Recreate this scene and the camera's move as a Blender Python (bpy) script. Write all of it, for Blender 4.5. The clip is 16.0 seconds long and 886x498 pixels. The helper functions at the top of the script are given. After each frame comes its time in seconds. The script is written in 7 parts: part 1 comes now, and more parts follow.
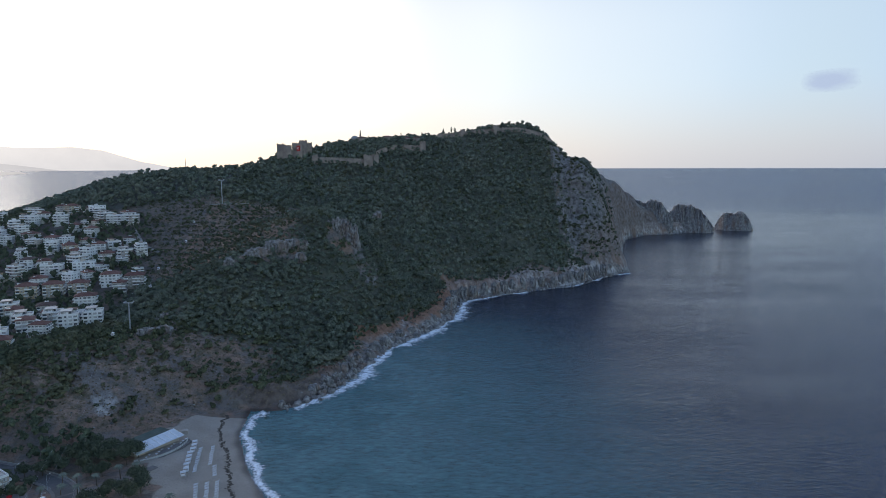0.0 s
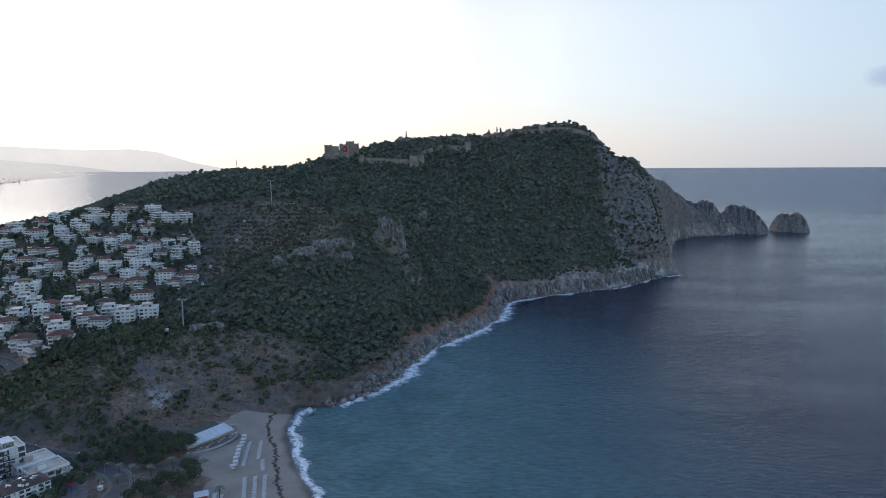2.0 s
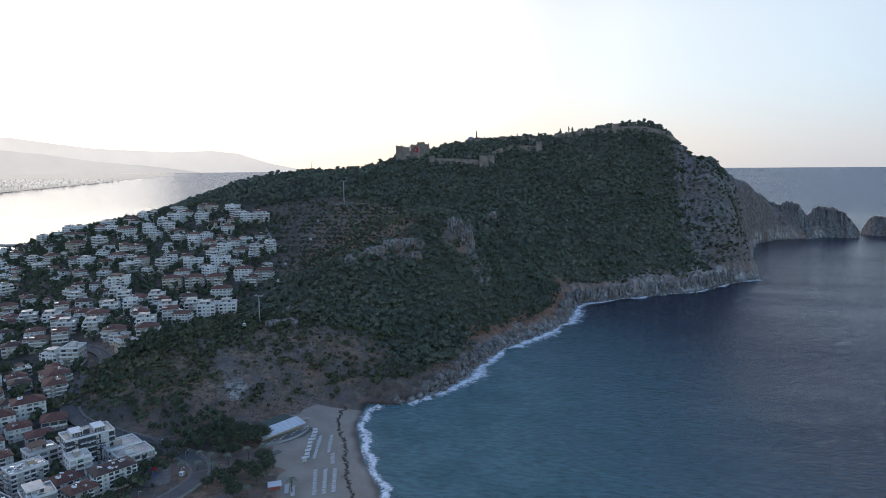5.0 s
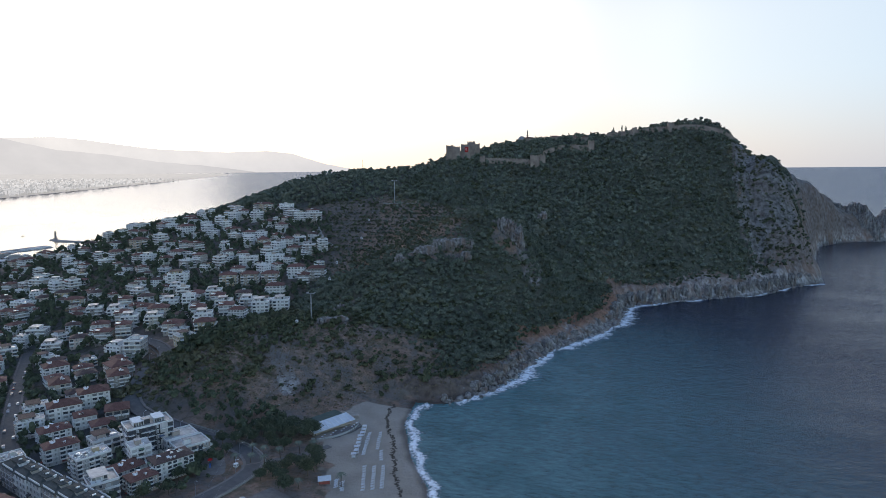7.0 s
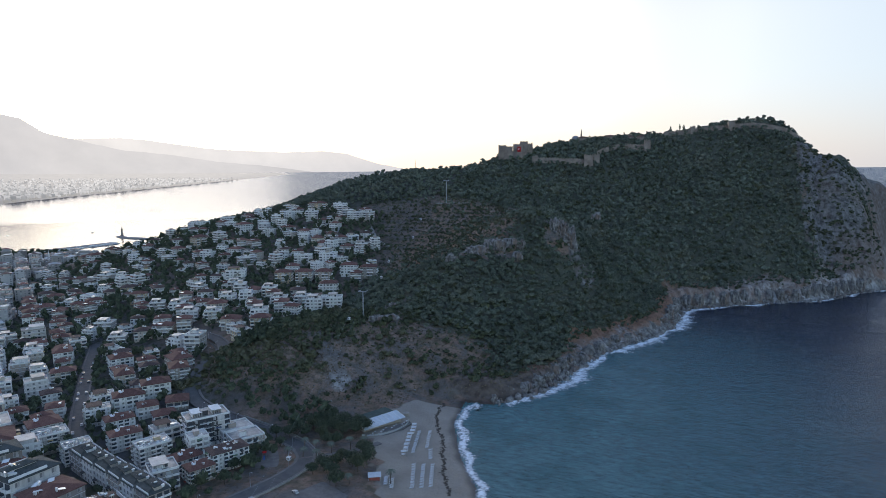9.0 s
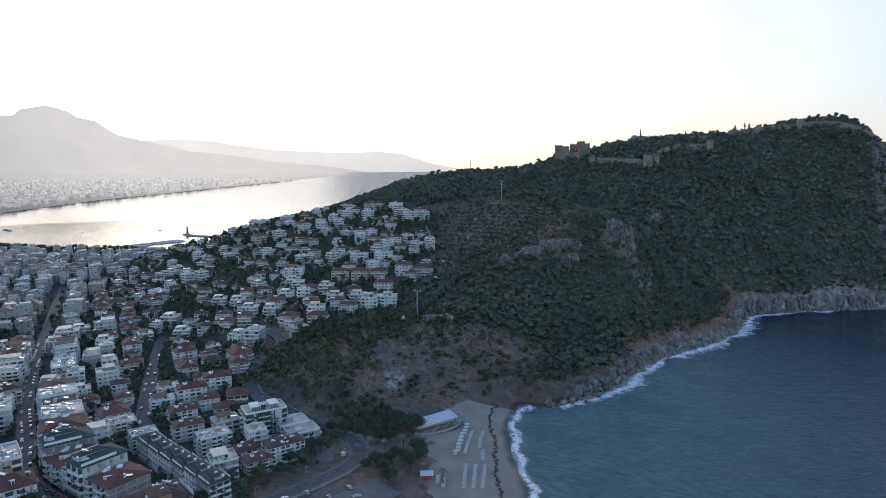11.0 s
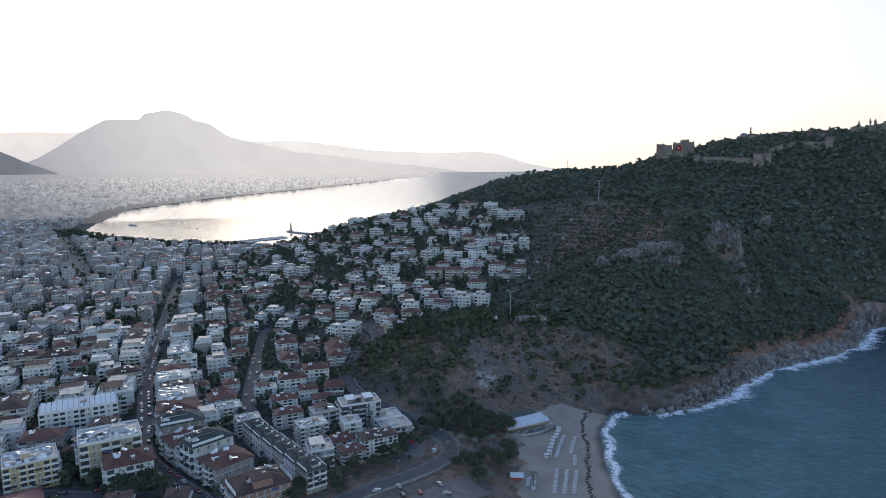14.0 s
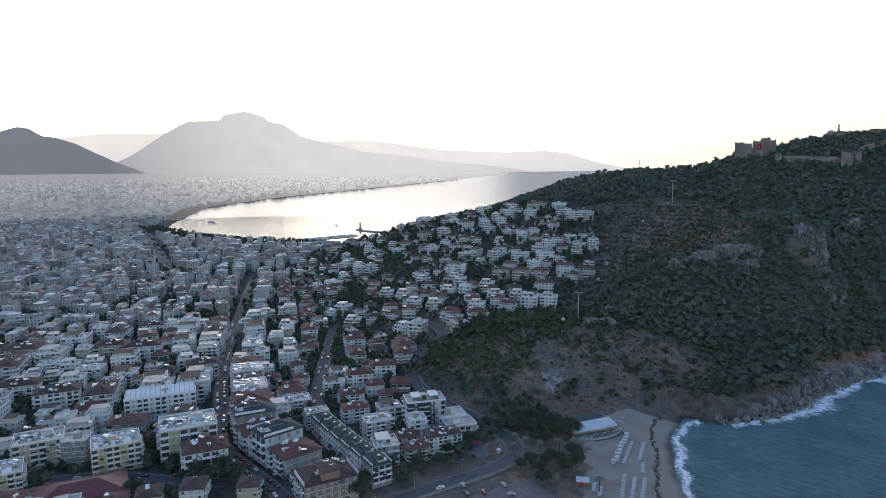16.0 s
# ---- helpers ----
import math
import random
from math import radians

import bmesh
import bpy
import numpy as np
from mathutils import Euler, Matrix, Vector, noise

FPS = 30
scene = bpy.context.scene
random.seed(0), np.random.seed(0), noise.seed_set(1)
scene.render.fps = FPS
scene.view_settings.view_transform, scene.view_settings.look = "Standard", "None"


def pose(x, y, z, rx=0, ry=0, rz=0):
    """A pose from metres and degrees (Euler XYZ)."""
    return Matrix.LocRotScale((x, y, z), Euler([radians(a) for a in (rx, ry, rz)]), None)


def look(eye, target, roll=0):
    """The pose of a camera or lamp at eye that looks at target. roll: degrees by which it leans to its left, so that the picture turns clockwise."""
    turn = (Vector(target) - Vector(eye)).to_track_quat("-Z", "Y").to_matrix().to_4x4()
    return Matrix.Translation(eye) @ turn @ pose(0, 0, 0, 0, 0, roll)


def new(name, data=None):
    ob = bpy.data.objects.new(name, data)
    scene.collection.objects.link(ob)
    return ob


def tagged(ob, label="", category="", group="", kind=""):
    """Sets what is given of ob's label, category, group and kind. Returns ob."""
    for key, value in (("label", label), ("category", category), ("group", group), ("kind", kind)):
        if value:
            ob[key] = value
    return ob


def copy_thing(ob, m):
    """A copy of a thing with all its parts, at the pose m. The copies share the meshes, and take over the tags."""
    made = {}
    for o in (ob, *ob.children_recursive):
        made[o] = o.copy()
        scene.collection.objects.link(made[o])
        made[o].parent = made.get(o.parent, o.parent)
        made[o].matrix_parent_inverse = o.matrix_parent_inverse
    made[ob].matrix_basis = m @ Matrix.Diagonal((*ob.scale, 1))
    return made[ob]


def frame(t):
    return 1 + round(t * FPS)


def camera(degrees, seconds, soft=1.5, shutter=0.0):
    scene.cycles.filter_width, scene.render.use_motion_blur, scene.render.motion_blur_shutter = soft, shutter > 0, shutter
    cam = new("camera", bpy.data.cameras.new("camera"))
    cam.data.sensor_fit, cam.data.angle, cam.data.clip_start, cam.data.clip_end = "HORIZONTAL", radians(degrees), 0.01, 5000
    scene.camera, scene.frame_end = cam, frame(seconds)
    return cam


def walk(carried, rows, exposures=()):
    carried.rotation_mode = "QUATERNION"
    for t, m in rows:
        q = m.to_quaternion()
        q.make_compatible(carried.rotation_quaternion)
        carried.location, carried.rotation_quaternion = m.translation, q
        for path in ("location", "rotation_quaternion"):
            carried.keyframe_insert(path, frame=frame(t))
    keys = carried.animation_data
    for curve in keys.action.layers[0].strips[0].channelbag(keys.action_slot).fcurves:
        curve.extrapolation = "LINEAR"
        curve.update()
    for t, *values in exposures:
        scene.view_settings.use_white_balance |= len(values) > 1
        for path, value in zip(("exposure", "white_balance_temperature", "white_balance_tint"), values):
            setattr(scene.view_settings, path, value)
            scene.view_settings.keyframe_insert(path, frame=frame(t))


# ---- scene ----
cam = camera(68.7, 16.0, soft=0.5)

# The drone hovers over the beach and turns to its left: seconds, yaw, pitch, roll in degrees.
EYE = Vector((0.0, 0.0, 165.0))
TURN = [
    (0, -0.73, -7.43, -0.20),
    (0.5, 0.20, -7.43, -0.26),
    (1, 1.22, -7.41, -0.29),
    (1.5, 2.23, -7.40, -0.34),
    (2, 3.27, -7.39, -0.39),
    (2.5, 4.31, -7.39, -0.42),
    (3, 5.34, -7.39, -0.46),
    (3.5, 6.36, -7.37, -0.46),
    (4, 7.35, -7.34, -0.48),
    (6.5, 12.72, -7.30, -0.60),
    (7, 13.83, -7.29, -0.59),
    (7.5, 14.90, -7.28, -0.59),
    (8, 15.99, -7.27, -0.58),
    (8.5, 17.15, -7.26, -0.58),
    (9, 18.39, -7.26, -0.59),
    (11.5, 24.41, -7.17, -0.62),
    (12, 25.64, -7.15, -0.63),
    (12.5, 27.12, -7.13, -0.62),
    (13, 28.62, -7.12, -0.61),
    (13.5, 30.10, -7.13, -0.61),
    (14, 31.59, -7.12, -0.65),
    (14.5, 33.07, -7.13, -0.65),
    (15, 34.56, -7.12, -0.63),
    (15.5, 36.07, -7.12, -0.59),
    (16, 37.54, -7.10, -0.65),
]


def aim(yaw, pitch):
    a, b = radians(yaw), radians(pitch)
    return EYE + Vector((-math.sin(a) * math.cos(b), math.cos(a) * math.cos(b), math.sin(b)))


walk(cam, [(t, look(EYE, aim(yaw, pitch), roll)) for t, yaw, pitch, roll in TURN], exposures=((0.0, 0.0), (16.0, 0.0)))

# ---- light: dawn, the sun veiled low over the bay, a bright hazy sky ----
SUN_LEFT, SUN_UP = 50.0, 12.0
world = bpy.data.worlds.new("dawn_sky")
scene.world = world
world.use_nodes = True
wn, wl = world.node_tree.nodes, world.node_tree.links
wn.clear()
sky = wn.new("ShaderNodeTexSky")
sky.sky_type = "NISHITA"
sky.sun_disc = False
sky.sun_elevation = radians(SUN_UP)
sky.sun_rotation = radians(-SUN_LEFT)
sky.altitude = 100
sky.air_density = 1.0
sky.dust_density = 2.5
sky.ozone_density = 2.0
coord = wn.new("ShaderNodeTexCoord")
lift = wn.new("ShaderNodeVectorMath")  # the sea's horizon lies a little under eye level
lift.operation = "ADD"
lift.inputs[1].default_value = (0, 0, 0.014)
wl.new(coord.outputs["Generated"], lift.inputs[0])
wl.new(lift.outputs[0], sky.inputs[0])
back = wn.new("ShaderNodeBackground")
back.inputs["Strength"].default_value = 0.05
wl.new(sky.outputs[0], back.inputs[0])
# how near a bearing lies to the veiled sun's, as a cosine brought to 0..1
dot = wn.new("ShaderNodeVectorMath")
dot.operation = "DOT_PRODUCT"
dot.inputs[1].default_value = (-math.sin(radians(SUN_LEFT)) * 0.99, math.cos(radians(SUN_LEFT)) * 0.99, 0.12)
wl.new(coord.outputs["Generated"], dot.inputs[0])
bearing = wn.new("ShaderNodeMapRange")
bearing.inputs["From Min"].default_value = -1.0
wl.new(dot.outputs["Value"], bearing.inputs["Value"])


def sky_ramp(stops):
    r = wn.new("ShaderNodeValToRGB")
    wl.new(bearing.outputs[0], r.inputs[0])
    els = r.color_ramp.elements
    r.color_ramp.interpolation = "CARDINAL"
    for cosine, col in stops:
        els.new(cosine / 2 + 0.5).color = (*col, 1)
    els.remove(els[0])
    els.remove(els[-1])
    return r.outputs[0]


# thin high haze that whitens the sky, brightest round the sun; under it a duller, peach-coloured veil low over the horizon
high = sky_ramp(((-0.999, (0.80, 1.02, 1.76)), (-0.5, (0.75, 0.98, 1.70)), (-0.15, (0.46, 0.62, 1.05)), (0.1, (0.49, 0.61, 0.76)), (0.3, (0.59, 0.69, 0.80)), (0.55, (0.77, 0.81, 0.85)), (0.7, (1.0, 0.98, 0.95)), (0.82, (2.1, 2.0, 1.9)), (0.92, (4.6, 4.35, 4.1)), (0.999, (8.0, 7.6, 7.1))))
low = sky_ramp(((-0.999, (0.60, 0.66, 0.86)), (-0.2, (0.48, 0.53, 0.68)), (0.1, (0.52, 0.55, 0.63)), (0.4, (0.66, 0.65, 0.68)), (0.64, (0.83, 0.74, 0.68)), (0.82, (0.95, 0.84, 0.75)), (0.93, (1.03, 0.94, 0.84)), (0.97, (1.5, 1.4, 1.28)), (0.999, (2.8, 2.65, 2.45))))
split = wn.new("ShaderNodeSeparateXYZ")
wl.new(coord.outputs["Generated"], split.inputs[0])
rise = wn.new("ShaderNodeMapRange")
rise.inputs["From Min"].default_value, rise.inputs["From Max"].default_value = 0.0, 0.13
rise.interpolation_type = "SMOOTHSTEP"
wl.new(split.outputs[2], rise.inputs["Value"])
blend = wn.new("ShaderNodeMix")
blend.data_type = "RGBA"
wl.new(rise.outputs[0], blend.inputs["Factor"])
wl.new(low, blend.inputs[6])
wl.new(high, blend.inputs[7])
# the sky deepens towards the zenith
crown = wn.new("ShaderNodeMapRange")
crown.inputs["From Min"].default_value, crown.inputs["From Max"].default_value = 0.18, 0.48
crown.interpolation_type = "SMOOTHSTEP"
wl.new(split.outputs[2], crown.inputs["Value"])
deepen = wn.new("ShaderNodeMix")
deepen.data_type, deepen.blend_type = "RGBA", "MULTIPLY"
deepen.inputs[7].default_value = (0.32, 0.43, 0.68, 1)
wl.new(crown.outputs[0], deepen.inputs["Factor"])
wl.new(blend.outputs[2], deepen.inputs[6])
haze = wn.new("ShaderNodeBackground")
wl.new(deepen.outputs[2], haze.inputs[0])
both = wn.new("ShaderNodeAddShader")
wl.new(back.outputs[0], both.inputs[0])
wl.new(haze.outputs[0], both.inputs[1])
wout = wn.new("ShaderNodeOutputWorld")
wl.new(both.outputs[0], wout.inputs[0])

sun_data = bpy.data.lights.new("sun", "SUN")
sun_data.energy, sun_data.angle, sun_data.color = 0.6, radians(36), (1.0, 0.92, 0.82)
sun = new("sun", sun_data)
a, b = radians(SUN_LEFT), radians(SUN_UP)
sun.matrix_world = look((0, 0, 900), (math.sin(a) * math.cos(b) * 100, -math.cos(a) * math.cos(b) * 100, 900 - math.sin(b) * 100))

# ---- materials ----
class Mat:
    """A node material being put together."""

    def __init__(self, name, rough=0.9, metal=0.0, spec=0.3):
        self.m = bpy.data.materials.new(name)
        self.m.use_nodes = True
        self.n, self.l = self.m.node_tree.nodes, self.m.node_tree.links
        self.b = self.n["Principled BSDF"]
        self.b.inputs["Roughness"].default_value = rough
        self.b.inputs["Metallic"].default_value = metal
        self.b.inputs["Specular IOR Level"].default_value = spec
        self.where = self.n.new("ShaderNodeTexCoord").outputs["Object"]

    def noise(self, scale, detail=4.0, rough=0.55, stretch=None):
        n = self.n.new("ShaderNodeTexNoise")
        n.inputs["Scale"].default_value = scale
        n.inputs["Detail"].default_value = detail
        n.inputs["Roughness"].default_value = rough
        src = self.where
        if stretch:
            mp = self.n.new("ShaderNodeMapping")
            mp.inputs["Scale"].default_value = stretch[:3]
            mp.inputs["Rotation"].default_value = (0, 0, radians(stretch[3]) if len(stretch) > 3 else 0)
            self.l.new(src, mp.inputs[0])
            src = mp.outputs[0]
        self.l.new(src, n.inputs["Vector"])
        return n.outputs["Fac"]

    def ramp(self, src, *stops):
        r = self.n.new("ShaderNodeValToRGB")
        els = r.color_ramp.elements
        while len(els) < len(stops):
            els.new(0.5)
        for e, (pos, col) in zip(els, stops):
            e.position = pos
            e.color = (*col, 1) if isinstance(col, tuple) else (col, col, col, 1)
        self.l.new(src, r.inputs[0])
        return r.outputs[0]

    def mix(self, fac, a, b, how="MIX"):
        m = self.n.new("ShaderNodeMix")
        m.data_type, m.blend_type = "RGBA", how
        for sock, v in ((m.inputs["Factor"], fac), (m.inputs[6], a), (m.inputs[7], b)):
            if isinstance(v, (int, float)):
                sock.default_value = v if sock.type == "VALUE" else (v, v, v, 1)
            elif isinstance(v, tuple):
                sock.default_value = (*v, 1)
            else:
                self.l.new(v, sock)
        return m.outputs[2]

    def math(self, op, a, b=0.0):
        m = self.n.new("ShaderNodeMath")
        m.operation = op
        for sock, v in ((m.inputs[0], a), (m.inputs[1], b)):
            if isinstance(v, (int, float)):
                sock.default_value = v
            else:
                self.l.new(v, sock)
        return m.outputs[0]

    def attr(self, name, channel=None):
        a = self.n.new("ShaderNodeAttribute")
        a.attribute_name = name
        if channel is None:
            return a.outputs["Fac"]
        s = self.n.new("ShaderNodeSeparateColor")
        self.l.new(a.outputs["Color"], s.inputs[0])
        return s.outputs[channel]

    def random(self):
        return self.n.new("ShaderNodeObjectInfo").outputs["Random"]

    def island(self):
        return self.n.new("ShaderNodeNewGeometry").outputs["Random Per Island"]

    def colour(self, src):
        if isinstance(src, tuple):
            self.b.inputs["Base Color"].default_value = (*src, 1)
        else:
            self.l.new(src, self.b.inputs["Base Color"])
        return self

    def bump(self, src, strength=0.4, distance=0.1):
        n = self.n.new("ShaderNodeBump")
        n.inputs["Strength"].default_value = strength
        n.inputs["Distance"].default_value = distance
        self.l.new(src, n.inputs["Height"])
        self.l.new(n.outputs[0], self.b.inputs["Normal"])
        return self

    def roughness(self, src):
        self.l.new(src, self.b.inputs["Roughness"])
        return self

    def glow(self, src, strength):
        if isinstance(src, tuple):
            self.b.inputs["Emission Color"].default_value = (*src, 1)
        else:
            self.l.new(src, self.b.inputs["Emission Color"])
        self.b.inputs["Emission Strength"].default_value = strength
        return self


def plain(name, c1, c2, scale, rough=0.85, metal=0.0, bump=0.2, distance=0.05, spec=0.3, vary=0.0):
    """A surface of two mixed tones at two scales, with a fine relief; vary: how far single objects differ."""
    m = Mat(name, rough, metal, spec)
    big, fine = m.noise(scale, 5), m.noise(scale * 9, 3)
    col = m.mix(m.ramp(big, (0.35, 0.0), (0.68, 1.0)), c1, c2)
    col = m.mix(0.35, col, m.ramp(fine, (0.2, 0.35), (0.8, 0.75)), "OVERLAY")
    if vary:
        col = m.mix(vary, col, m.ramp(m.random(), (0.0, 0.25), (1.0, 0.75)), "OVERLAY")
    m.colour(col)
    if bump:
        m.bump(fine, bump, distance)
    return m.m


def foliage(name, dark, light, dry=None):
    m = Mat(name, 0.75, 0.0, 0.25)
    col = m.mix(m.island(), dark, light)
    patch = m.noise(0.02, 4)
    if dry:
        col = m.mix(m.ramp(patch, (0.52, 0.0), (0.7, 0.7)), col, dry)
    col = m.mix(0.4, col, m.ramp(m.noise(0.03, 3), (0.3, 0.25), (0.7, 0.75)), "OVERLAY")
    col = m.mix(0.35, col, m.ramp(m.noise(0.17, 2), (0.3, 0.25), (0.7, 0.75)), "OVERLAY")
    col = m.mix(0.3, col, m.ramp(m.noise(0.9, 3), (0.25, 0.25), (0.75, 0.75)), "OVERLAY")
    m.colour(col)
    return m.m


# ground: one material, its zones told by the landform (sand, rock, town)
g = Mat("ground_earth", 0.95, 0, 0.15)
n1, n2, n3 = g.noise(0.02, 6), g.noise(0.16, 6), g.noise(1.1, 4)
soil = g.mix(g.ramp(n1, (0.35, 0.0), (0.65, 1.0)), (0.25, 0.160, 0.120), (0.33, 0.235, 0.188))
soil = g.mix(g.ramp(n2, (0.42, 0.0), (0.62, 0.9)), soil, (0.125, 0.108, 0.075))
soil = g.mix(g.ramp(g.noise(0.055, 6, 0.7), (0.46, 0.0), (0.6, 0.8)), soil, (0.16, 0.15, 0.145))
soil = g.mix(g.ramp(g.noise(0.45, 6, 0.75), (0.36, 0.6), (0.48, 0.0)), soil, (0.07, 0.054, 0.042))
soil = g.mix(g.ramp(g.noise(0.8, 5, 0.75), (0.56, 0.0), (0.66, 0.6)), soil, (0.26, 0.235, 0.215))
soil = g.mix(g.ramp(g.attr("forest"), (0.15, 0.0), (0.5, 0.92)), soil, g.mix(n3, (0.070, 0.080, 0.062), (0.110, 0.120, 0.090)))
rocky = g.mix(g.ramp(n2, (0.3, 0.0), (0.6, 1.0)), (0.13, 0.118, 0.108), (0.33, 0.315, 0.30))
rocky = g.mix(g.ramp(g.noise(0.28, 6, 0.75, (1, 1, 0.25)), (0.36, 0.85), (0.48, 0.0)), rocky, (0.055, 0.05, 0.046))
rocky = g.mix(g.ramp(g.noise(0.12, 6, 0.7, (1, 1, 0.3)), (0.50, 0.0), (0.62, 0.9)), rocky, (0.58, 0.565, 0.55))
rocky = g.mix(g.ramp(g.noise(0.03, 5), (0.5, 0.0), (0.62, 0.6)), rocky, (0.27, 0.17, 0.12))
gy = g.n.new("ShaderNodeSeparateXYZ")
g.l.new(g.where, gy.inputs[0])
# a darker grey mixed in with height above the sea
rocky = g.mix(g.ramp(g.math("ADD", g.math("MULTIPLY", gy.outputs[2], 0.01), g.math("MULTIPLY", n1, 0.3)), (0.30, 0.0), (0.48, 0.75)), rocky, g.mix(g.ramp(n2, (0.35, 0.0), (0.62, 1.0)), (0.06, 0.058, 0.056), (0.19, 0.182, 0.175)))
# dark brown rock by the beach, then red earth over pale limestone, grey limestone alone towards the cape
along = g.math("ADD", g.math("MULTIPLY", gy.outputs[1], 0.001), g.math("MULTIPLY", n1, 0.12))
dark_rock = g.mix(g.ramp(n2, (0.3, 0.0), (0.65, 1.0)), (0.06, 0.048, 0.042), (0.20, 0.155, 0.13))
rocky = g.mix(g.math("MULTIPLY", g.ramp(along, (0.55, 0.9), (0.66, 0.0)), g.ramp(g.attr("shore_band"), (0.2, 0.0), (0.6, 1.0))), rocky, dark_rock)
red = g.mix(g.ramp(g.noise(0.2, 6, 0.7), (0.35, 0.0), (0.65, 1.0)), (0.165, 0.09, 0.062), (0.33, 0.20, 0.145))
ledge = g.ramp(g.math("ADD", g.math("MULTIPLY", gy.outputs[2], 0.02), g.math("MULTIPLY", g.noise(0.06, 4), 0.3)), (0.28, 0.0), (0.36, 1.0))
stretch_red = g.ramp(along, (0.50, 0.0), (0.58, 1.0), (0.80, 1.0), (0.90, 0.25))
rocky = g.mix(g.math("MULTIPLY", ledge, g.math("MULTIPLY", stretch_red, g.attr("shore_band"))), rocky, red)
town = g.mix(n3, (0.075, 0.075, 0.076), (0.13, 0.127, 0.123))
town = g.mix(g.ramp(n2, (0.5, 0.0), (0.6, 0.8)), town, (0.06, 0.065, 0.035))
sand = g.mix(g.ramp(g.noise(0.06, 5), (0.3, 0.0), (0.7, 1.0)), (0.30, 0.265, 0.228), (0.385, 0.345, 0.30))
sand = g.mix(0.25, sand, g.ramp(n3, (0.2, 0.3), (0.8, 0.7)), "OVERLAY")
col = g.mix(g.ramp(g.attr("zone", 1), (0.35, 0.0), (0.6, 1.0)), soil, rocky)
col = g.mix(g.attr("zone", 2), col, town)
col = g.mix(g.ramp(g.attr("zone", 0), (0.4, 0.0), (0.6, 1.0)), col, sand)
wet = g.ramp(g.attr("wet"), (0.0, 0.0), (1.0, 1.0))
col = g.mix(wet, col, g.mix(1.0, col, (0.42, 0.42, 0.44), "MULTIPLY"))
g.colour(col)
g.bump(g.math("ADD", g.noise(0.35, 8, 0.7), g.math("MULTIPLY", n3, 0.35)), 1.0, 1.8)
GROUND = g.m

s = Mat("sea_water", 0.12, 0, 0.42)
s.b.inputs["IOR"].default_value = 1.333
near = s.attr("shallow")
deep = s.mix(s.ramp(s.noise(0.004, 3), (0.35, 0.0), (0.65, 1.0)), (0.0028, 0.011, 0.032), (0.0048, 0.016, 0.043))
col = s.mix(s.ramp(near, (0.0, 0.0), (0.35, 0.45), (1.0, 1.0)), deep, (0.075, 0.165, 0.182))
col = s.mix(s.math("MULTIPLY", s.ramp(s.noise(0.03, 5), (0.45, 0.0), (0.6, 0.5)), near), col, (0.03, 0.10, 0.11))
w1, w2 = s.noise(0.03, 3, 0.5, (0.45, 1.6, 1, 28)), s.noise(0.27, 5, 0.66, (0.5, 1.35, 1, 22))
w3 = s.noise(0.9, 4, 0.6, (0.6, 1.3, 1, 10))
waves = s.math("ADD", s.math("ADD", s.math("MULTIPLY", w1, 0.45), s.math("MULTIPLY", w2, 1.3)), s.math("MULTIPLY", w3, 0.5))
# light and dark wave faces put into the water colour, following w2
s.colour(s.mix(0.55, col, s.ramp(w2, (0.34, 0.22), (0.66, 0.78)), "OVERLAY"))
gusts = s.ramp(s.noise(0.006, 4, 0.6, (0.5, 1.6, 1, 20)), (0.35, 0.5), (0.65, 1.0))
s.bump(s.math("MULTIPLY", s.math("MULTIPLY", waves, gusts), s.math("SUBTRACT", 1.0, s.attr("calm"))), 1.0, 0.85)
s.roughness(s.math("ADD", 0.05, s.math("MULTIPLY", s.attr("calm"), 0.22)))
s.l.new(s.math("ADD", 0.5, s.math("MULTIPLY", s.attr("calm"), 0.6)), s.b.inputs["Specular IOR Level"])
SEA = s.m

f = Mat("sea_foam", 0.8, 0, 0.3)
f.colour(f.mix(f.noise(0.9, 4), (0.62, 0.68, 0.74), (0.9, 0.92, 0.94)))
fray = f.math("ADD", f.math("MULTIPLY", f.noise(0.55, 7, 0.72), 0.75), f.math("MULTIPLY", f.noise(0.12, 4), 0.45))
cover = f.ramp(f.math("ADD", fray, f.math("SUBTRACT", f.attr("froth"), 0.6)), (0.50, 0.0), (0.70, 1.0))
f.l.new(cover, f.b.inputs["Alpha"])
FOAM = f.m

# paler and bluer than GARDEN: the hill's veil of haze put into the colour
PINE = foliage("pine_foliage", (0.092, 0.110, 0.090), (0.172, 0.194, 0.146), (0.176, 0.180, 0.138))
SHRUB = foliage("shrub_foliage", (0.050, 0.060, 0.037), (0.122, 0.132, 0.074), (0.145, 0.128, 0.082))
GARDEN = foliage("garden_foliage", (0.046, 0.060, 0.040), (0.105, 0.125, 0.076))
BARK = plain("bark", (0.09, 0.065, 0.045), (0.14, 0.11, 0.085), 1.5)


ROCK = Mat("grey_rock", 0.92, 0, 0.2)
rk = ROCK.mix(ROCK.ramp(ROCK.noise(0.25, 6, 0.65), (0.35, 0.0), (0.62, 1.0)), (0.13, 0.122, 0.116), (0.34, 0.325, 0.312))
rk = ROCK.mix(ROCK.ramp(ROCK.noise(0.09, 4, 0.6, (1, 1, 0.35)), (0.52, 0.0), (0.66, 0.7)), rk, (0.19, 0.12, 0.088))
rk = ROCK.mix(ROCK.ramp(ROCK.noise(0.5, 6, 0.75, (1, 1, 0.2)), (0.36, 0.9), (0.5, 0.0)), rk, (0.05, 0.046, 0.042))
ROCK.colour(rk)
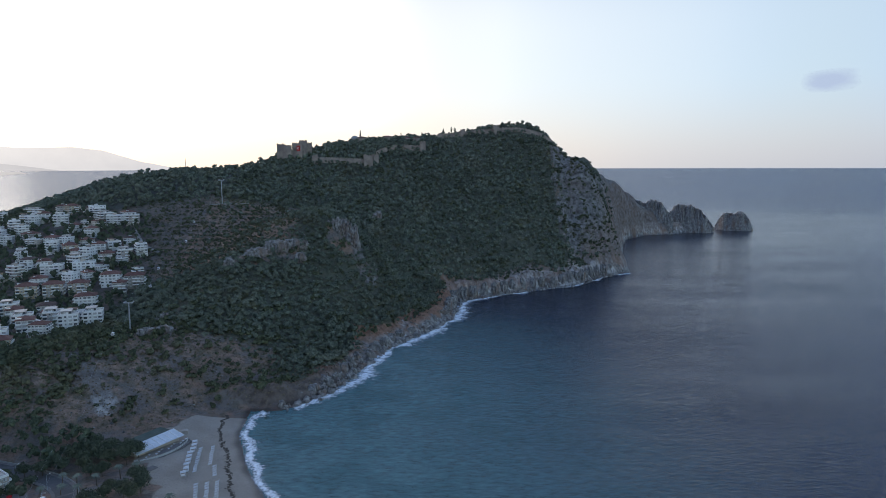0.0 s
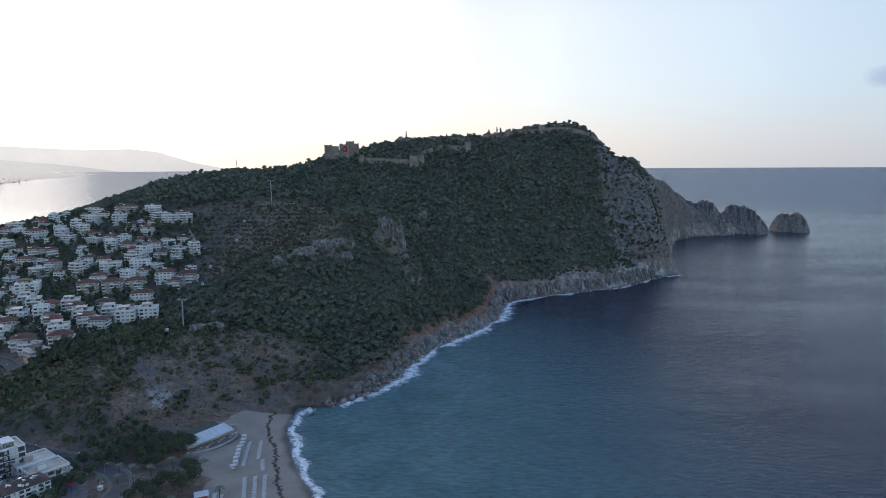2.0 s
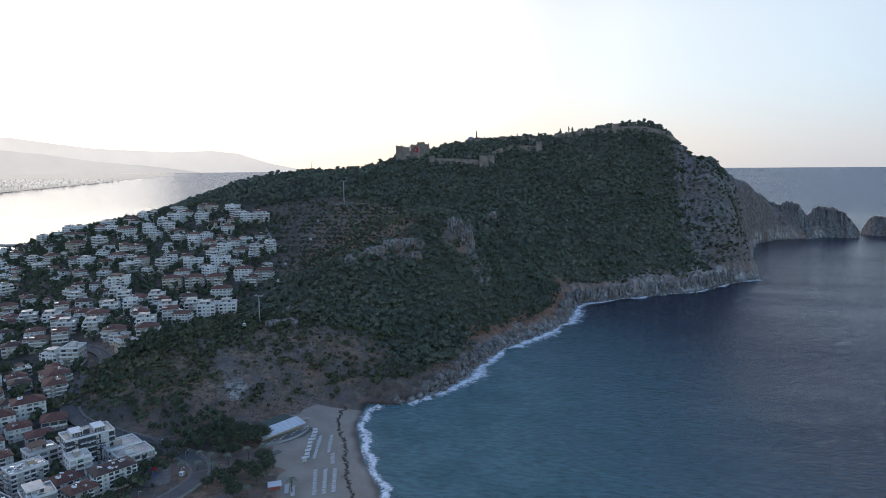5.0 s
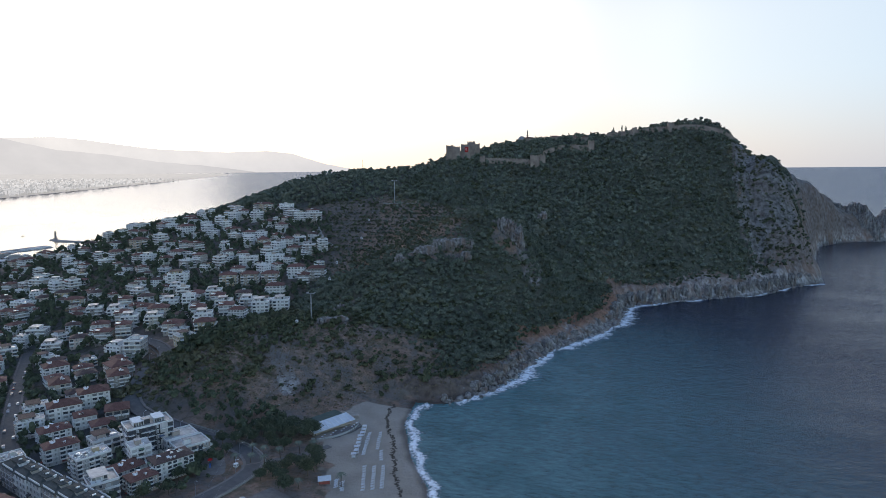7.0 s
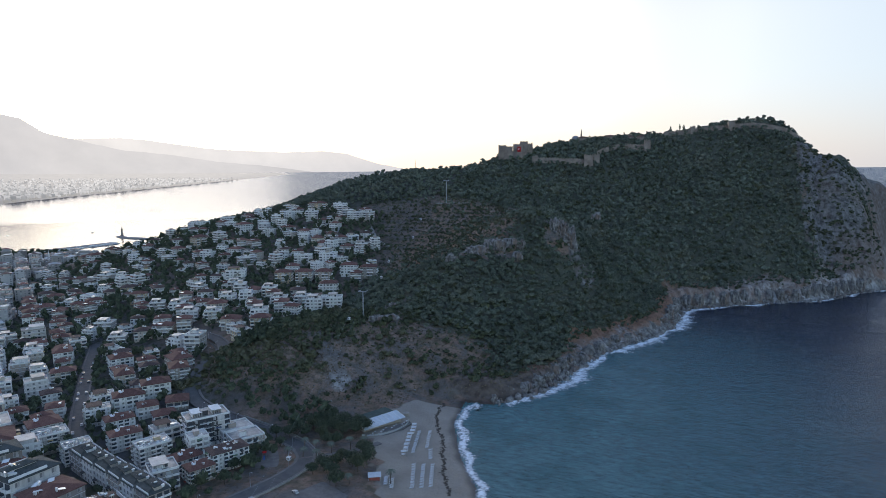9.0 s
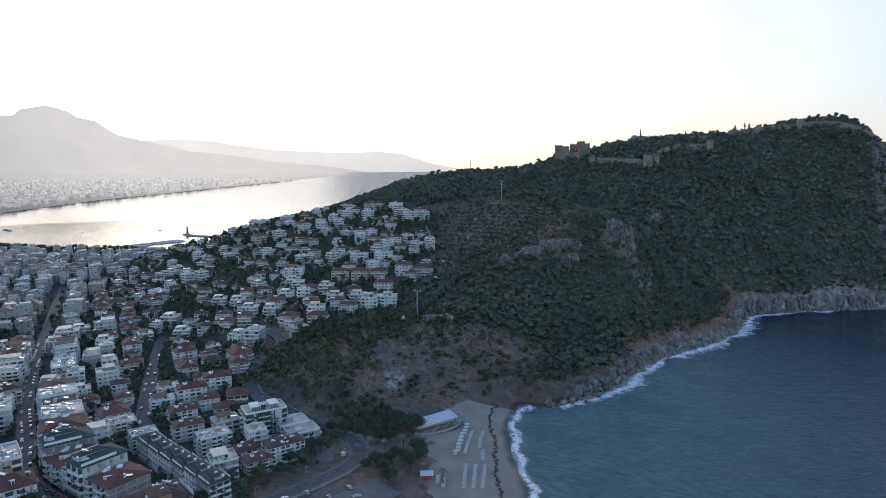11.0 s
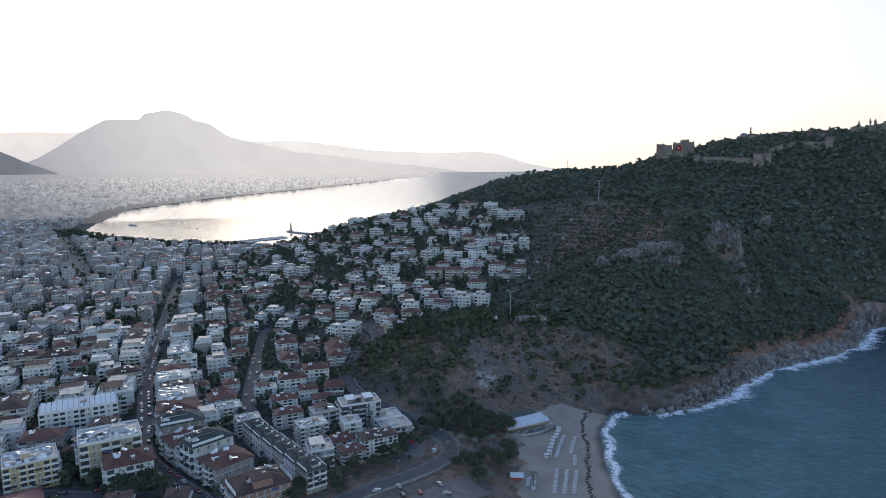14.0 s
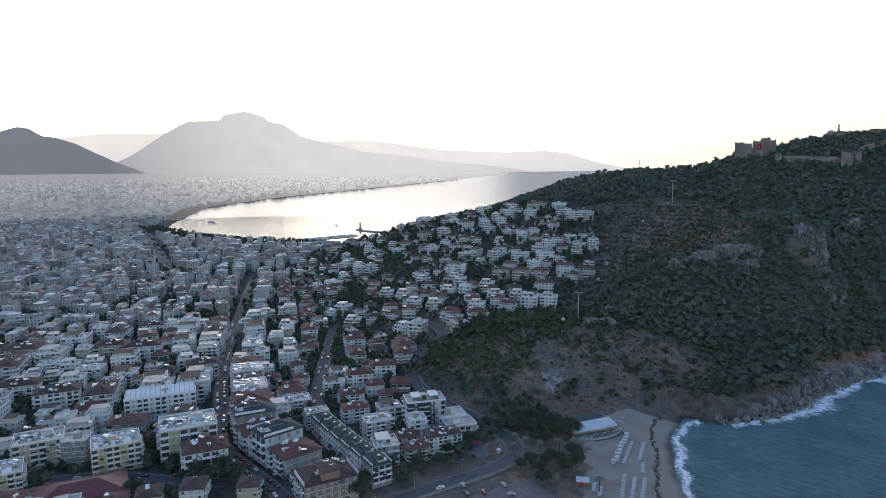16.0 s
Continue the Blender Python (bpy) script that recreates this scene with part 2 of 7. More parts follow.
ROCK.bump(ROCK.noise(0.6, 8, 0.7, (1, 1, 0.4)), 1.0, 1.0)
ROCK = ROCK.m


def haze_glow(name, dark, light, low, high, z0, z1, scale=0.004, shine=0.5, vary=None, deepening=False):
    """Distance with kilometres of bright morning haze painted as emission, more towards the veiled sun."""
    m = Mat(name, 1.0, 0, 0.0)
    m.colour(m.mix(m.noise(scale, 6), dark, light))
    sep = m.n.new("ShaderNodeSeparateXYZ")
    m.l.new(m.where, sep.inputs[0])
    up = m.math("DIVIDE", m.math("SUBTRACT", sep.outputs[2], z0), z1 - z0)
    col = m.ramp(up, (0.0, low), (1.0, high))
    # the painted haze brightens the nearer the place lies to the sun's bearing
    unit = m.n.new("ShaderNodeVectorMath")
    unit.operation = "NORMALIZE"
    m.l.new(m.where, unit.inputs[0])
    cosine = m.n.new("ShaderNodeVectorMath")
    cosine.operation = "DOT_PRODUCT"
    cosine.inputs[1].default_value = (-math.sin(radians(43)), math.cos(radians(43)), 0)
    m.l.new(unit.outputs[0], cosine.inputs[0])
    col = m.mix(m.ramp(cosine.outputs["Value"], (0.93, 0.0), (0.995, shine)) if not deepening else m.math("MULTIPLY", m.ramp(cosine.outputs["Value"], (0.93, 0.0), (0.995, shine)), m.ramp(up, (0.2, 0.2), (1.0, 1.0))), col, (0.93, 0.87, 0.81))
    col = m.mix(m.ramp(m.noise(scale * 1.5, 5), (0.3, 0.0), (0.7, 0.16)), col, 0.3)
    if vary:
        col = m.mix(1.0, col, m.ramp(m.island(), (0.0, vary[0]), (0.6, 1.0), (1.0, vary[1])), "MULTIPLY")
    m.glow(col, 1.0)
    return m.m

# ---- the land's shape ----
def lattice(ix, iy, seed):
    h = (ix * 374761393 + iy * 668265263 + seed * 974711) & 0x7FFFFFFF
    h = ((h ^ (h >> 13)) * 1274126177) & 0x7FFFFFFF
    return ((h ^ (h >> 16)) & 0xFFFF) / 65535.0


def vnoise(x, y, seed=0):
    ix, iy = np.floor(x).astype(np.int64), np.floor(y).astype(np.int64)
    u, v = x - ix, y - iy
    u, v = u * u * (3 - 2 * u), v * v * (3 - 2 * v)
    a, b = lattice(ix, iy, seed), lattice(ix + 1, iy, seed)
    c, d = lattice(ix, iy + 1, seed), lattice(ix + 1, iy + 1, seed)
    return (a + (b - a) * u) * (1 - v) + (c + (d - c) * u) * v


def fbm(x, y, size, octaves=4, seed=0, ridged=False):
    out, amp, total = 0.0, 1.0, 0.0
    for k in range(octaves):
        n = vnoise(x / size + 17.3 * k, y / size - 9.1 * k, seed + k)
        out = out + amp * (1 - abs(2 * n - 1) if ridged else n)
        total, amp, size = total + amp, amp * 0.5, size * 0.5
    return out / total


def step(a, b, v):
    u = np.clip((v - a) / (b - a), 0, 1)
    return u * u * (3 - 2 * u)


# The shore of the bathing beach, then of the peninsula's west side to the cape.
BEACH_SHORE = [(900, -1500), (300, -300), (120, -40), (40, 80), (-20, 170), (-60, 240), (-85, 306), (-103, 338), (-121, 383), (-125, 422)]
WEST_SHORE = [(-104, 422), (-85, 446), (-69, 476), (-61, 517), (-46, 566), (-22, 607), (12, 665), (23, 728), (30, 775), (79, 804), (143, 847), (184, 862), (240, 931), (298, 979)]
CAPE_SHORE = [(312, 1060), (345, 1180), (385, 1310), (415, 1403), (476, 1479), (573, 1520), (625, 1560), (640, 1620), (585, 1622), (560, 1582), (505, 1612), (420, 1575), (330, 1500), (250, 1480)]
EAST_SHORE = [(120, 1470), (-50, 1440), (-250, 1420), (-450, 1340), (-620, 1250), (-740, 1160), (-850, 1090), (-960, 1060), (-1046, 1000), (-1147, 980), (-1290, 943), (-1500, 945), (-1700, 975)]
BAY_SHORE = [(-1765, 995), (-1850, 1050), (-1960, 1130), (-2161, 1280), (-2709, 1738), (-3250, 2599), (-3960, 4085), (-5606, 7529), (-8848, 14311), (-12000, 19000), (-40000, 19000), (-40000, -9000), (900, -9000)]
SHORE = np.array(BEACH_SHORE + WEST_SHORE + CAPE_SHORE + EAST_SHORE + BAY_SHORE, float)


def inland(x, y):
    """Metres from the shoreline, positive on land."""
    best, inside = np.full(x.shape, 1e9), np.zeros(x.shape, bool)
    for (ax, ay), (bx, by) in zip(SHORE, np.roll(SHORE, -1, 0)):
        dx, dy = bx - ax, by - ay
        u = np.clip(((x - ax) * dx + (y - ay) * dy) / (dx * dx + dy * dy), 0, 1)
        best = np.minimum(best, np.hypot(x - ax - u * dx, y - ay - u * dy))
        if ay != by:
            cross = ((ay > y) != (by > y)) & (x < (bx - ax) * (y - ay) / (by - ay) + ax)
            inside ^= cross
    return np.where(inside, best, -best)


# Crest lines and slopes: x, y and height.
RIDGE = [(-930, 740, 9), (-790, 700, 30), (-678, 735, 58), (-643, 766, 74), (-601, 800, 84), (-559, 853, 96), (-519, 924, 122), (-464, 975, 141), (-413, 998, 150), (-325, 1030, 153),
         (-260, 1038, 171), (-227, 1035, 181), (-159, 1169, 198), (-64, 1198, 201), (28, 1180, 212), (104, 1145, 229), (176, 1137, 225), (206, 1125, 194), (229, 1086, 168), (251, 1045, 151)]
CAPE = [(268, 1060, 112), (285, 1140, 118), (317, 1219, 132), (385, 1398, 100), (417, 1441, 97), (460, 1501, 80), (524, 1545, 50), (560, 1560, 30), (600, 1580, 14)]
TOWN_SLOPE = [(-313, 396, 26), (-333, 475, 33), (-297, 567, 38), (-307, 640, 55), (-329, 718, 77), (-397, 763, 88), (-433, 708, 72), (-495, 691, 64), (-555, 657, 50),
              (-408, 556, 38), (-504, 568, 32), (-402, 472, 24), (-457, 476, 18), (-650, 620, 25), (-600, 540, 15), (-560, 450, 9), (-780, 640, 12)]
KNOLL = [(-248, 434, 41), (-265, 412, 38), (-234, 464, 37), (-211, 503, 37), (-264, 367, 26), (-288, 352, 16), (-208, 393, 15), (-169, 401, 7), (-165, 461, 24), (-256, 543, 37), (-215, 362, 8), (-243, 347, 11), (-318, 405, 22)]
SPUR = [(-250, 600, 49), (-245, 688, 70), (-247, 782, 97), (-270, 827, 114), (-172, 596, 78), (-139, 625, 88), (-99, 673, 104), (-93, 640, 78), (-84, 836, 84), (-105, 591, 47), (-115, 517, 22), (-58, 647, 38), (-17, 720, 20)]
HILL = [(-132, 971, 134), (-49, 939, 119), (26, 950, 119), (99, 965, 119), (59, 858, 54), (127, 891, 52), (66, 1038, 157), (165, 1047, 156), (-8, 800, 59), (-223, 923, 136), (-187, 839, 108), (220, 1000, 95), (232, 1180, 165), (150, 1230, 170), (40, 1270, 160), (-120, 1280, 150), (-330, 1130, 110)]
PLAIN = [(-342, 223, 6), (-250, 180, 5), (-500, 333, 6), (-711, 507, 7), (-376, 150, 6), (-447, 400, 9), (-200, 250, 5), (-180, 300, 5), (-150, 330, 4), (-140, 390, 4), (-160, 200, 4), (-1000, 600, 6), (-900, 200, 7),
         (-1400, 300, 8), (-600, -200, 8), (-1300, 800, 5), (-900, 850, 8), (-1600, 800, 5), (0, -300, 6)]
KNOTS = np.array(RIDGE + CAPE + TOWN_SLOPE + KNOLL + SPUR + HILL + PLAIN + [(x, y, 0.5) for x, y in BEACH_SHORE[2:] + WEST_SHORE + CAPE_SHORE + EAST_SHORE], float)


def spline():
    """A thin plate laid over the crest lines, slopes and shore."""
    p = KNOTS[:, :2] / 1000
    r2 = ((p[:, None] - p[None]) ** 2).sum(-1)
    k = 0.5 * r2 * np.log(r2 + 1e-12) + np.eye(len(p)) * 1e-6
    q = np.c_[np.ones(len(p)), p]
    m = np.block([[k, q], [q.T, np.zeros((3, 3))]])
    return p, np.linalg.solve(m, np.r_[KNOTS[:, 2], np.zeros(3)])


PLATE = spline()


def plate(x, y):
    p, w = PLATE
    out = np.empty(len(x))
    for i in range(0, len(x), 20000):
        q = np.c_[x[i:i + 20000], y[i:i + 20000]] / 1000
        r2 = ((q[:, None] - p[None]) ** 2).sum(-1)
        out[i:i + 20000] = (0.5 * r2 * np.log(r2 + 1e-12)) @ w[:-3] + w[-3] + q @ w[-2:]
    return out


def rocky_shore(x, y):
    """1 where the shore is cliff, 0 on the beach, the town and the bay."""
    return step(418, 440, y) * step(-330, -250, x)


def height(x, y):
    x, y = np.atleast_1d(np.asarray(x, float)).ravel(), np.atleast_1d(np.asarray(y, float)).ravel()
    cd, rock = inland(x, y), rocky_shore(x, y)
    hill = step(-1150, -900, x) * step(1900, 1700, y) * step(-420, -120, y)
    low = np.clip(0.3 + 0.045 * cd, 0, 6)
    z = np.where(hill > 0, plate(x, y), low)
    z = hill * z + (1 - hill) * low
    flat = step(70, 10, np.abs(cd)) * (1 - rock)
    z = z * (1 - flat) + flat * np.minimum(low, 4)
    # cliffs along the rocky shore, higher towards the cape
    cliff = (8 + 10 * step(620, 840, y)) * (0.55 + 0.9 * fbm(x, y, 45, 3, 5))
    crack = fbm(x, y, 26, 4, 9, True)
    z = np.maximum(z, rock * (cliff * step(0, 13, cd - 9 * (crack - 0.55)) + np.minimum(cd, 40) * 0.12))
    z = z + rock * step(45, 12, cd) * step(0, 7, cd) * 5.5 * (fbm(x, y, 11, 4, 51, True) - 0.62)
    rough = rock * step(60, 5, cd) * 5 + 1.6 * rock + 0.4 * hill
    z = z + (fbm(x, y, 18, 5, 3) - 0.5) * rough * step(0, 8, cd) * step(1.5, 6, z)
    cape = step(255, 290, x) * step(1020, 1075, y) * step(3, 20, cd)
    z = z + cape * (17 * (fbm(x, y, 38, 4, 61, True) - 0.6) + 7 * (fbm(x, y, 11, 3, 63, True) - 0.6))
    face = step(165, 205, x) * step(300, 270, x) * step(905, 950, y) * step(1100, 1050, y - 0.2 * x) * step(2, 14, cd)
    z = z + face * (20 * (fbm(x, 0.25 * y, 26, 4, 71, True) - 0.6) + 7 * (fbm(x, 0.5 * y, 9, 3, 73, True) - 0.6))
    # terraces on the slope between town and spur
    terr = step(-370, -330, x) * step(-150, -190, x) * step(610, 660, y) * step(860, 800, y)
    z = np.where(terr > 0, z + terr * 1.1 * np.sin(z * 1.6), z)
    sea_floor = np.maximum(0.06 * cd * (1 + 2 * rock), -9) - 0.4
    return np.where(cd > 0, np.maximum(z, 0.12 + 0.03 * np.minimum(cd, 30)), sea_floor)


def ground_at(x, y):
    return float(height([x], [y])[0])


NEAR_END, FAR_END = 2400.0, 3350.0


SPAN = np.linspace(NEAR_END, FAR_END, 400)
RISE = 143.0 * ((SPAN - NEAR_END) / (FAR_END - NEAR_END)) ** 1.15
TRUE = SPAN * EYE.z / (EYE.z - RISE)


def drawn_in(x, y, z):
    """Past NEAR_END the distance is drawn in along the line of sight, so that the sea and coast to the horizon end 3.4 km away, rising gently."""
    r = np.hypot(x, y) + 1e-9
    s = np.where(r > NEAR_END, np.interp(r, TRUE, SPAN), r)
    k = s / r
    return x * k, y * k, EYE.z + (z - EYE.z) * k


def ring_steps(*bands):
    out = []
    for a, b, n in bands:
        out += list(np.geomspace(a, b, n, endpoint=False))
    return np.array(out + [bands[-1][1]])


def sheet(name, az, rad, z_of, keep, material, attrs, far=False):
    """A sheet in rings round the place below the eye: az in degrees to the left of +y, rad in metres."""
    A, Rr = np.meshgrid(np.radians(az), rad, indexing="ij")
    x, y = (-np.sin(A) * Rr).ravel(), (np.cos(A) * Rr).ravel()
    z = z_of(x, y)
    na, nr = A.shape
    ids = np.arange(na * nr).reshape(na, nr)
    quads = np.stack([ids[:-1, :-1], ids[:-1, 1:], ids[1:, 1:], ids[1:, :-1]], -1).reshape(-1, 4)
    ok = keep(x, y, z)
    quads = quads[ok[quads].any(1)]
    used = np.unique(quads)
    remap = np.full(na * nr, -1)
    remap[used] = np.arange(len(used))
    x, y, z = x[used], y[used], z[used]
    px, py, pz = drawn_in(x, y, z) if far else (x, y, z)
    me = bpy.data.meshes.new(name)
    me.from_pydata(np.c_[px, py, pz], [], remap[quads][:, ::-1])
    for key, fn in attrs.items():
        v = fn(x, y, z)
        if v.ndim == 2:
            at = me.color_attributes.new(key, "FLOAT_COLOR", "POINT")
            at.data.foreach_set("color", np.c_[v, np.ones(len(v))].astype(np.float32).ravel())
        else:
            at = me.attributes.new(key, "FLOAT", "POINT")
            at.data.foreach_set("value", v.astype(np.float32))
    me.polygons.foreach_set("use_smooth", np.ones(len(me.polygons), bool))
    me.materials.append(material)
    me.update()
    return new(name, me)


def zones(x, y, z):
    cd, rock = inland(x, y), rocky_shore(x, y)
    e = 2.0
    slope = np.hypot(height(x + e, y) - height(x - e, y), height(x, y + e) - height(x, y - e)) / (2 * e)
    sand = step(413, 404, y) * step(4.4, 3.2, z + 1.5 * (fbm(x, y, 8, 2, 2) - 0.5)) * step(64, 52, cd + 6 * (fbm(x, y, 20, 3, 2) - 0.5)) * step(-200, -170, x)
    face = step(170, 215, x + 40 * (fbm(x, y, 40, 3, 12) - 0.5)) * step(900, 950, y) * step(1090, 1040, y - 0.2 * x)
    cape = step(330, 360, x) * step(1150, 1250, y)
    crag = step(1.3, 1.6, slope + 0.5 * (fbm(x, y, 22, 4, 8) - 0.5)) * step(-300, -260, x) + rock * step(24, 11, cd - 7 * step(660, 840, y) - 6 * step(520, 580, y) * step(740, 690, y) + 18 * (fbm(x, y, 24, 3, 4) - 0.5)) + face + cape
    along = np.clip(((x + 242) * 37 + (y - 428) * -34) / (37 ** 2 + 34 ** 2), 0, 1)
    scree = 0.5 * step(8, 3, np.hypot(x + 242 - 37 * along, y - 428 + 34 * along) - 2.5 * along + 11 * (fbm(x, y, 9, 3, 6) - 0.5))
    town = step(-235, -275, x) * step(24, 12, z) + step(-270, -300, x) * step(440, 470, y) * 0.55
    return np.c_[sand, np.clip(crag + scree, 0, 1), np.clip(town, 0, 1)]


def wetness(x, y, z):
    return step(5.5, 0.5, inland(x, y) + 3 * (fbm(x, y, 9, 2, 1) - 0.5)) * (1 - rocky_shore(x, y)) + rocky_shore(x, y) * step(3.2, 0.8, z) * 0.9


def shore_band(x, y, z):
    """The broken slope just above the rocky shore."""
    return rocky_shore(x, y) * step(48, 26, inland(x, y) + 12 * (fbm(x, y, 24, 3, 19) - 0.5))


AZ = np.r_[np.arange(-38, 76, 0.15), np.arange(76, 322, 4.0), 322.0]
tagged(sheet("ground", AZ, ring_steps((30, 240, 30), (240, 1300, 290), (1300, 1640, 110), (1640, 1800, 16), (1800, 2500, 20)), height,
             lambda x, y, z: z > -3, GROUND, {"zone": zones, "wet": wetness, "shore_band": shore_band}),
       "brown earth, rock and sand of the coast", "ground", kind="structure")


def shallows(x, y, z):
    cd = -inland(x, y)
    beach = np.exp(-np.maximum(cd, 0) / 230) * step(760, 380, y)
    side = 0.6 * np.exp(-np.maximum(cd, 0) / 90) * step(800, 500, y)
    return np.clip((beach + side) * step(230, 30, x), 0, 1)


def swell(x, y):
    """Morning waves: long low swell and short chop, at rest by the shore and in the bay."""
    c, s = math.cos(radians(24)), math.sin(radians(24))
    u, v = (x * c + y * s), (-x * s + y * c)
    z = 0.5 * (fbm(u * 0.6, v, 24, 2, 101) - 0.5) + 0.24 * (fbm(u * 0.75, v, 9, 2, 103, True) - 0.5)
    r = np.hypot(x, y)
    near_shore = step(1.0, 12, -inland(x, y))
    return z * (1 - calm(x, y, z)) * near_shore * step(2400, 1500, r)


def calm(x, y, z):
    """How smooth the water lies: the sheltered bay, and the far sea whose waves are too small to see."""
    bay = step(-620, -900, x) * step(500, 800, y)
    return np.clip(np.maximum(0.7 * bay, 0.4 * (1 - bay) * step(700, 2300, np.hypot(x, y))), 0, 0.95)


tagged(sheet("water", np.r_[np.arange(-38, 22, 0.13), np.arange(22, 76, 0.3), np.arange(76, 322, 4.0), 322.0], ring_steps((30, 240, 20), (240, 1000, 470), (1000, 2400, 120), (2400, 25000, 80)),
             swell, lambda x, y, z: inland(x, y) < 25, SEA, {"shallow": shallows, "calm": calm}, far=True),
       "dark blue morning sea, teal over the sandy shallows", "sea", kind="structure")

# far plain of the town and the ranges behind it, bright haze painted on as emission
PLAIN_HAZE = haze_glow("hazy_plain", (0.03, 0.03, 0.032), (0.05, 0.05, 0.05), (0.07, 0.075, 0.088), (0.34, 0.34, 0.37), 0, 133, 0.03, 0.66, None, True)


def far_plain(x, y):
    cd = inland(x, y)
    return np.where(cd > 0, 2 + 0.012 * np.minimum(cd, 9000), 0.06 * np.maximum(cd, -400))


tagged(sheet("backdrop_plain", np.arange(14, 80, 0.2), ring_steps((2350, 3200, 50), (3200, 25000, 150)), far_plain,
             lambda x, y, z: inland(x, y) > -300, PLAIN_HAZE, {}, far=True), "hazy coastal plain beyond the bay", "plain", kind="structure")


def range_of_hills(name, crest, dist, depth, material, label, seed, rough=0.05):
    """A far range: crest as degrees to the left and degrees up, seen at dist metres."""
    az = np.arange(crest[0][0], crest[-1][0] + 0.01, 0.15)
    up = np.interp(az, [c[0] for c in crest], [c[1] for c in crest])
    rows = 14
    verts, faces = [], []
    for i, (a0, e0) in enumerate(zip(az, up)):
        e0 = e0 + rough * (fbm(np.array([a0]), np.array([0.0]), 1.6, 4, seed, True)[0] - 0.6)
        top = max(EYE.z + math.tan(radians(e0)) * dist, 20.5)
        for k in range(rows):
            u = k / (rows - 1)
            wob = 1 + 0.35 * u * (1 - u) * (fbm(np.array([a0 * 1.0]), np.array([u * 4.0]), 0.9, 3, seed + 3, True)[0] - 0.5)
            d = dist - depth * u * wob
            z = 20 + (top - 20) * (1 - u) ** 1.35
            verts.append((-math.sin(radians(a0)) * d, math.cos(radians(a0)) * d, z))
    for i in range(len(az) - 1):
        for k in range(rows - 1):
            q = i * rows + k
            faces.append((q, q + 1, q + rows + 1, q + rows))
    me = bpy.data.meshes.new(name)
    me.from_pydata(verts, [], faces)
    me.materials.append(material)
    me.polygons.foreach_set("use_smooth", np.ones(len(me.polygons), bool))
    return tagged(new(name, me), label, "mountain", kind="structure")


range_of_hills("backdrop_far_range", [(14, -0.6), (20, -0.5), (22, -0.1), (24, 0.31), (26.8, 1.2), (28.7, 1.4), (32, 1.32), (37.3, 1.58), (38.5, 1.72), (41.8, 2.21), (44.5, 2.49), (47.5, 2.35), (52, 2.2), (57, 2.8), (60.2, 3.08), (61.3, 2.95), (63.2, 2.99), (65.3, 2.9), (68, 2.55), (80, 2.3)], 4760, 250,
               haze_glow("far_range_haze", (0.1, 0.1, 0.11), (0.13, 0.13, 0.13), (0.70, 0.66, 0.64), (0.90, 0.82, 0.75), 160, 420), "pale far mountain range in bright haze", 4)
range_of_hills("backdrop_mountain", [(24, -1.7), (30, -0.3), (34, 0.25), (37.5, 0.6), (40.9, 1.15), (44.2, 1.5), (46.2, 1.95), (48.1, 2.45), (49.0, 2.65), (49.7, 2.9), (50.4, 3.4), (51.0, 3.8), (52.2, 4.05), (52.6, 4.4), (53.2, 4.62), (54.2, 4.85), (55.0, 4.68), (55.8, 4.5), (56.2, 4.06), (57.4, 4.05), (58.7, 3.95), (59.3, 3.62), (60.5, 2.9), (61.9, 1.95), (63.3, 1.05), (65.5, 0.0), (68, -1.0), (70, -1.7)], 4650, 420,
               haze_glow("mountain_haze", (0.05, 0.05, 0.06), (0.09, 0.09, 0.1), (0.33, 0.33, 0.36), (0.47, 0.455, 0.47), 120, 520, 0.004, 0.66), "grey-blue mountain in morning haze", 7, 0.08)
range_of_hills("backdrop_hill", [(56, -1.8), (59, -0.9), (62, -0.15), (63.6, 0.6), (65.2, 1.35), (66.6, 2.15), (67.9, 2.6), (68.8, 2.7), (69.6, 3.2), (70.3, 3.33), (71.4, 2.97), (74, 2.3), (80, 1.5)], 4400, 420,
               haze_glow("hill_haze", (0.04, 0.045, 0.05), (0.07, 0.07, 0.075), (0.145, 0.15, 0.17), (0.165, 0.17, 0.195), 120, 400), "dark wooded hill in haze", 9, 0.12)

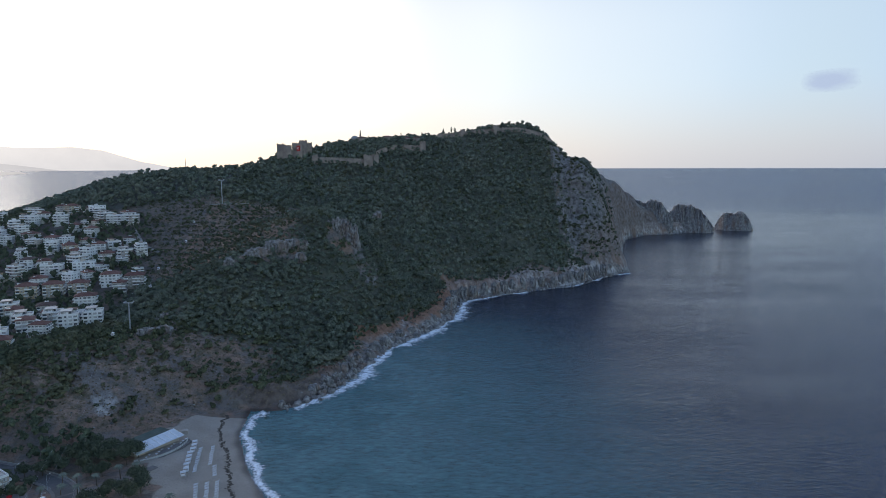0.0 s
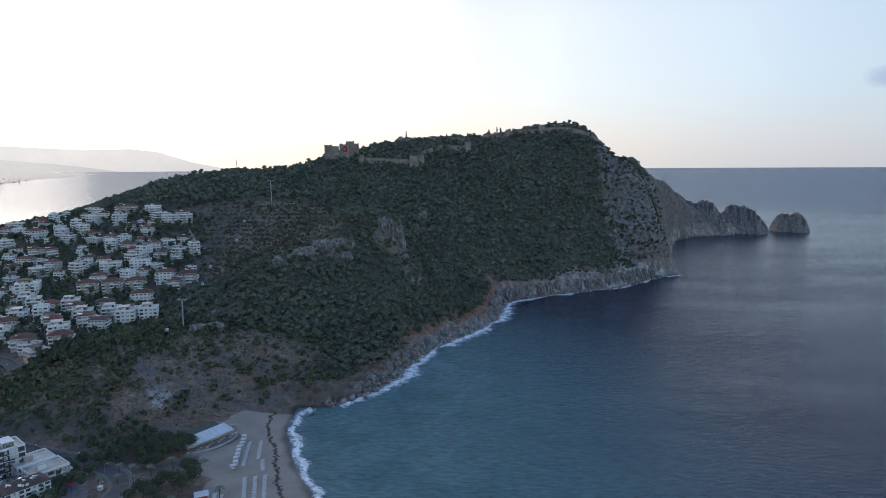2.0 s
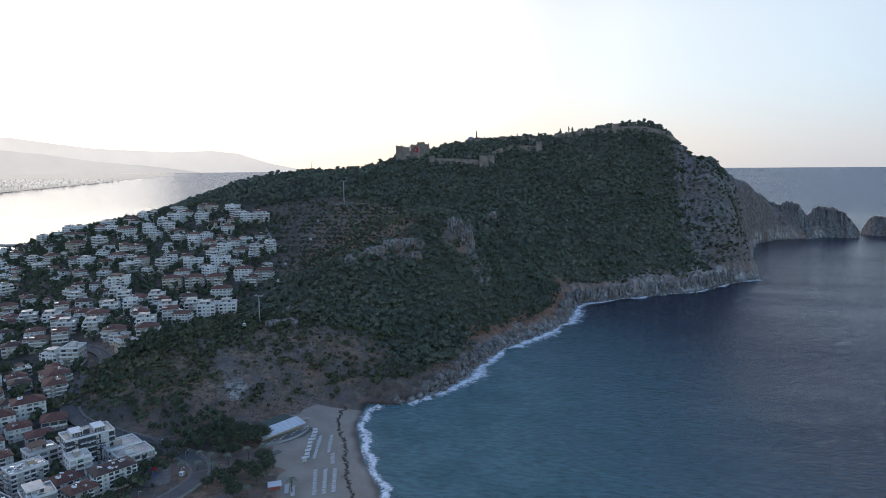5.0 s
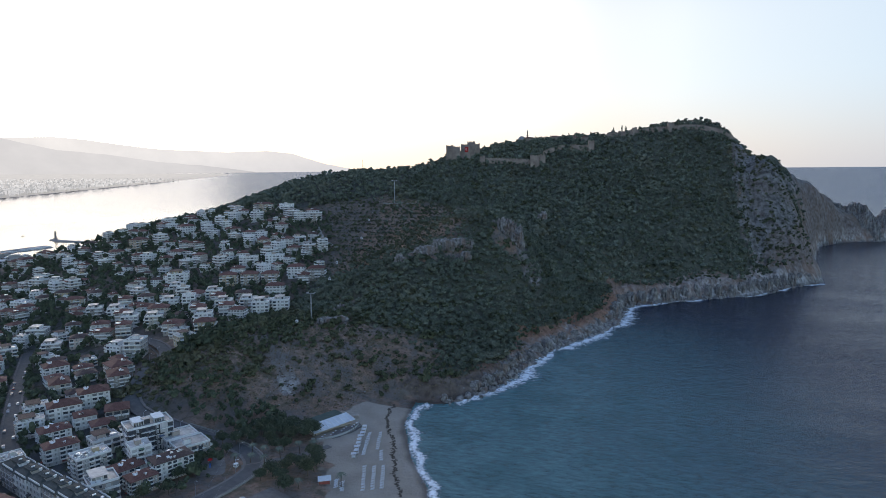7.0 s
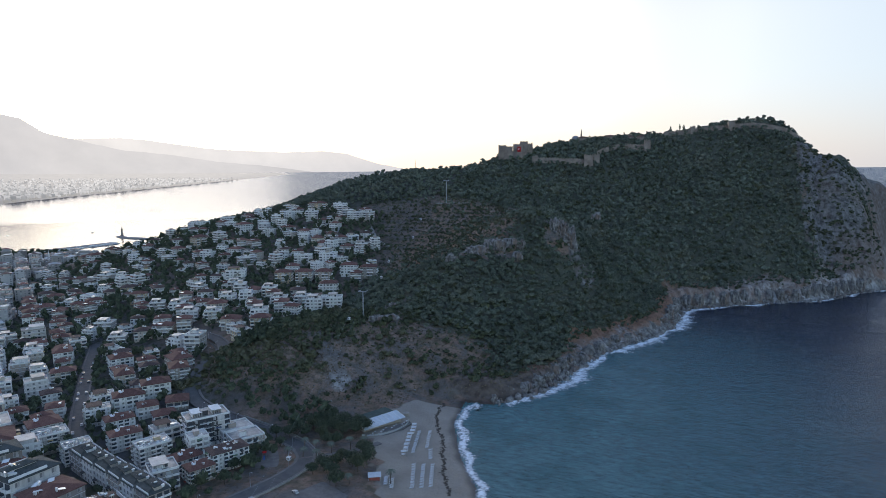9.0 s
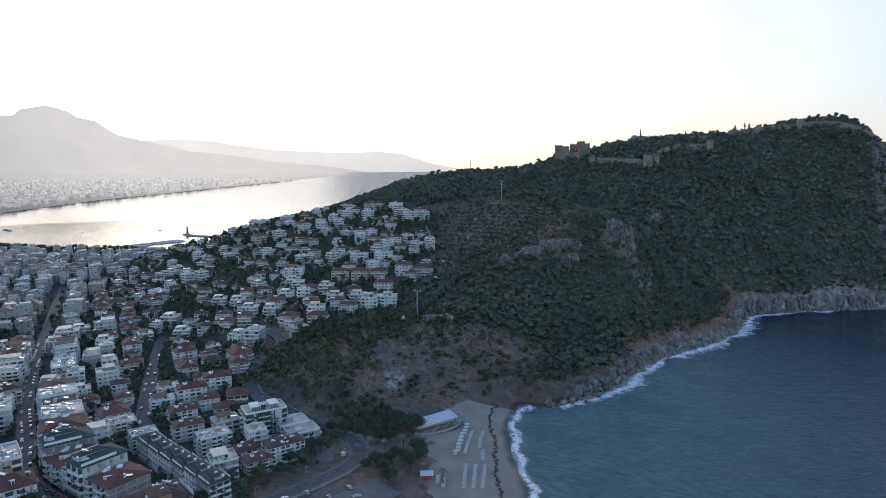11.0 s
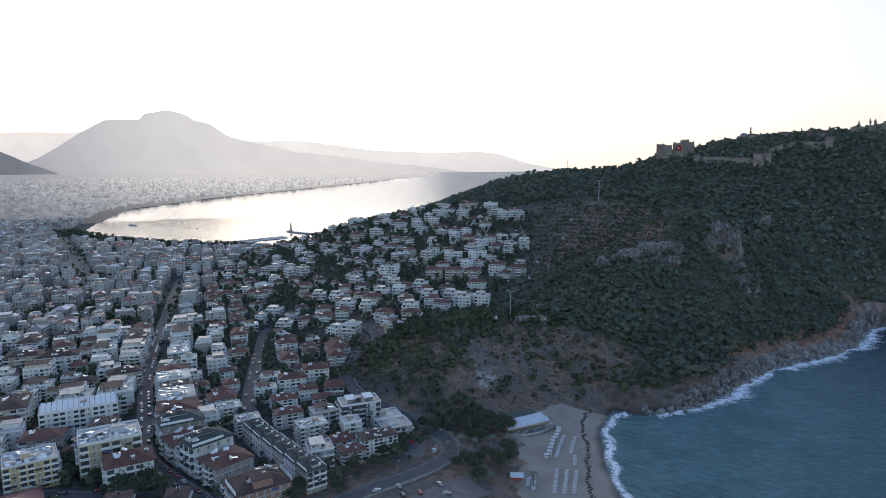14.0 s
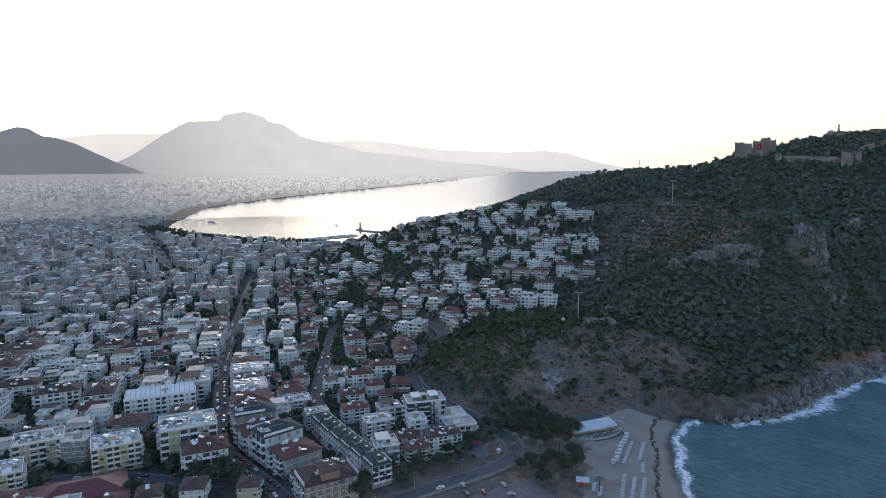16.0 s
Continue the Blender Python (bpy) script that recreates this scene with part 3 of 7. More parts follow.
# ---- mesh tools ----
class Shape:
    """Faces gathered into one mesh; every face has a material slot."""

    def __init__(self):
        self.v, self.f, self.s = [], [], []

    def poly(self, pts, slot=0):
        n = len(self.v)
        self.v += [tuple(p) for p in pts]
        self.f.append(tuple(range(n, n + len(pts))))
        self.s.append(slot)

    def box(self, x0, y0, z0, x1, y1, z1, slot=0, m=None, skip=""):
        n = len(self.v)
        pts = [(x, y, z) for z in (z0, z1) for x, y in ((x0, y0), (x1, y0), (x1, y1), (x0, y1))]
        if m is not None:
            pts = [tuple(m @ Vector(p)) for p in pts]
        self.v += pts
        faces = {"b": (0, 3, 2, 1), "t": (4, 5, 6, 7), "f": (0, 1, 5, 4), "r": (1, 2, 6, 5), "k": (2, 3, 7, 6), "l": (3, 0, 4, 7)}
        for key, q in faces.items():
            if key not in skip:
                self.f.append(tuple(n + i for i in q))
                self.s.append(slot)

    def tube(self, a, b, r0, r1, sides=6, slot=0):
        a, b = Vector(a), Vector(b)
        q = (b - a).to_track_quat("Z", "Y")
        n = len(self.v)
        for c, r in ((a, r0), (b, r1)):
            for k in range(sides):
                t = 2 * math.pi * k / sides
                self.v.append(tuple(c + q @ Vector((r * math.cos(t), r * math.sin(t), 0))))
        for k in range(sides):
            j = (k + 1) % sides
            self.f.append((n + k, n + j, n + sides + j, n + sides + k))
            self.s.append(slot)
        self.f.append(tuple(n + sides + k for k in range(sides)))
        self.s.append(slot)

    def loft(self, rings, slot=0, cap=True):
        """Rings of the same number of points, joined one to the next."""
        n, k = len(self.v), len(rings[0])
        for ring in rings:
            self.v += [tuple(p) for p in ring]
        for i in range(len(rings) - 1):
            for j in range(k):
                jj = (j + 1) % k
                self.f.append((n + i * k + j, n + i * k + jj, n + (i + 1) * k + jj, n + (i + 1) * k + j))
                self.s.append(slot)
        if cap:
            self.f.append(tuple(n + (len(rings) - 1) * k + j for j in range(k)))
            self.s.append(slot)

    def hip(self, x0, y0, x1, y1, z, rise, over=0.6, slot=0, thick=0.25):
        x0, y0, x1, y1 = x0 - over, y0 - over, x1 + over, y1 + over
        self.box(x0, y0, z, x1, y1, z + thick, slot, skip="t")
        z += thick
        w, d = x1 - x0, y1 - y0
        if w >= d:
            a, b = (x0 + d / 2, (y0 + y1) / 2, z + rise), (x1 - d / 2, (y0 + y1) / 2, z + rise)
            p = [(x0, y0, z), (x1, y0, z), (x1, y1, z), (x0, y1, z)]
            for q in ((p[0], p[1], b, a), (p[1], p[2], b), (p[2], p[3], a, b), (p[3], p[0], a)):
                self.poly(q, slot)
        else:
            a, b = ((x0 + x1) / 2, y0 + w / 2, z + rise), ((x0 + x1) / 2, y1 - w / 2, z + rise)
            p = [(x0, y0, z), (x1, y0, z), (x1, y1, z), (x0, y1, z)]
            for q in ((p[0], p[1], a), (p[1], p[2], b, a), (p[2], p[3], b), (p[3], p[0], a, b)):
                self.poly(q, slot)

    def weld(self):
        """Points in one place become one."""
        seen, back = {}, []
        for p in self.v:
            key = tuple(round(c, 4) for c in p)
            back.append(seen.setdefault(key, len(seen)))
        self.v = list(seen)
        self.f = [tuple(back[i] for i in f) for f in self.f]

    def mesh(self, name, *materials):
        me = bpy.data.meshes.new(name)
        me.from_pydata(self.v, [], self.f)
        for m in materials:
            me.materials.append(m)
        if len(materials) > 1:
            me.polygons.foreach_set("material_index", self.s)
        me.update()
        return me


def part(name, shape, material, parent, label="", at=None):
    """One mesh object under a thing or a part; shape is a Shape, or a mesh that several parts share."""
    mats = material if isinstance(material, (tuple, list)) else (material,)
    me = shape.mesh(name, *mats) if isinstance(shape, Shape) else shape
    ob = new(name, me)
    ob.parent = parent
    if at is not None:
        ob.matrix_basis = at
    return tagged(ob, label)


def thing(name, label, category, group="", at=None):
    ob = tagged(new(name), label, category, group)
    ob.empty_display_size = 0.5
    if at is not None:
        ob.matrix_basis = at
    return ob


def single(name, shape, material, label, category, group="", at=None, kind=""):
    mats = material if isinstance(material, (tuple, list)) else (material,)
    me = shape.mesh(name, *mats) if isinstance(shape, Shape) else shape
    ob = tagged(new(name, me), label, category, group, kind)
    if at is not None:
        ob.matrix_basis = at
    return ob


# ---- foliage ----
rng = np.random.default_rng(7)


def leaf_cloud(n, size, leaf, squash=0.75, flat_base=0.35, gaps=0.35):
    """A crown as n three-cornered leaf clumps, uneven, round a few centres: verts (n, 3, 3) of a crown of radius size."""
    k = max(4, n // 14)
    cen = rng.normal(size=(k, 3))
    cen /= np.linalg.norm(cen, axis=1)[:, None]
    cen *= size * rng.uniform(0.3, 0.78, (k, 1))
    cen[:, 2] = np.abs(cen[:, 2]) * squash - size * flat_base * 0.3
    pick = rng.integers(0, k, n)
    dirs = rng.normal(size=(n, 3))
    dirs /= np.linalg.norm(dirs, axis=1)[:, None]
    dirs[:, 2] = np.where(dirs[:, 2] < -0.2, -dirs[:, 2], dirs[:, 2])
    pos = cen[pick] + dirs * size * gaps * rng.uniform(0.75, 1.1, (n, 1))
    nor = dirs + 0.45 * rng.normal(size=(n, 3))
    nor /= np.linalg.norm(nor, axis=1)[:, None]
    u = np.cross(nor, rng.normal(size=(n, 3)))
    u /= np.linalg.norm(u, axis=1)[:, None] + 1e-9
    v = np.cross(nor, u)
    s = leaf * rng.uniform(0.7, 1.4, (n, 1))
    return np.stack([pos + u * s, pos - 0.5 * u * s + 0.85 * v * s, pos - 0.5 * u * s - 0.85 * v * s], 1)


def core(size, squash):
    """The dense inner part of a crown."""
    t = (1 + 5 ** 0.5) / 2
    p = np.array([(-1, t, 0), (1, t, 0), (-1, -t, 0), (1, -t, 0), (0, -1, t), (0, 1, t), (0, -1, -t), (0, 1, -t), (t, 0, -1), (t, 0, 1), (-t, 0, -1), (-t, 0, 1)]) / 1.9
    f = [(0, 11, 5), (0, 5, 1), (0, 1, 7), (0, 7, 10), (0, 10, 11), (1, 5, 9), (5, 11, 4), (11, 10, 2), (10, 7, 6), (7, 1, 8),
         (3, 9, 4), (3, 4, 2), (3, 2, 6), (3, 6, 8), (3, 8, 9), (4, 9, 5), (2, 4, 11), (6, 2, 10), (8, 6, 7), (9, 8, 1)]
    p = p * size * rng.uniform(0.75, 1.15, (12, 1)) * (1, 1, squash)
    return p[np.array(f)]


def tree_proto(radius, tall, n, leaf, squash=0.8, inner=0.62):
    crown = leaf_cloud(n, radius, leaf, squash)
    tris = [crown, core(radius * inner, squash)]
    out = np.concatenate(tris) + (0, 0, tall - radius * squash * 0.8)
    return out


def scatter(name, protos, xyz, scale, material, label, category):
    """Many plants, past counting, as one mesh."""
    chunks = []
    which = rng.integers(0, len(protos), len(xyz))
    turn = rng.uniform(0, 2 * math.pi, len(xyz))
    for k, pr in enumerate(protos):
        sel = np.where(which == k)[0]
        if not len(sel):
            continue
        c, s = np.cos(turn[sel]), np.sin(turn[sel])
        sc = scale[sel]
        p = pr.reshape(-1, 3)
        x = (p[None, :, 0] * c[:, None] - p[None, :, 1] * s[:, None]) * sc[:, None]
        y = (p[None, :, 0] * s[:, None] + p[None, :, 1] * c[:, None]) * sc[:, None]
        z = p[None, :, 2] * sc[:, None] * rng.uniform(0.85, 1.2, (len(sel), 1))
        chunks.append((np.stack([x, y, z], -1) + xyz[sel][:, None]).reshape(-1, 3))
    v = np.concatenate(chunks)
    me = bpy.data.meshes.new(name)
    n = len(v)
    me.vertices.add(n)
    me.vertices.foreach_set("co", v.astype(np.float32).ravel())
    me.loops.add(n)
    me.loops.foreach_set("vertex_index", np.arange(n, dtype=np.int32))
    me.polygons.add(n // 3)
    me.polygons.foreach_set("loop_start", np.arange(0, n, 3, dtype=np.int32))
    me.update(calc_edges=True)
    me.materials.append(material)
    return tagged(new(name, me), label, category, kind="stuff")


def spread(x0, x1, y0, y1, gap, density):
    """Places a little unevenly about gap metres apart, kept by chance where density(x, y) is high."""
    gx, gy = np.meshgrid(np.arange(x0, x1, gap), np.arange(y0, y1, gap))
    x = (gx + rng.uniform(-0.95, 0.95, gx.shape) * gap).ravel()
    y = (gy + rng.uniform(-0.95, 0.95, gy.shape) * gap).ravel()
    d = density(x, y)
    ok = rng.random(len(x)) < d
    return x[ok], y[ok]


def in_town(x, y):
    """The hillside quarter between plain and ridge."""
    right = np.interp(y, [400, 440, 500, 600, 650, 740, 790, 860], [-345, -318, -288, -288, -296, -322, -350, -520])
    left = np.interp(y, [400, 480, 560, 650, 735, 800, 860], [-460, -560, -690, -800, -760, -620, -560])
    return (x < right) & (x > left) & (y > 400) & (y < 850)


def bare_knoll(x, y):
    return step(-238, -222, x + 12 * (fbm(x, y, 30, 3, 31) - 0.5)) * step(520, 480, y) * step(-110, -128, x)


def terraced(x, y):
    return step(-400, -375, x) * step(-125, -160, x + 0.15 * (y - 700)) * step(600, 640, y) * step(880, 830, y)


def woods(x, y):
    cd, rock = inland(x, y), rocky_shore(x, y)
    red_cut = 4 * step(520, 580, y) * step(740, 690, y)
    d = rock * step(9 + 7 * step(660, 840, y) + red_cut, 21 + 3 * step(660, 840, y) + red_cut, cd + 16 * (fbm(x, y, 35, 3, 14) - 0.5)) * step(-320, -300, x)
    d = d * (1 - 0.97 * bare_knoll(x, y)) * (1 - 0.92 * terraced(x, y)) * step(465, 500, y + 0.4 * (x + 170))
    d = d * (1 - step(160, 205, x) * step(930, 960, y) * step(1075, 1045, y - 0.2 * x)) * (1 - step(325, 340, x))
    d = d * (1 - 0.75 * step(-255, -235, x) * step(-205, -220, x) * step(560, 540, y))
    # crags stand bare
    for cx, cy, r in ((-97, 656, 15), (-165, 600, 12), (-140, 614, 12), (-222, 500, 20), (-75, 700, 5)):
        d = d * step(r * 0.75, r * 1.15, np.hypot(x - cx, (y - cy)) + 8 * (fbm(x, y, 14, 2, 33) - 0.5))
    d = d * (1 - 0.2 * step(-235, -215, x) * step(60, 20, x) * step(1010, 1020, y - 0.15 * (x + 230)))
    pines = step(788, 812, y - 0.25 * (x + 500)) * step(-680, -640, x) * step(-290, -310, x)
    return np.clip(np.maximum(d, pines) * (0.55 + 0.9 * fbm(x, y, 60, 3, 21)), 0, 1) * ~in_town(x, y)


land = bpy.data.objects["ground"].data
co = np.empty(len(land.vertices) * 3, np.float32)
land.vertices.foreach_get("co", co)
co = co.reshape(-1, 3).astype(float)
land.attributes.new("forest", "FLOAT", "POINT").data.foreach_set("value", woods(co[:, 0], co[:, 1]).astype(np.float32))

far_trees = [tree_proto(2.7, 4.2 + k * 0.3, 62, 0.66, 0.85 + 0.06 * (k % 3), 0.62) for k in range(8)]
near_trees = [tree_proto(2.2, 3.9 + k * 0.3, 92, 0.46, 0.8) for k in range(7)]
bushes = [tree_proto(1.5, 1.6, 28, 0.5, 0.7, 0.6) for k in range(6)]
x, y = spread(-700, 330, 760, 1420, 4.3, woods)
ok = height(x, y) > 3
x, y = x[ok], y[ok]
seen = (y < 1215) & ((y < 1130) | (x > -420))
x, y = x[seen], y[seen]
crest = step(60, 0, np.abs(x + 60)) * step(1000, 1030, y) + step(-330, -360, x)
scatter("pine_forest", far_trees, np.c_[x, y, height(x, y) - 1.9 + 1.6 * np.clip(crest, 0, 1)], np.clip(rng.lognormal(-0.04, 0.36, len(x)), 0.5, 1.75), PINE, "dense dark green pine forest on the castle hill", "forest")
x, y = spread(-330, 60, 470, 760, 3.2, woods)
scatter("maquis_woods", near_trees, np.c_[x, y, height(x, y) - 1.6], np.clip(rng.lognormal(-0.06, 0.36, len(x)), 0.45, 1.8), PINE, "dense green shrubby woods on the steep spur", "woods")


def scrub(x, y):
    cd, rock = inland(x, y), rocky_shore(x, y)
    knoll = step(-330, -300, x) * step(-125, -140, x) * step(545, 500, y) * step(345, 372, y - 0.25 * (x + 260))
    knoll = knoll * np.where(bare_knoll(x, y) > 0.5, 0.12, 1.15) * step(5, 9, height(x, y))
    slope = 0.55 * terraced(x, y) + 0.3 * rock * step(12, 20, cd) * step(1250, 1100, y) + 0.22 * rock * step(10, 16, cd) * step(150, 190, x) * step(900, 940, y)
    return np.clip(np.maximum(knoll, slope) * (0.35 + 1.2 * fbm(x, y, 22, 3, 41)), 0, 1) * ~in_town(x, y) * (cd > 10)


x, y = spread(-400, 320, 350, 1100, 2.9, scrub)
scatter("scrub", bushes, np.c_[x, y, height(x, y) - 0.3], rng.choice([0.5, 0.7, 0.9, 1.2, 1.7, 2.4], len(x), p=[0.2, 0.2, 0.2, 0.18, 0.14, 0.08]) * rng.uniform(0.8, 1.2, len(x)) * np.where(bare_knoll(x, y) > 0.5, 1.25, 1.2) * np.where(terraced(x, y) > 0.5, 0.66, 1.0), SHRUB, "grey-green maquis bushes on dry slopes", "bushes")


def debris(x, y):
    """Bare dry ground of knoll, shore slope and terraces, strewn with stones and tufts."""
    cd = inland(x, y)
    k = step(-330, -300, x) * step(545, 500, y) * step(345, 372, y - 0.25 * (x + 260)) * (cd > 6) * (height(x, y) > 4)
    return np.clip(0.8 * k + 0.5 * rocky_shore(x, y) * step(4, 8, cd) * step(60, 30, cd) + 0.35 * terraced(x, y), 0, 1) * ~in_town(x, y)


stones = [core(0.55, 0.7) + (0, 0, 0.1) for k in range(6)]
x, y = spread(-335, 120, 350, 880, 3.4, lambda x, y: 0.6 * debris(x, y) * (fbm(x, y, 16, 3, 111) > 0.47))
scatter("loose_stones", stones, np.c_[x, y, height(x, y)], rng.choice([0.4, 0.6, 0.9, 1.4, 2.2], len(x), p=[0.3, 0.3, 0.2, 0.15, 0.05]), ROCK, "loose grey stones on the dry slope", "stones")
DRY = foliage("dry_grass", (0.12, 0.095, 0.062), (0.235, 0.19, 0.125), (0.15, 0.10, 0.065))
tufts = [leaf_cloud(16, 0.6, 0.3, 0.6) + (0, 0, 0.1) for k in range(6)]
x, y = spread(-335, 60, 350, 880, 2.3, lambda x, y: 0.85 * debris(x, y))
scatter("dry_tufts", tufts, np.c_[x, y, height(x, y)], rng.uniform(0.6, 1.6, len(x)), DRY, "tufts of dry brown grass on the slope", "grass")

# ---- roads ----
ASPHALT = plain("asphalt", (0.075, 0.075, 0.078), (0.105, 0.104, 0.105), 0.3, 0.8, bump=0.15)
KERB = plain("kerb_stone", (0.24, 0.23, 0.22), (0.32, 0.31, 0.29), 0.8)
PAINT = plain("road_paint", (0.22, 0.22, 0.21), (0.32, 0.32, 0.31), 0.6)
PAVING = plain("paving", (0.13, 0.12, 0.115), (0.19, 0.175, 0.165), 0.35)


def smooth_line(pts, every=4.0):
    """A rounded line through the points, with a node every so many metres."""
    p = np.array(pts, float)
    for _ in range(2):
        a, b = p[:-1], p[1:]
        p = np.concatenate([p[:1], np.stack([0.75 * a + 0.25 * b, 0.25 * a + 0.75 * b], 1).reshape(-1, p.shape[1]), p[-1:]])
    s = np.r_[0, np.cumsum(np.hypot(*np.diff(p[:, :2], axis=0).T))]
    t = np.arange(0, s[-1], every)
    return np.stack([np.interp(t, s, p[:, k]) for k in range(p.shape[1])], 1)


def ribbon(shape, line, lo, hi, lift, slot=0, skirt=0.5):
    """A strip between the offsets lo and hi to the left of the line, laid over the ground."""
    d = np.gradient(line[:, :2], axis=0)
    d /= np.linalg.norm(d, axis=1)[:, None] + 1e-9
    nrm = np.c_[-d[:, 1], d[:, 0]]
    z = np.convolve(np.pad(np.maximum.reduce([height(*(line[:, :2] + nrm * o).T) for o in (lo, (lo + hi) / 2, hi)]), 3, "edge"), np.ones(7) / 7, "valid") + lift
    a, b = line[:, :2] + nrm * lo, line[:, :2] + nrm * hi
    for i in range(len(line) - 1):
        p = [(*a[i], z[i]), (*a[i + 1], z[i + 1]), (*b[i + 1], z[i + 1]), (*b[i], z[i])]
        shape.poly(p, slot)
        if skirt:
            for s, e in ((p[1], p[0]), (p[3], p[2])):
                shape.poly([s, e, (e[0], e[1], e[2] - skirt), (s[0], s[1], s[2] - skirt)], slot)
    return z


COAST_ROAD = [(-170, 150), (-203, 215), (-195, 241), (-183, 268), (-178, 289), (-182, 305), (-200, 320), (-224, 328), (-250, 330), (-278, 334), (-297, 347), (-306, 363), (-312, 390), (-322, 420), (-347, 442), (-375, 452), (-420, 480)]
MAIN_STREET = [(-205, 178), (-248, 191), (-285, 198), (-318, 204), (-345, 219), (-371, 239), (-407, 262), (-449, 291), (-530, 355), (-629, 437), (-764, 549), (-840, 612)]
SIDE_STREET = [(-250, 250), (-290, 262), (-322, 278), (-360, 315), (-420, 378), (-470, 435)]
CROSS_STREET = [(-282, 182), (-310, 164), (-340, 150), (-369, 114), (-400, 60)]
BOULEVARD = [(-900, 512), (-982, 552), (-1098, 608), (-1293, 699), (-1533, 812), (-1897, 989), (-2200, 1140)]
LANES = {}
for road, pts, half in (("road_coast", COAST_ROAD, 4.2), ("road_main_street", MAIN_STREET, 3.5), ("road_side_street", SIDE_STREET, 3.6), ("road_cross_street", CROSS_STREET, 3.4), ("road_boulevard", BOULEVARD, 8.0)):
    line = smooth_line(pts)
    LANES[road] = (line, half)
    sh = Shape()
    ribbon(sh, line, -half, half, 0.22)
    tagged(new(road, sh.mesh(road, ASPHALT)), "grey asphalt road", "road", kind="structure")
    sh = Shape()
    for s in (-1, 1):
        ribbon(sh, line, s * half if s > 0 else -half - 1.6, half + 1.6 if s > 0 else -half, 0.34)
    tagged(new("pavement", sh.mesh("pavement", PAVING)), "narrow paved footway along the road", "pavement", kind="structure")
    if road == "road_coast":
        sh = Shape()
        ribbon(sh, line, half - 0.45, half - 0.3, 0.245, skirt=0)
        ribbon(sh, line, -half + 0.3, -half + 0.45, 0.245, skirt=0)
        tagged(new("trim_road_lines", sh.mesh("trim_road_lines", PAINT)), "worn white road lines", "road marking", kind="structure")


# car park and forecourt by the beach park, and the play corner inside the bend
for nm, pts, half in (("pavement_forecourt", [(-168, 205), (-164, 235), (-157, 258), (-148, 276)], 11.0), ("pavement_play_corner", [(-214, 306), (-204, 297), (-197, 284)], 7.0), ("pavement_promenade", [(-186, 296), (-172, 308), (-158, 322), (-150, 338)], 2.2)):
    line = smooth_line(pts)
    sh = Shape()
    ribbon(sh, line, -half, half, 0.12)
    tagged(new(nm, sh.mesh(nm, PAVING)), "grey paved yard by the beach park", "pavement", kind="structure")
for pts, half in (([(-205, 806), (-186, 804), (-160, 796), (-138, 778)], 1.3), ([(-190, 782), (-170, 776), (-150, 770)], 1.2), ([(-352, 762), (-335, 735), (-318, 712), (-296, 700)], 2.2), ([(-285, 826), (-262, 836), (-235, 838)], 2.0)):
    line = smooth_line(pts)
    sh = Shape()
    ribbon(sh, line, -half, half, 0.5, skirt=1.5)
    tagged(new("path", sh.mesh("path", KERB)), "pale concrete path across the slope", "path", kind="structure")


def near_road(x, y, margin):
    best = 1e9
    for line, half in LANES.values():
        best = min(best, float(np.hypot(line[:, 0] - x, line[:, 1] - y).min()) - half)
    return best < margin


# ---- buildings ----
def tinted(name, colours, rough=0.85, scale=0.25):
    """Plaster whose tint differs from building to building, with rain streaks and patches."""
    m = Mat(name, rough, 0, 0.3)
    r = m.n.new("ShaderNodeValToRGB")
    r.color_ramp.interpolation = "CONSTANT"
    els = r.color_ramp.elements
    while len(els) < len(colours):
        els.new(0.5)
    for k, (e, c) in enumerate(zip(els, colours)):
        e.position, e.color = k / len(colours), (*c, 1)
    m.l.new(m.random(), r.inputs[0])
    streak = m.noise(scale * 4, 5, 0.6, (1, 1, 0.12))
    col = m.mix(m.ramp(streak, (0.3, 0.45), (0.55, 0.0)), r.outputs[0], (0.3, 0.29, 0.27))
    col = m.mix(0.2, col, m.ramp(m.noise(scale, 4), (0.3, 0.3), (0.7, 0.7)), "OVERLAY")
    m.colour(col)
    m.bump(m.noise(6, 3), 0.1, 0.02)
    return m.m


WHITE = (0.76, 0.76, 0.75)
PLASTER = tinted("plaster", [WHITE, (0.68, 0.62, 0.53), (0.78, 0.78, 0.78), (0.55, 0.55, 0.57), (0.66, 0.58, 0.46), (0.78, 0.78, 0.77), (0.62, 0.52, 0.47), (0.64, 0.66, 0.71), (0.52, 0.42, 0.27), (0.72, 0.70, 0.66), (0.46, 0.44, 0.42), (0.70, 0.66, 0.60)])
WHITE_PLASTER = tinted("white_plaster", [WHITE, (0.80, 0.80, 0.80), (0.50, 0.44, 0.37), (0.68, 0.67, 0.65), (0.38, 0.34, 0.31), (0.78, 0.77, 0.76), (0.42, 0.36, 0.31), (0.60, 0.58, 0.57), (0.30, 0.27, 0.25), (0.74, 0.73, 0.72)])
OCHRE = tinted("ochre_plaster", [(0.42, 0.34, 0.24), (0.36, 0.30, 0.24), (0.46, 0.37, 0.25)])
DARK_CLAD = plain("dark_cladding", (0.045, 0.045, 0.05), (0.08, 0.08, 0.085), 0.5, 0.5)
TRIM_WHITE = plain("painted_concrete", (0.68, 0.68, 0.67), (0.80, 0.80, 0.79), 0.5)


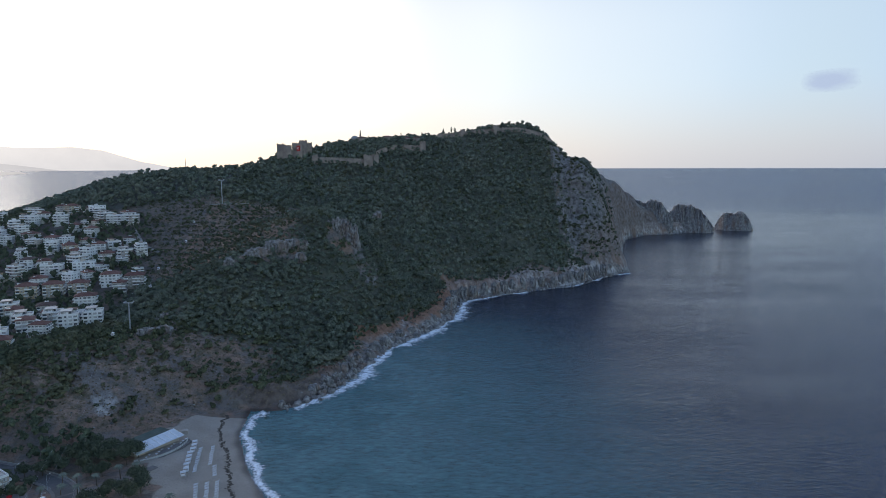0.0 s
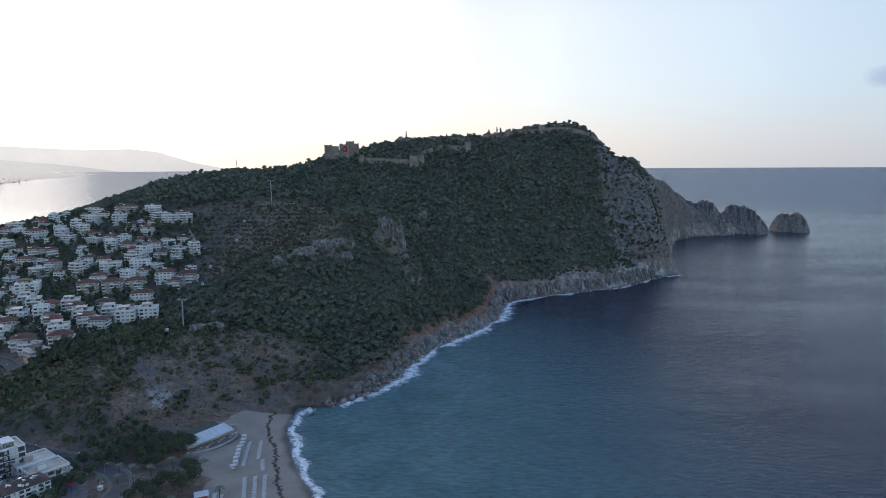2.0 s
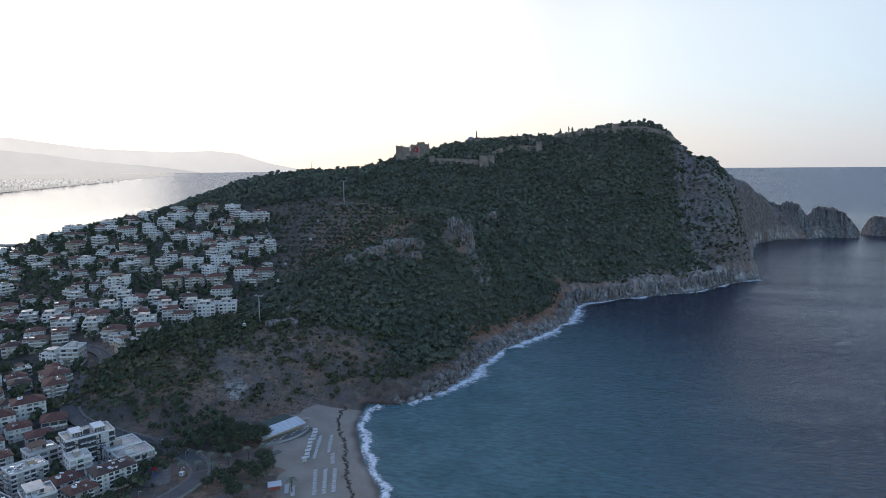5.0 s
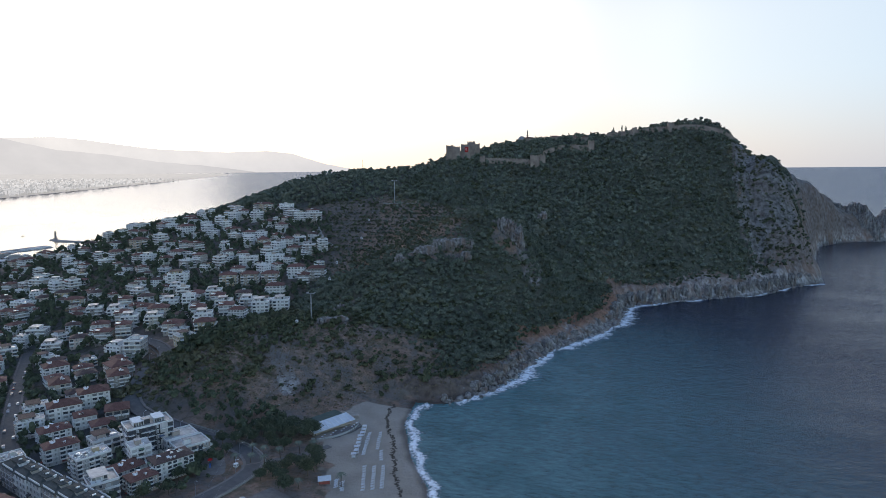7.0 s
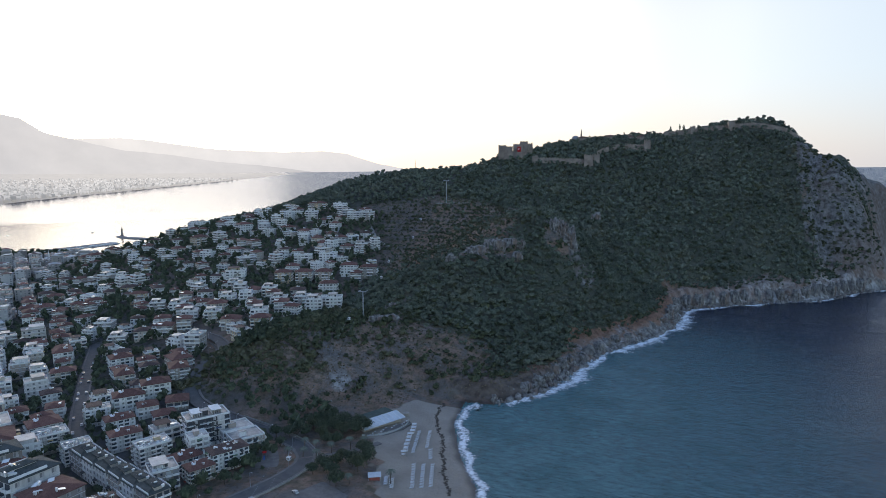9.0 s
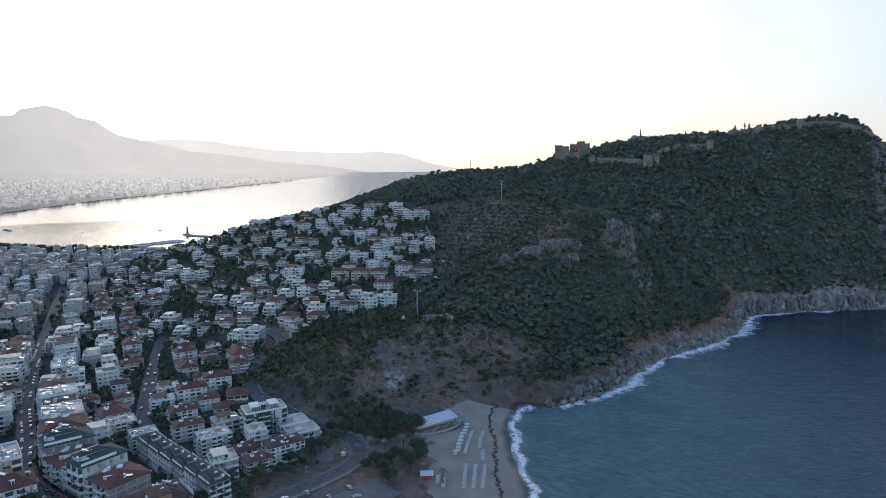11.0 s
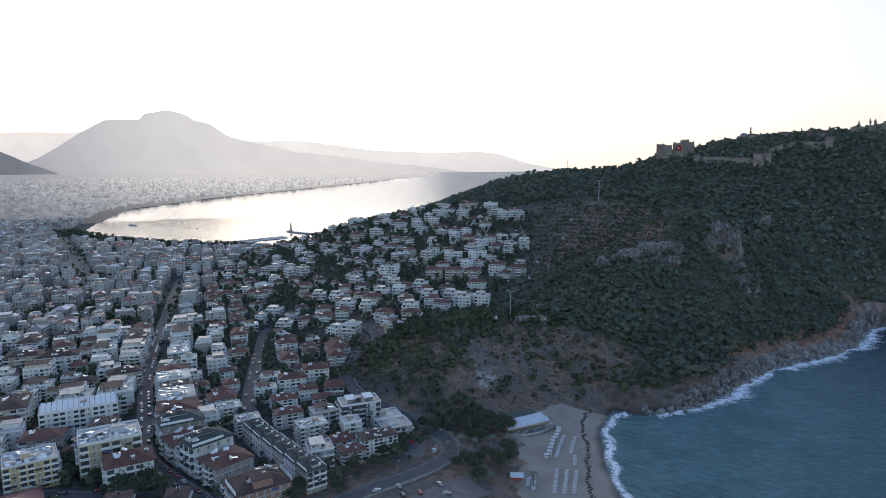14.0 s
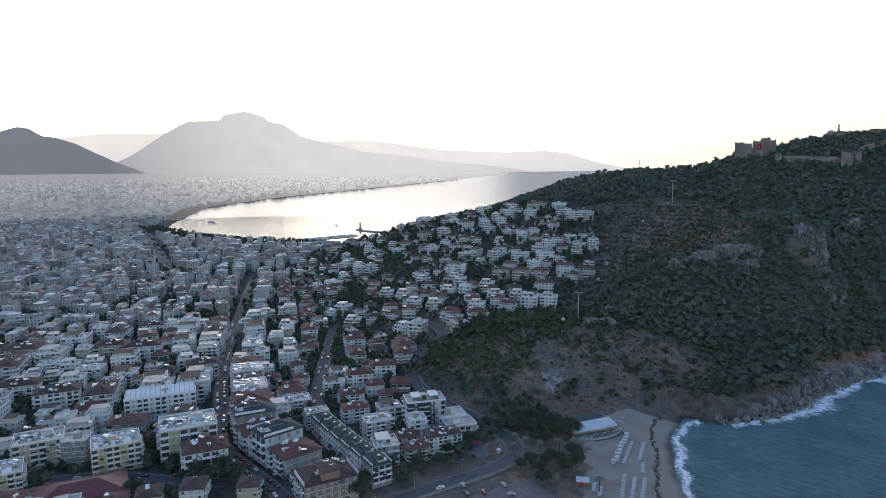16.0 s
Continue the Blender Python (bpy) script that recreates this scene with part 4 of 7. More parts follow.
def tiles(name, c1, c2):
    m = Mat(name, 0.8, 0, 0.25)
    w = m.n.new("ShaderNodeTexWave")
    w.inputs["Scale"].default_value = 1.4
    w.inputs["Distortion"].default_value = 0.6
    m.l.new(m.where, w.inputs["Vector"])
    col = m.mix(m.ramp(m.noise(0.5, 5), (0.35, 0.0), (0.65, 1.0)), c1, c2)
    col = m.mix(0.3, col, m.ramp(m.random(), (0, 0.25), (1, 0.75)), "OVERLAY")
    m.colour(m.mix(0.25, col, w.outputs["Color"], "OVERLAY"))
    m.bump(w.outputs["Fac"], 0.4, 0.05)
    return m.m


RED_TILES = tiles("red_roof_tiles", (0.125, 0.060, 0.050), (0.17, 0.088, 0.073))
BROWN_TILES = tiles("brown_roof_tiles", (0.075, 0.05, 0.045), (0.12, 0.08, 0.07))
GREY_ROOF = tiles("dark_green_roofing", (0.045, 0.055, 0.053), (0.075, 0.082, 0.08))
FLAT_ROOF = plain("flat_roof_screed", (0.20, 0.198, 0.195), (0.44, 0.435, 0.425), 0.22, 0.5, vary=0.5, spec=0.4)
gl = Mat("window_glass", 0.08, 0, 0.6)
gl.colour(gl.mix(gl.ramp(gl.island(), (0.2, 0.0), (0.9, 1.0)), (0.06, 0.066, 0.08), (0.50, 0.49, 0.48)))
GLASS = gl.m
FRAME = plain("window_frame", (0.45, 0.45, 0.45), (0.6, 0.6, 0.6), 1.0, 0.5)
RAIL = plain("balcony_rail", (0.30, 0.31, 0.32), (0.5, 0.5, 0.5), 0.8, 0.5)
pn = Mat("solar_glass", 0.12, 0, 0.7)
# most panes near white: the bright sky's reflection put into their colour
pn.colour(pn.ramp(pn.island(), (0.0, (0.06, 0.07, 0.09)), (0.35, (0.30, 0.31, 0.33)), (0.6, (0.74, 0.75, 0.76)), (1.0, (0.86, 0.86, 0.86))))
SOLAR = pn.m
TANK = plain("tank_enamel", (0.74, 0.74, 0.74), (0.86, 0.86, 0.86), 0.9, 0.3, metal=0.1)


AWNING = tinted("awning_cloth", [(0.30, 0.07, 0.05), (0.55, 0.52, 0.46), (0.10, 0.14, 0.24), (0.50, 0.38, 0.18), (0.12, 0.20, 0.13)])


def window_shape(w=1.3, h=1.4):
    sh = Shape()
    sh.box(-w / 2 - 0.08, -0.10, -0.08, w / 2 + 0.08, 0.03, h + 0.08, 0)
    sh.box(-w / 2, -0.13, 0, -0.03, -0.101, h, 1)
    sh.box(0.03, -0.13, 0, w / 2, -0.101, h, 1)
    sh.box(-w / 2 - 0.15, -0.2, -0.16, w / 2 + 0.15, 0.02, -0.08, 0)
    return sh


def balcony_shape(w, deep=1.3, solid=True):
    sh = Shape()
    sh.box(-w / 2, -deep, -0.16, w / 2, 0.02, 0.0, 0)
    if solid:
        sh.box(-w / 2, -deep, 0, w / 2, -deep + 0.12, 0.95, 0)
        sh.box(-w / 2, -deep + 0.12, 0, -w / 2 + 0.12, 0, 0.95, 0)
        sh.box(w / 2 - 0.12, -deep + 0.12, 0, w / 2, 0, 0.95, 0)
    else:
        for z in (0.15, 0.5, 0.9):
            sh.box(-w / 2, -deep, z, w / 2, -deep + 0.06, z + 0.07, 1)
        for k in range(int(w / 0.8) + 1):
            u = -w / 2 + (w - 0.06) * k / int(w / 0.8)
            sh.box(u, -deep, 0, u + 0.05, -deep + 0.05, 0.95, 1)
    # the glazed door and the shade behind it
    sh.box(-w / 2 + 0.4, -0.06, 0.02, w / 2 - 0.4, 0.03, 2.2, 2)
    return sh


def solar_shape():
    sh = Shape()
    m = Matrix.Rotation(radians(16), 4, "X")
    sh.box(-1.0, -1.25, 0.72, 1.0, 1.25, 0.80, 0, m)
    sh.box(-1.05, -1.3, 0.70, 1.05, 1.3, 0.74, 1, m)
    for sx in (-0.8, 0.8):
        sh.box(sx - 0.04, 0.55, 0, sx + 0.04, 0.63, 1.1, 1)
        sh.box(sx - 0.04, -0.75, 0, sx + 0.04, -0.67, 0.25, 1)
    return sh


def tank_shape():
    sh = Shape()
    sh.tube((-0.75, 0, 1.45), (0.75, 0, 1.45), 0.42, 0.42, 8, 0)
    for sx in (-0.5, 0.5):
        sh.box(sx - 0.05, -0.35, 0, sx + 0.05, 0.35, 1.1, 0)
    return sh


def dish_shape():
    sh = Shape()
    rings = []
    for k, (r, z) in enumerate(((0.05, 0.9), (0.3, 0.96), (0.5, 1.1), (0.55, 1.16))):
        rings.append([(r * math.cos(t), -0.1 - (z - 0.9) * 1.2 + r * math.sin(t) * 0.5, 0.9 + r * math.sin(t) * 0.85) for t in np.linspace(0, 2 * math.pi, 10, endpoint=False)])
    sh.loft(rings, 0, cap=False)
    sh.box(-0.04, -0.04, 0, 0.04, 0.04, 0.9, 0)
    return sh


MESH = {}


def shared(key, make, *mats):
    if key not in MESH:
        MESH[key] = make().mesh(key.split(":")[0], *mats)
    return MESH[key]


def side_pose(side, u, w, d, z):
    """A place on one of the four walls, looking out: u along the wall, z up."""
    if side == 0:
        return pose(u, -d / 2, z)
    if side == 1:
        return pose(w / 2, u, z, 0, 0, 90)
    if side == 2:
        return pose(-u, d / 2, z, 0, 0, 180)
    return pose(-w / 2, -u, z, 0, 0, 270)


def building(name, label, w, d, floors, roof, wall, seed, fine, balconies=(0, 3), storey=3.0, panels=6, solid=True, roof_mat=None, base=None, group="", step_back=False, attic=False):
    """One apartment house with its storeys, windows, balconies and roof. fine: every window and balcony is a part of its own, else each storey's are."""
    r = random.Random(seed)
    root = thing(name, label, "building", group)
    H = floors * storey
    sh = Shape()
    levels = [(0.0, -5.0, 0), (0.0, 0.25, 2), (0.05, 0.3, 2), (0.05, 2.5, 0)]
    for k in range(1, floors + 1):
        z = k * storey
        levels += [(0.0, z - 0.32 if k > 1 else 2.55, 0), (0.0, z - 0.3, 1), (0.1, z - 0.29, 1), (0.1, z - 0.06, 1), (0.0, z - 0.05, 0)]
    levels[-1] = (0.0, H, 0)
    for (o, z0, slot), (p, z1, _) in zip(levels, levels[1:]):
        a = [(-w / 2 - o, -d / 2 - o), (w / 2 + o, -d / 2 - o), (w / 2 + o, d / 2 + o), (-w / 2 - o, d / 2 + o)]
        b = [(-w / 2 - p, -d / 2 - p), (w / 2 + p, -d / 2 - p), (w / 2 + p, d / 2 + p), (-w / 2 - p, d / 2 + p)]
        for q in range(4):
            t = (q + 1) % 4
            sh.poly([(*a[q], z0), (*a[t], z0), (*b[t], z1), (*b[q], z1)], slot)
    sh.poly([(-w / 2, -d / 2, H), (w / 2, -d / 2, H), (w / 2, d / 2, H), (-w / 2, d / 2, H)], 0)
    sh.weld()
    part("wall", sh, (wall, TRIM_WHITE, base or wall), root)
    win = shared("window", window_shape, FRAME, GLASS)
    for k in range(floors):
        z = k * storey + 0.95
        if fine or k % 2 == 0:
            row, brow = Shape(), Shape()
        for side in range(4):
            length = w if side % 2 == 0 else d
            bays = max(2, int(length / 3.4))
            for b in range(bays):
                u = -length / 2 + length * (b + 0.5) / bays
                has_balcony = side in balconies and k > 0 and (bays < 4 or b % 3 != 1)
                m = side_pose(side, u, w, d, z)
                fine_here = fine and side != 2
                if has_balcony:
                    bw = round(length / bays * 0.92, 1)
                    if fine_here:
                        part("balcony", shared(f"balcony:{bw}{solid}", lambda: balcony_shape(bw, solid=solid), TRIM_WHITE, RAIL, GLASS), None, root, at=side_pose(side, u, w, d, k * storey + 0.02))
                    else:
                        t = balcony_shape(bw, solid=True)
                        mm = side_pose(side, u, w, d, k * storey + 0.02)
                        n = len(brow.v)
                        brow.v += [tuple(mm @ Vector(p)) for p in t.v]
                        brow.f += [tuple(n + i for i in q) for q in t.f]
                        brow.s += t.s
                elif fine_here:
                    part("window", win, None, root, at=m)
                else:
                    row.box(-0.7, -0.09, 0, 0.7, 0.02, 1.4, 0, m)
                    row.box(-0.6, -0.12, 0.08, 0.6, -0.091, 1.32, 1, m)
        if not fine and k % 2 == 0 and k < floors - 1:
            continue
        n = len(row.v)
        row.v += brow.v
        row.f += [tuple(n + i for i in q) for q in brow.f]
        row.s += [(2, 3, 1)[q] for q in brow.s]
        if row.v:
            tagged(part("storey", row, (FRAME, GLASS, TRIM_WHITE, RAIL), root), kind="stuff")
    # fitted things on the fronts: cooling units, awnings, boards over the shops
    extra = Shape()
    for side in (0, 2, 3):
        length = w if side % 2 == 0 else d
        for k in range(int(length * floors / 9)):
            u, z = r.uniform(-length / 2 + 1, length / 2 - 1), r.randrange(floors) * storey
            m = side_pose(side, u, w, d, z)
            what = r.random()
            if what < 0.5:
                extra.box(-0.45, -0.5, 1.9, 0.45, -0.12, 2.5, 0, m)
            elif what < 0.75:
                extra.box(-1.5, -1.9, 2.2, 1.5, -0.05, 2.3, 1 if r.random() < 0.5 else 2, m @ Matrix.Rotation(radians(6), 4, "X"))
            else:
                extra.box(-1.1, -1.36, 0.2, 1.1, -1.3, 1.0, 2, m)
    if extra.v and (fine or floors > 4):
        tagged(part("wall_equipment", extra, (FRAME, AWNING, DARK_CLAD), root), kind="stuff")
    if roof == "flat":
        sh = Shape()
        sh.box(-w / 2 + 0.2, -d / 2 + 0.2, H, w / 2 - 0.2, d / 2 - 0.2, H + 0.06, 0, skip="b")
        for x0, y0, x1, y1 in ((-w / 2 - 0.1, -d / 2 - 0.1, w / 2 + 0.1, -d / 2 + 0.15), (-w / 2 - 0.1, d / 2 - 0.15, w / 2 + 0.1, d / 2 + 0.1), (-w / 2 - 0.1, -d / 2 + 0.15, -w / 2 + 0.15, d / 2 - 0.15), (w / 2 - 0.15, -d / 2 + 0.15, w / 2 + 0.1, d / 2 - 0.15)):
            sh.box(x0, y0, H - 0.04, x1, y1, H + 0.85, 1)
        part("roof", sh, (FLAT_ROOF, TRIM_WHITE), root, "flat screed roof with a parapet")
        sh = Shape()
        sx, sy = r.uniform(-w / 6, w / 6), r.uniform(-d / 8, d / 8)
        sh.box(sx - 2, sy - 1.6, H + 0.05, sx + 2, sy + 1.6, H + 2.7, 0)
        sh.box(sx - 2.2, sy - 1.8, H + 2.7, sx + 2.2, sy + 1.8, H + 2.9, 1)
        part("stair_house", sh, (wall, FLAT_ROOF), root)
        if step_back:
            sh = Shape()
            a, b, c, e = -w / 2 + 2.2, -d / 2 + 3.2, w / 6, d / 2 - 1.0
            sh.box(a, b, H + 0.05, c, e, H + 2.8, 0)
            for k in range(4):
                u = a + (c - a) * (k + 0.5) / 4
                sh.box(u - 0.8, b - 0.05, H + 0.5, u + 0.8, b + 0.02, H + 2.2, 2)
            part("penthouse", sh, (wall, FLAT_ROOF, GLASS), root)
            sh = Shape()
            sh.box(a - 0.8, b - 1.6, H + 2.8, c + 0.5, e + 0.4, H + 3.0)
            part("penthouse_roof", sh, FLAT_ROOF if seed % 2 else BROWN_TILES, root)
        top = lambda u, v: H + 0.06
    else:
        rise = (min(w, d) / 2 + 0.7) * 0.42
        sh = Shape()
        sh.hip(-w / 2, -d / 2, w / 2, d / 2, H, rise, 0.7)
        part("roof", sh, roof_mat or RED_TILES, root)
        if attic:
            sh = Shape()
            sh.box(-w / 6, -d / 2 + 0.6, H + 0.2, w / 6, d / 6, H + rise * 0.95, 0)
            sh.hip(-w / 6, -d / 2 + 0.6, w / 6, d / 6, H + rise * 0.95, 0.7, 0.3, 1)
            part("attic", sh, (wall, roof_mat or RED_TILES), root)
            for u in (-w / 2 - 0.1, w / 2 - 0.15):
                sh = Shape()
                sh.box(u, -d / 2 - 0.4, H - 0.3, u + 0.25, d / 4, H + rise * 0.55, 0)
                part("party_wall", sh, TRIM_WHITE, root)
        hw, hd = w / 2 + 0.7, d / 2 + 0.7
        top = lambda u, v: H + 0.25 + rise * max(0.0, min(1.0, min(hw - abs(u), hd - abs(v)) / min(hw, hd)))
    sol, tank, dish = shared("solar_panel", solar_shape, SOLAR, TANK), shared("water_tank", tank_shape, TANK), shared("dish", dish_shape, TANK)
    if panels:
        # collectors in uneven rows, all turned much the same way, with their tanks and boxes
        heat = Shape()
        main = r.choice((80, 100, 170, 10))
        share = min(0.92, panels * (11.0 if roof == "flat" else 6.0) / (w * d))
        for row in range(int((d - 2) / 3.1)):
            for col in range(int((w - 2) / 2.7)):
                if r.random() > share:
                    continue
                u, v = -w / 2 + 2.2 + col * 2.7 + r.uniform(-0.5, 0.5), -d / 2 + 2.2 + row * 3.1 + r.uniform(-0.6, 0.6)
                if u > w / 2 - 1.4 or v > d / 2 - 1.4:
                    continue
                m = pose(u, v, top(u, v) - 0.05, 0, 0, main + r.choice((0, 0, 0, 90)) + r.uniform(-14, 14))
                long = r.choice((1.0, 1.3, 1.75))
                heat.box(-1.0, -long, 0.6, 1.0, long, 0.68, 0, m @ Matrix.Rotation(radians(r.uniform(4, 26)), 4, "X"))
                heat.box(-0.85, -long + 0.1, 0.0, -0.75, long - 0.1, 0.62, 1, m)
                heat.box(0.75, -long + 0.1, 0.0, 0.85, long - 0.1, 0.62, 1, m)
                if r.random() < 0.45:
                    heat.tube(m @ Vector((-0.8, long + 0.3, 1.15)), m @ Vector((0.8, long + 0.3, 1.15)), 0.36, 0.36, 6, 1)
                    heat.box(-0.5, long + 0.1, 0.0, 0.5, long + 0.5, 0.9, 1, m)
                if r.random() < 0.15:
                    heat.box(1.2, -0.4, 0.0, 2.0, 0.4, r.uniform(0.8, 1.9), 1, m)
        if heat.v:
            tagged(part("roof_heating", heat, (SOLAR, TANK), root), kind="stuff")
        panels = 3 if fine and panels > 4 else 0
    for k in range(panels):
        u, v = r.uniform(-w / 2 + 1.6, w / 2 - 1.6), r.uniform(-d / 2 + 1.6, d / 2 - 1.6)
        turn = r.choice((70, 100, 190, 10)) + r.uniform(-25, 25)
        part("solar_panel", sol, None, root, at=pose(u, v, top(u, v) - 0.05, 0, 0, turn))
        if k % 2 == 0:
            q = Matrix.Rotation(radians(turn), 4, "Z") @ Vector((0, 1.3, 0))
            part("water_tank", tank, None, root, at=pose(u + q.x, v + q.y, top(u + q.x, v + q.y) - 0.05, 0, 0, turn))
    for k in range(max(0, panels // 4)):
        u, v = r.uniform(-w / 2 + 1, w / 2 - 1), r.uniform(-d / 2 + 1, d / 2 - 1)
        part("satellite_dish", dish, None, root, at=pose(u, v, top(u, v) - 0.05, 0, 0, 150))
    return root


PLACED = []


def free(x, y, gap):
    return all((x - a) ** 2 + (y - b) ** 2 > ((gap + c) / 2) ** 2 for a, b, c in PLACED)


def put(proto, x, y, turn, size, s=1.0, lift=0.0):
    """A copy of a building standing at (x, y), its footing sunk into the slope."""
    hw = size * 0.3
    z = min(ground_at(x + dx, y + dy) for dx in (-hw, 0, hw) for dy in (-hw, 0, hw))
    ob = copy_thing(proto, pose(x, y, z + lift, 0, 0, turn))
    if s != 1.0:
        ob.scale = (s * random.Random(x).uniform(0.92, 1.12), s * random.Random(y).uniform(0.92, 1.1), s)
    PLACED.append((x, y, size * s))
    return ob

# ---- the town: kinds of houses, built once far under the plain's edge and then copied ----
def kinds(fine):
    """The kinds of apartment houses, with every window a part (fine) or storey by storey."""
    k = {}
    a = "apartment_building"
    k["flat"] = building(a, "pale plastered apartment block with a cluttered flat roof", 22, 17, 5, "flat", PLASTER, 1, fine, panels=26, group="apartment blocks")
    k["tall"] = building(a, "tall pale apartment block with balconies and a flat roof", 20, 17, 5, "flat", PLASTER, 2, fine, (0, 3), panels=20, step_back=True, group="apartment blocks")
    k["red"] = building(a, "white apartment house under a red tiled roof", 20, 15, 4, "hip", WHITE_PLASTER, 3, fine, panels=9, group="apartment blocks")
    k["brown"] = building(a, "long apartment house under a dark brown roof", 26, 16, 5, "hip", PLASTER, 4, fine, (0, 3), panels=14, roof_mat=BROWN_TILES, group="apartment blocks")
    k["green"] = building("town_house", "white terraced town house with a dark roof", 10.6, 15, 4, "hip", WHITE_PLASTER, 5, fine, (0,), panels=2, roof_mat=GREY_ROOF, attic=True, group="town houses")
    k["villa"] = building("villa", "small white villa under a red tiled roof", 13, 11, 2, "hip", WHITE_PLASTER, 6, fine, (0,), panels=2, group="villas")
    return k


FINE, PLAINER = kinds(True), kinds(False)
PLAINER["flat2"] = building("apartment_building", "weathered pale apartment block with roof heaters", 18, 16, 5, "flat", PLASTER, 11, False, (0, 2, 3), panels=24, step_back=True, group="apartment blocks")
PLAINER["red3"] = building("hillside_house", "white house of three storeys under red tiles", 14, 12, 3, "hip", WHITE_PLASTER, 12, False, (0, 3), panels=4, group="hillside houses")
PLAINER["hill_flat"] = building("hillside_house", "white stepped hillside house with flat terraces", 14, 12.5, 4, "flat", WHITE_PLASTER, 13, False, (0, 3), panels=8, step_back=True, group="hillside houses")
PLAINER["hill_red"] = building("hillside_house", "white hillside house with balconies and red tiles", 12, 12, 4, "hip", WHITE_PLASTER, 14, False, (0,), panels=3, group="hillside houses")
PLAINER["ochre"] = building("hillside_house", "ochre hillside house with arched balconies and red tiles", 17, 12, 4, "hip", OCHRE, 15, False, (0, 1), panels=2, group="hillside houses")
PLAINER["long_white"] = building("hillside_house", "long white hillside terrace with flat roof", 20, 12, 4, "flat", WHITE_PLASTER, 16, False, (0,), panels=9, group="hillside houses")
PLAINER["pair"] = building("hillside_house", "white house of four storeys, balconies all round, red tiles", 17, 13, 4, "hip", WHITE_PLASTER, 17, False, (0, 1, 2, 3), panels=3, group="hillside houses")
PLAINER["narrow"] = building("hillside_house", "narrow white house of five storeys with a flat roof", 11, 12, 5, "flat", WHITE_PLASTER, 19, False, (0, 3), panels=5, group="hillside houses")
PLAINER["grey_block"] = building("hillside_house", "grey plastered hillside block with flat roof", 13, 12, 3, "flat", PLASTER, 20, False, (0,), panels=7, step_back=True, group="hillside houses")
PLAINER["brown_low"] = building("hillside_house", "pale house under a brown tiled roof", 14, 12, 3, "hip", PLASTER, 18, False, (0,), panels=4, roof_mat=BROWN_TILES, group="hillside houses")


def facing(x, y):
    return math.degrees(math.atan2(-x, y))


# single buildings by the bend of the coast road and along the main street
hotel = building("hotel", "six-storey hotel with dark cladding and glass balconies", 24, 15, 6, "flat", DARK_CLAD, 21, True, (0, 3), panels=0, solid=False, base=WHITE_PLASTER)
sh = Shape()
for u in (-8, 3):
    for k in range(5):
        sh = Shape()
        sh.box(u + k * 1.3, -4, 18.2, u + k * 1.3 + 0.25, 5, 20.4, 0)
        part("pergola_wall", sh, TRIM_WHITE, hotel)
    sh = Shape()
    sh.box(u - 0.2, -4.2, 20.4, u + 5.6, 5.2, 20.6, 0)
    part("pergola_roof", sh, TRIM_WHITE, hotel, "white roof of a rooftop pergola")
sh = Shape()
sh.box(12.05, -7.6, -2, 12.4, 7.6, 18.7, 0)
sh.box(5, -7.95, -2, 9, -7.56, 18.4, 0)
part("stair_tower", sh, WHITE_PLASTER, hotel, "white stair tower wall")
put(hotel, -250, 304, 52, 24)

CORNER = building("corner_house", "corner apartment house with a brick-coloured front and brown roof", 27, 21, 4, "hip", tinted("brick_pink", [(0.36, 0.21, 0.16), (0.38, 0.23, 0.18)]), 22, True, (3,), panels=5, roof_mat=BROWN_TILES, attic=True, base=WHITE_PLASTER)
put(CORNER, -233, 205, 66, 26)
SOLAR_HALL = building("apartment_building", "broad white block with long rows of solar panels", 42, 17, 6, "flat", WHITE_PLASTER, 23, True, (0,), panels=0)
for row in range(2):
    for k in range(14):
        part("solar_panel", shared("long_panel", lambda: (lambda s: (s.box(-1.2, -3.2, 0.9, 1.2, 3.2, 1.0, 0, Matrix.Rotation(radians(16), 4, "X")), s.box(-1.0, 2.6, 0.0, 1.0, 2.8, 1.9, 1), s)[-1])(Shape()), SOLAR, TANK), None, SOLAR_HALL, at=pose(-19 + k * 2.9, -4 + row * 8.2, 18.1))
put(SOLAR_HALL, -392, 209, 60, 42)
put(FINE["flat"], -331, 191, 62, 24, 1.25)
put(FINE["red"], -305, 185, 62, 22, 1.15)
YELLOW = building("apartment_building", "yellow plastered apartment block with white balconies", 24, 19, 5, "flat", tinted("yellow_plaster", [(0.64, 0.49, 0.26), (0.66, 0.51, 0.28)]), 26, True, (0, 1), panels=24)
put(YELLOW, -347, 158, 66, 24)
MARKET = thing("market_hall", "low hall under a broad dark red metal roof", "hall", at=pose(-322, 128, ground_at(-322, 128), 0, 0, 66))
sh = Shape()
sh.box(-20, -12, -2, 20, 12, 6, 0, skip="b")
part("wall", sh, PLASTER, MARKET)
sh = Shape()
sh.hip(-20, -12, 20, 12, 6, 4.0, 1.2)
part("roof", sh, plain("dark_red_sheet_metal", (0.12, 0.035, 0.04), (0.16, 0.05, 0.055), 0.3, 0.5), MARKET)
PLACED.append((-322, 128, 34))
put(FINE["flat"], -384, 134, 66, 22, 1.05)
put(YELLOW, -362, 106, 68, 22, 0.9)
put(FINE["brown"], -464, 176, 62, 26)
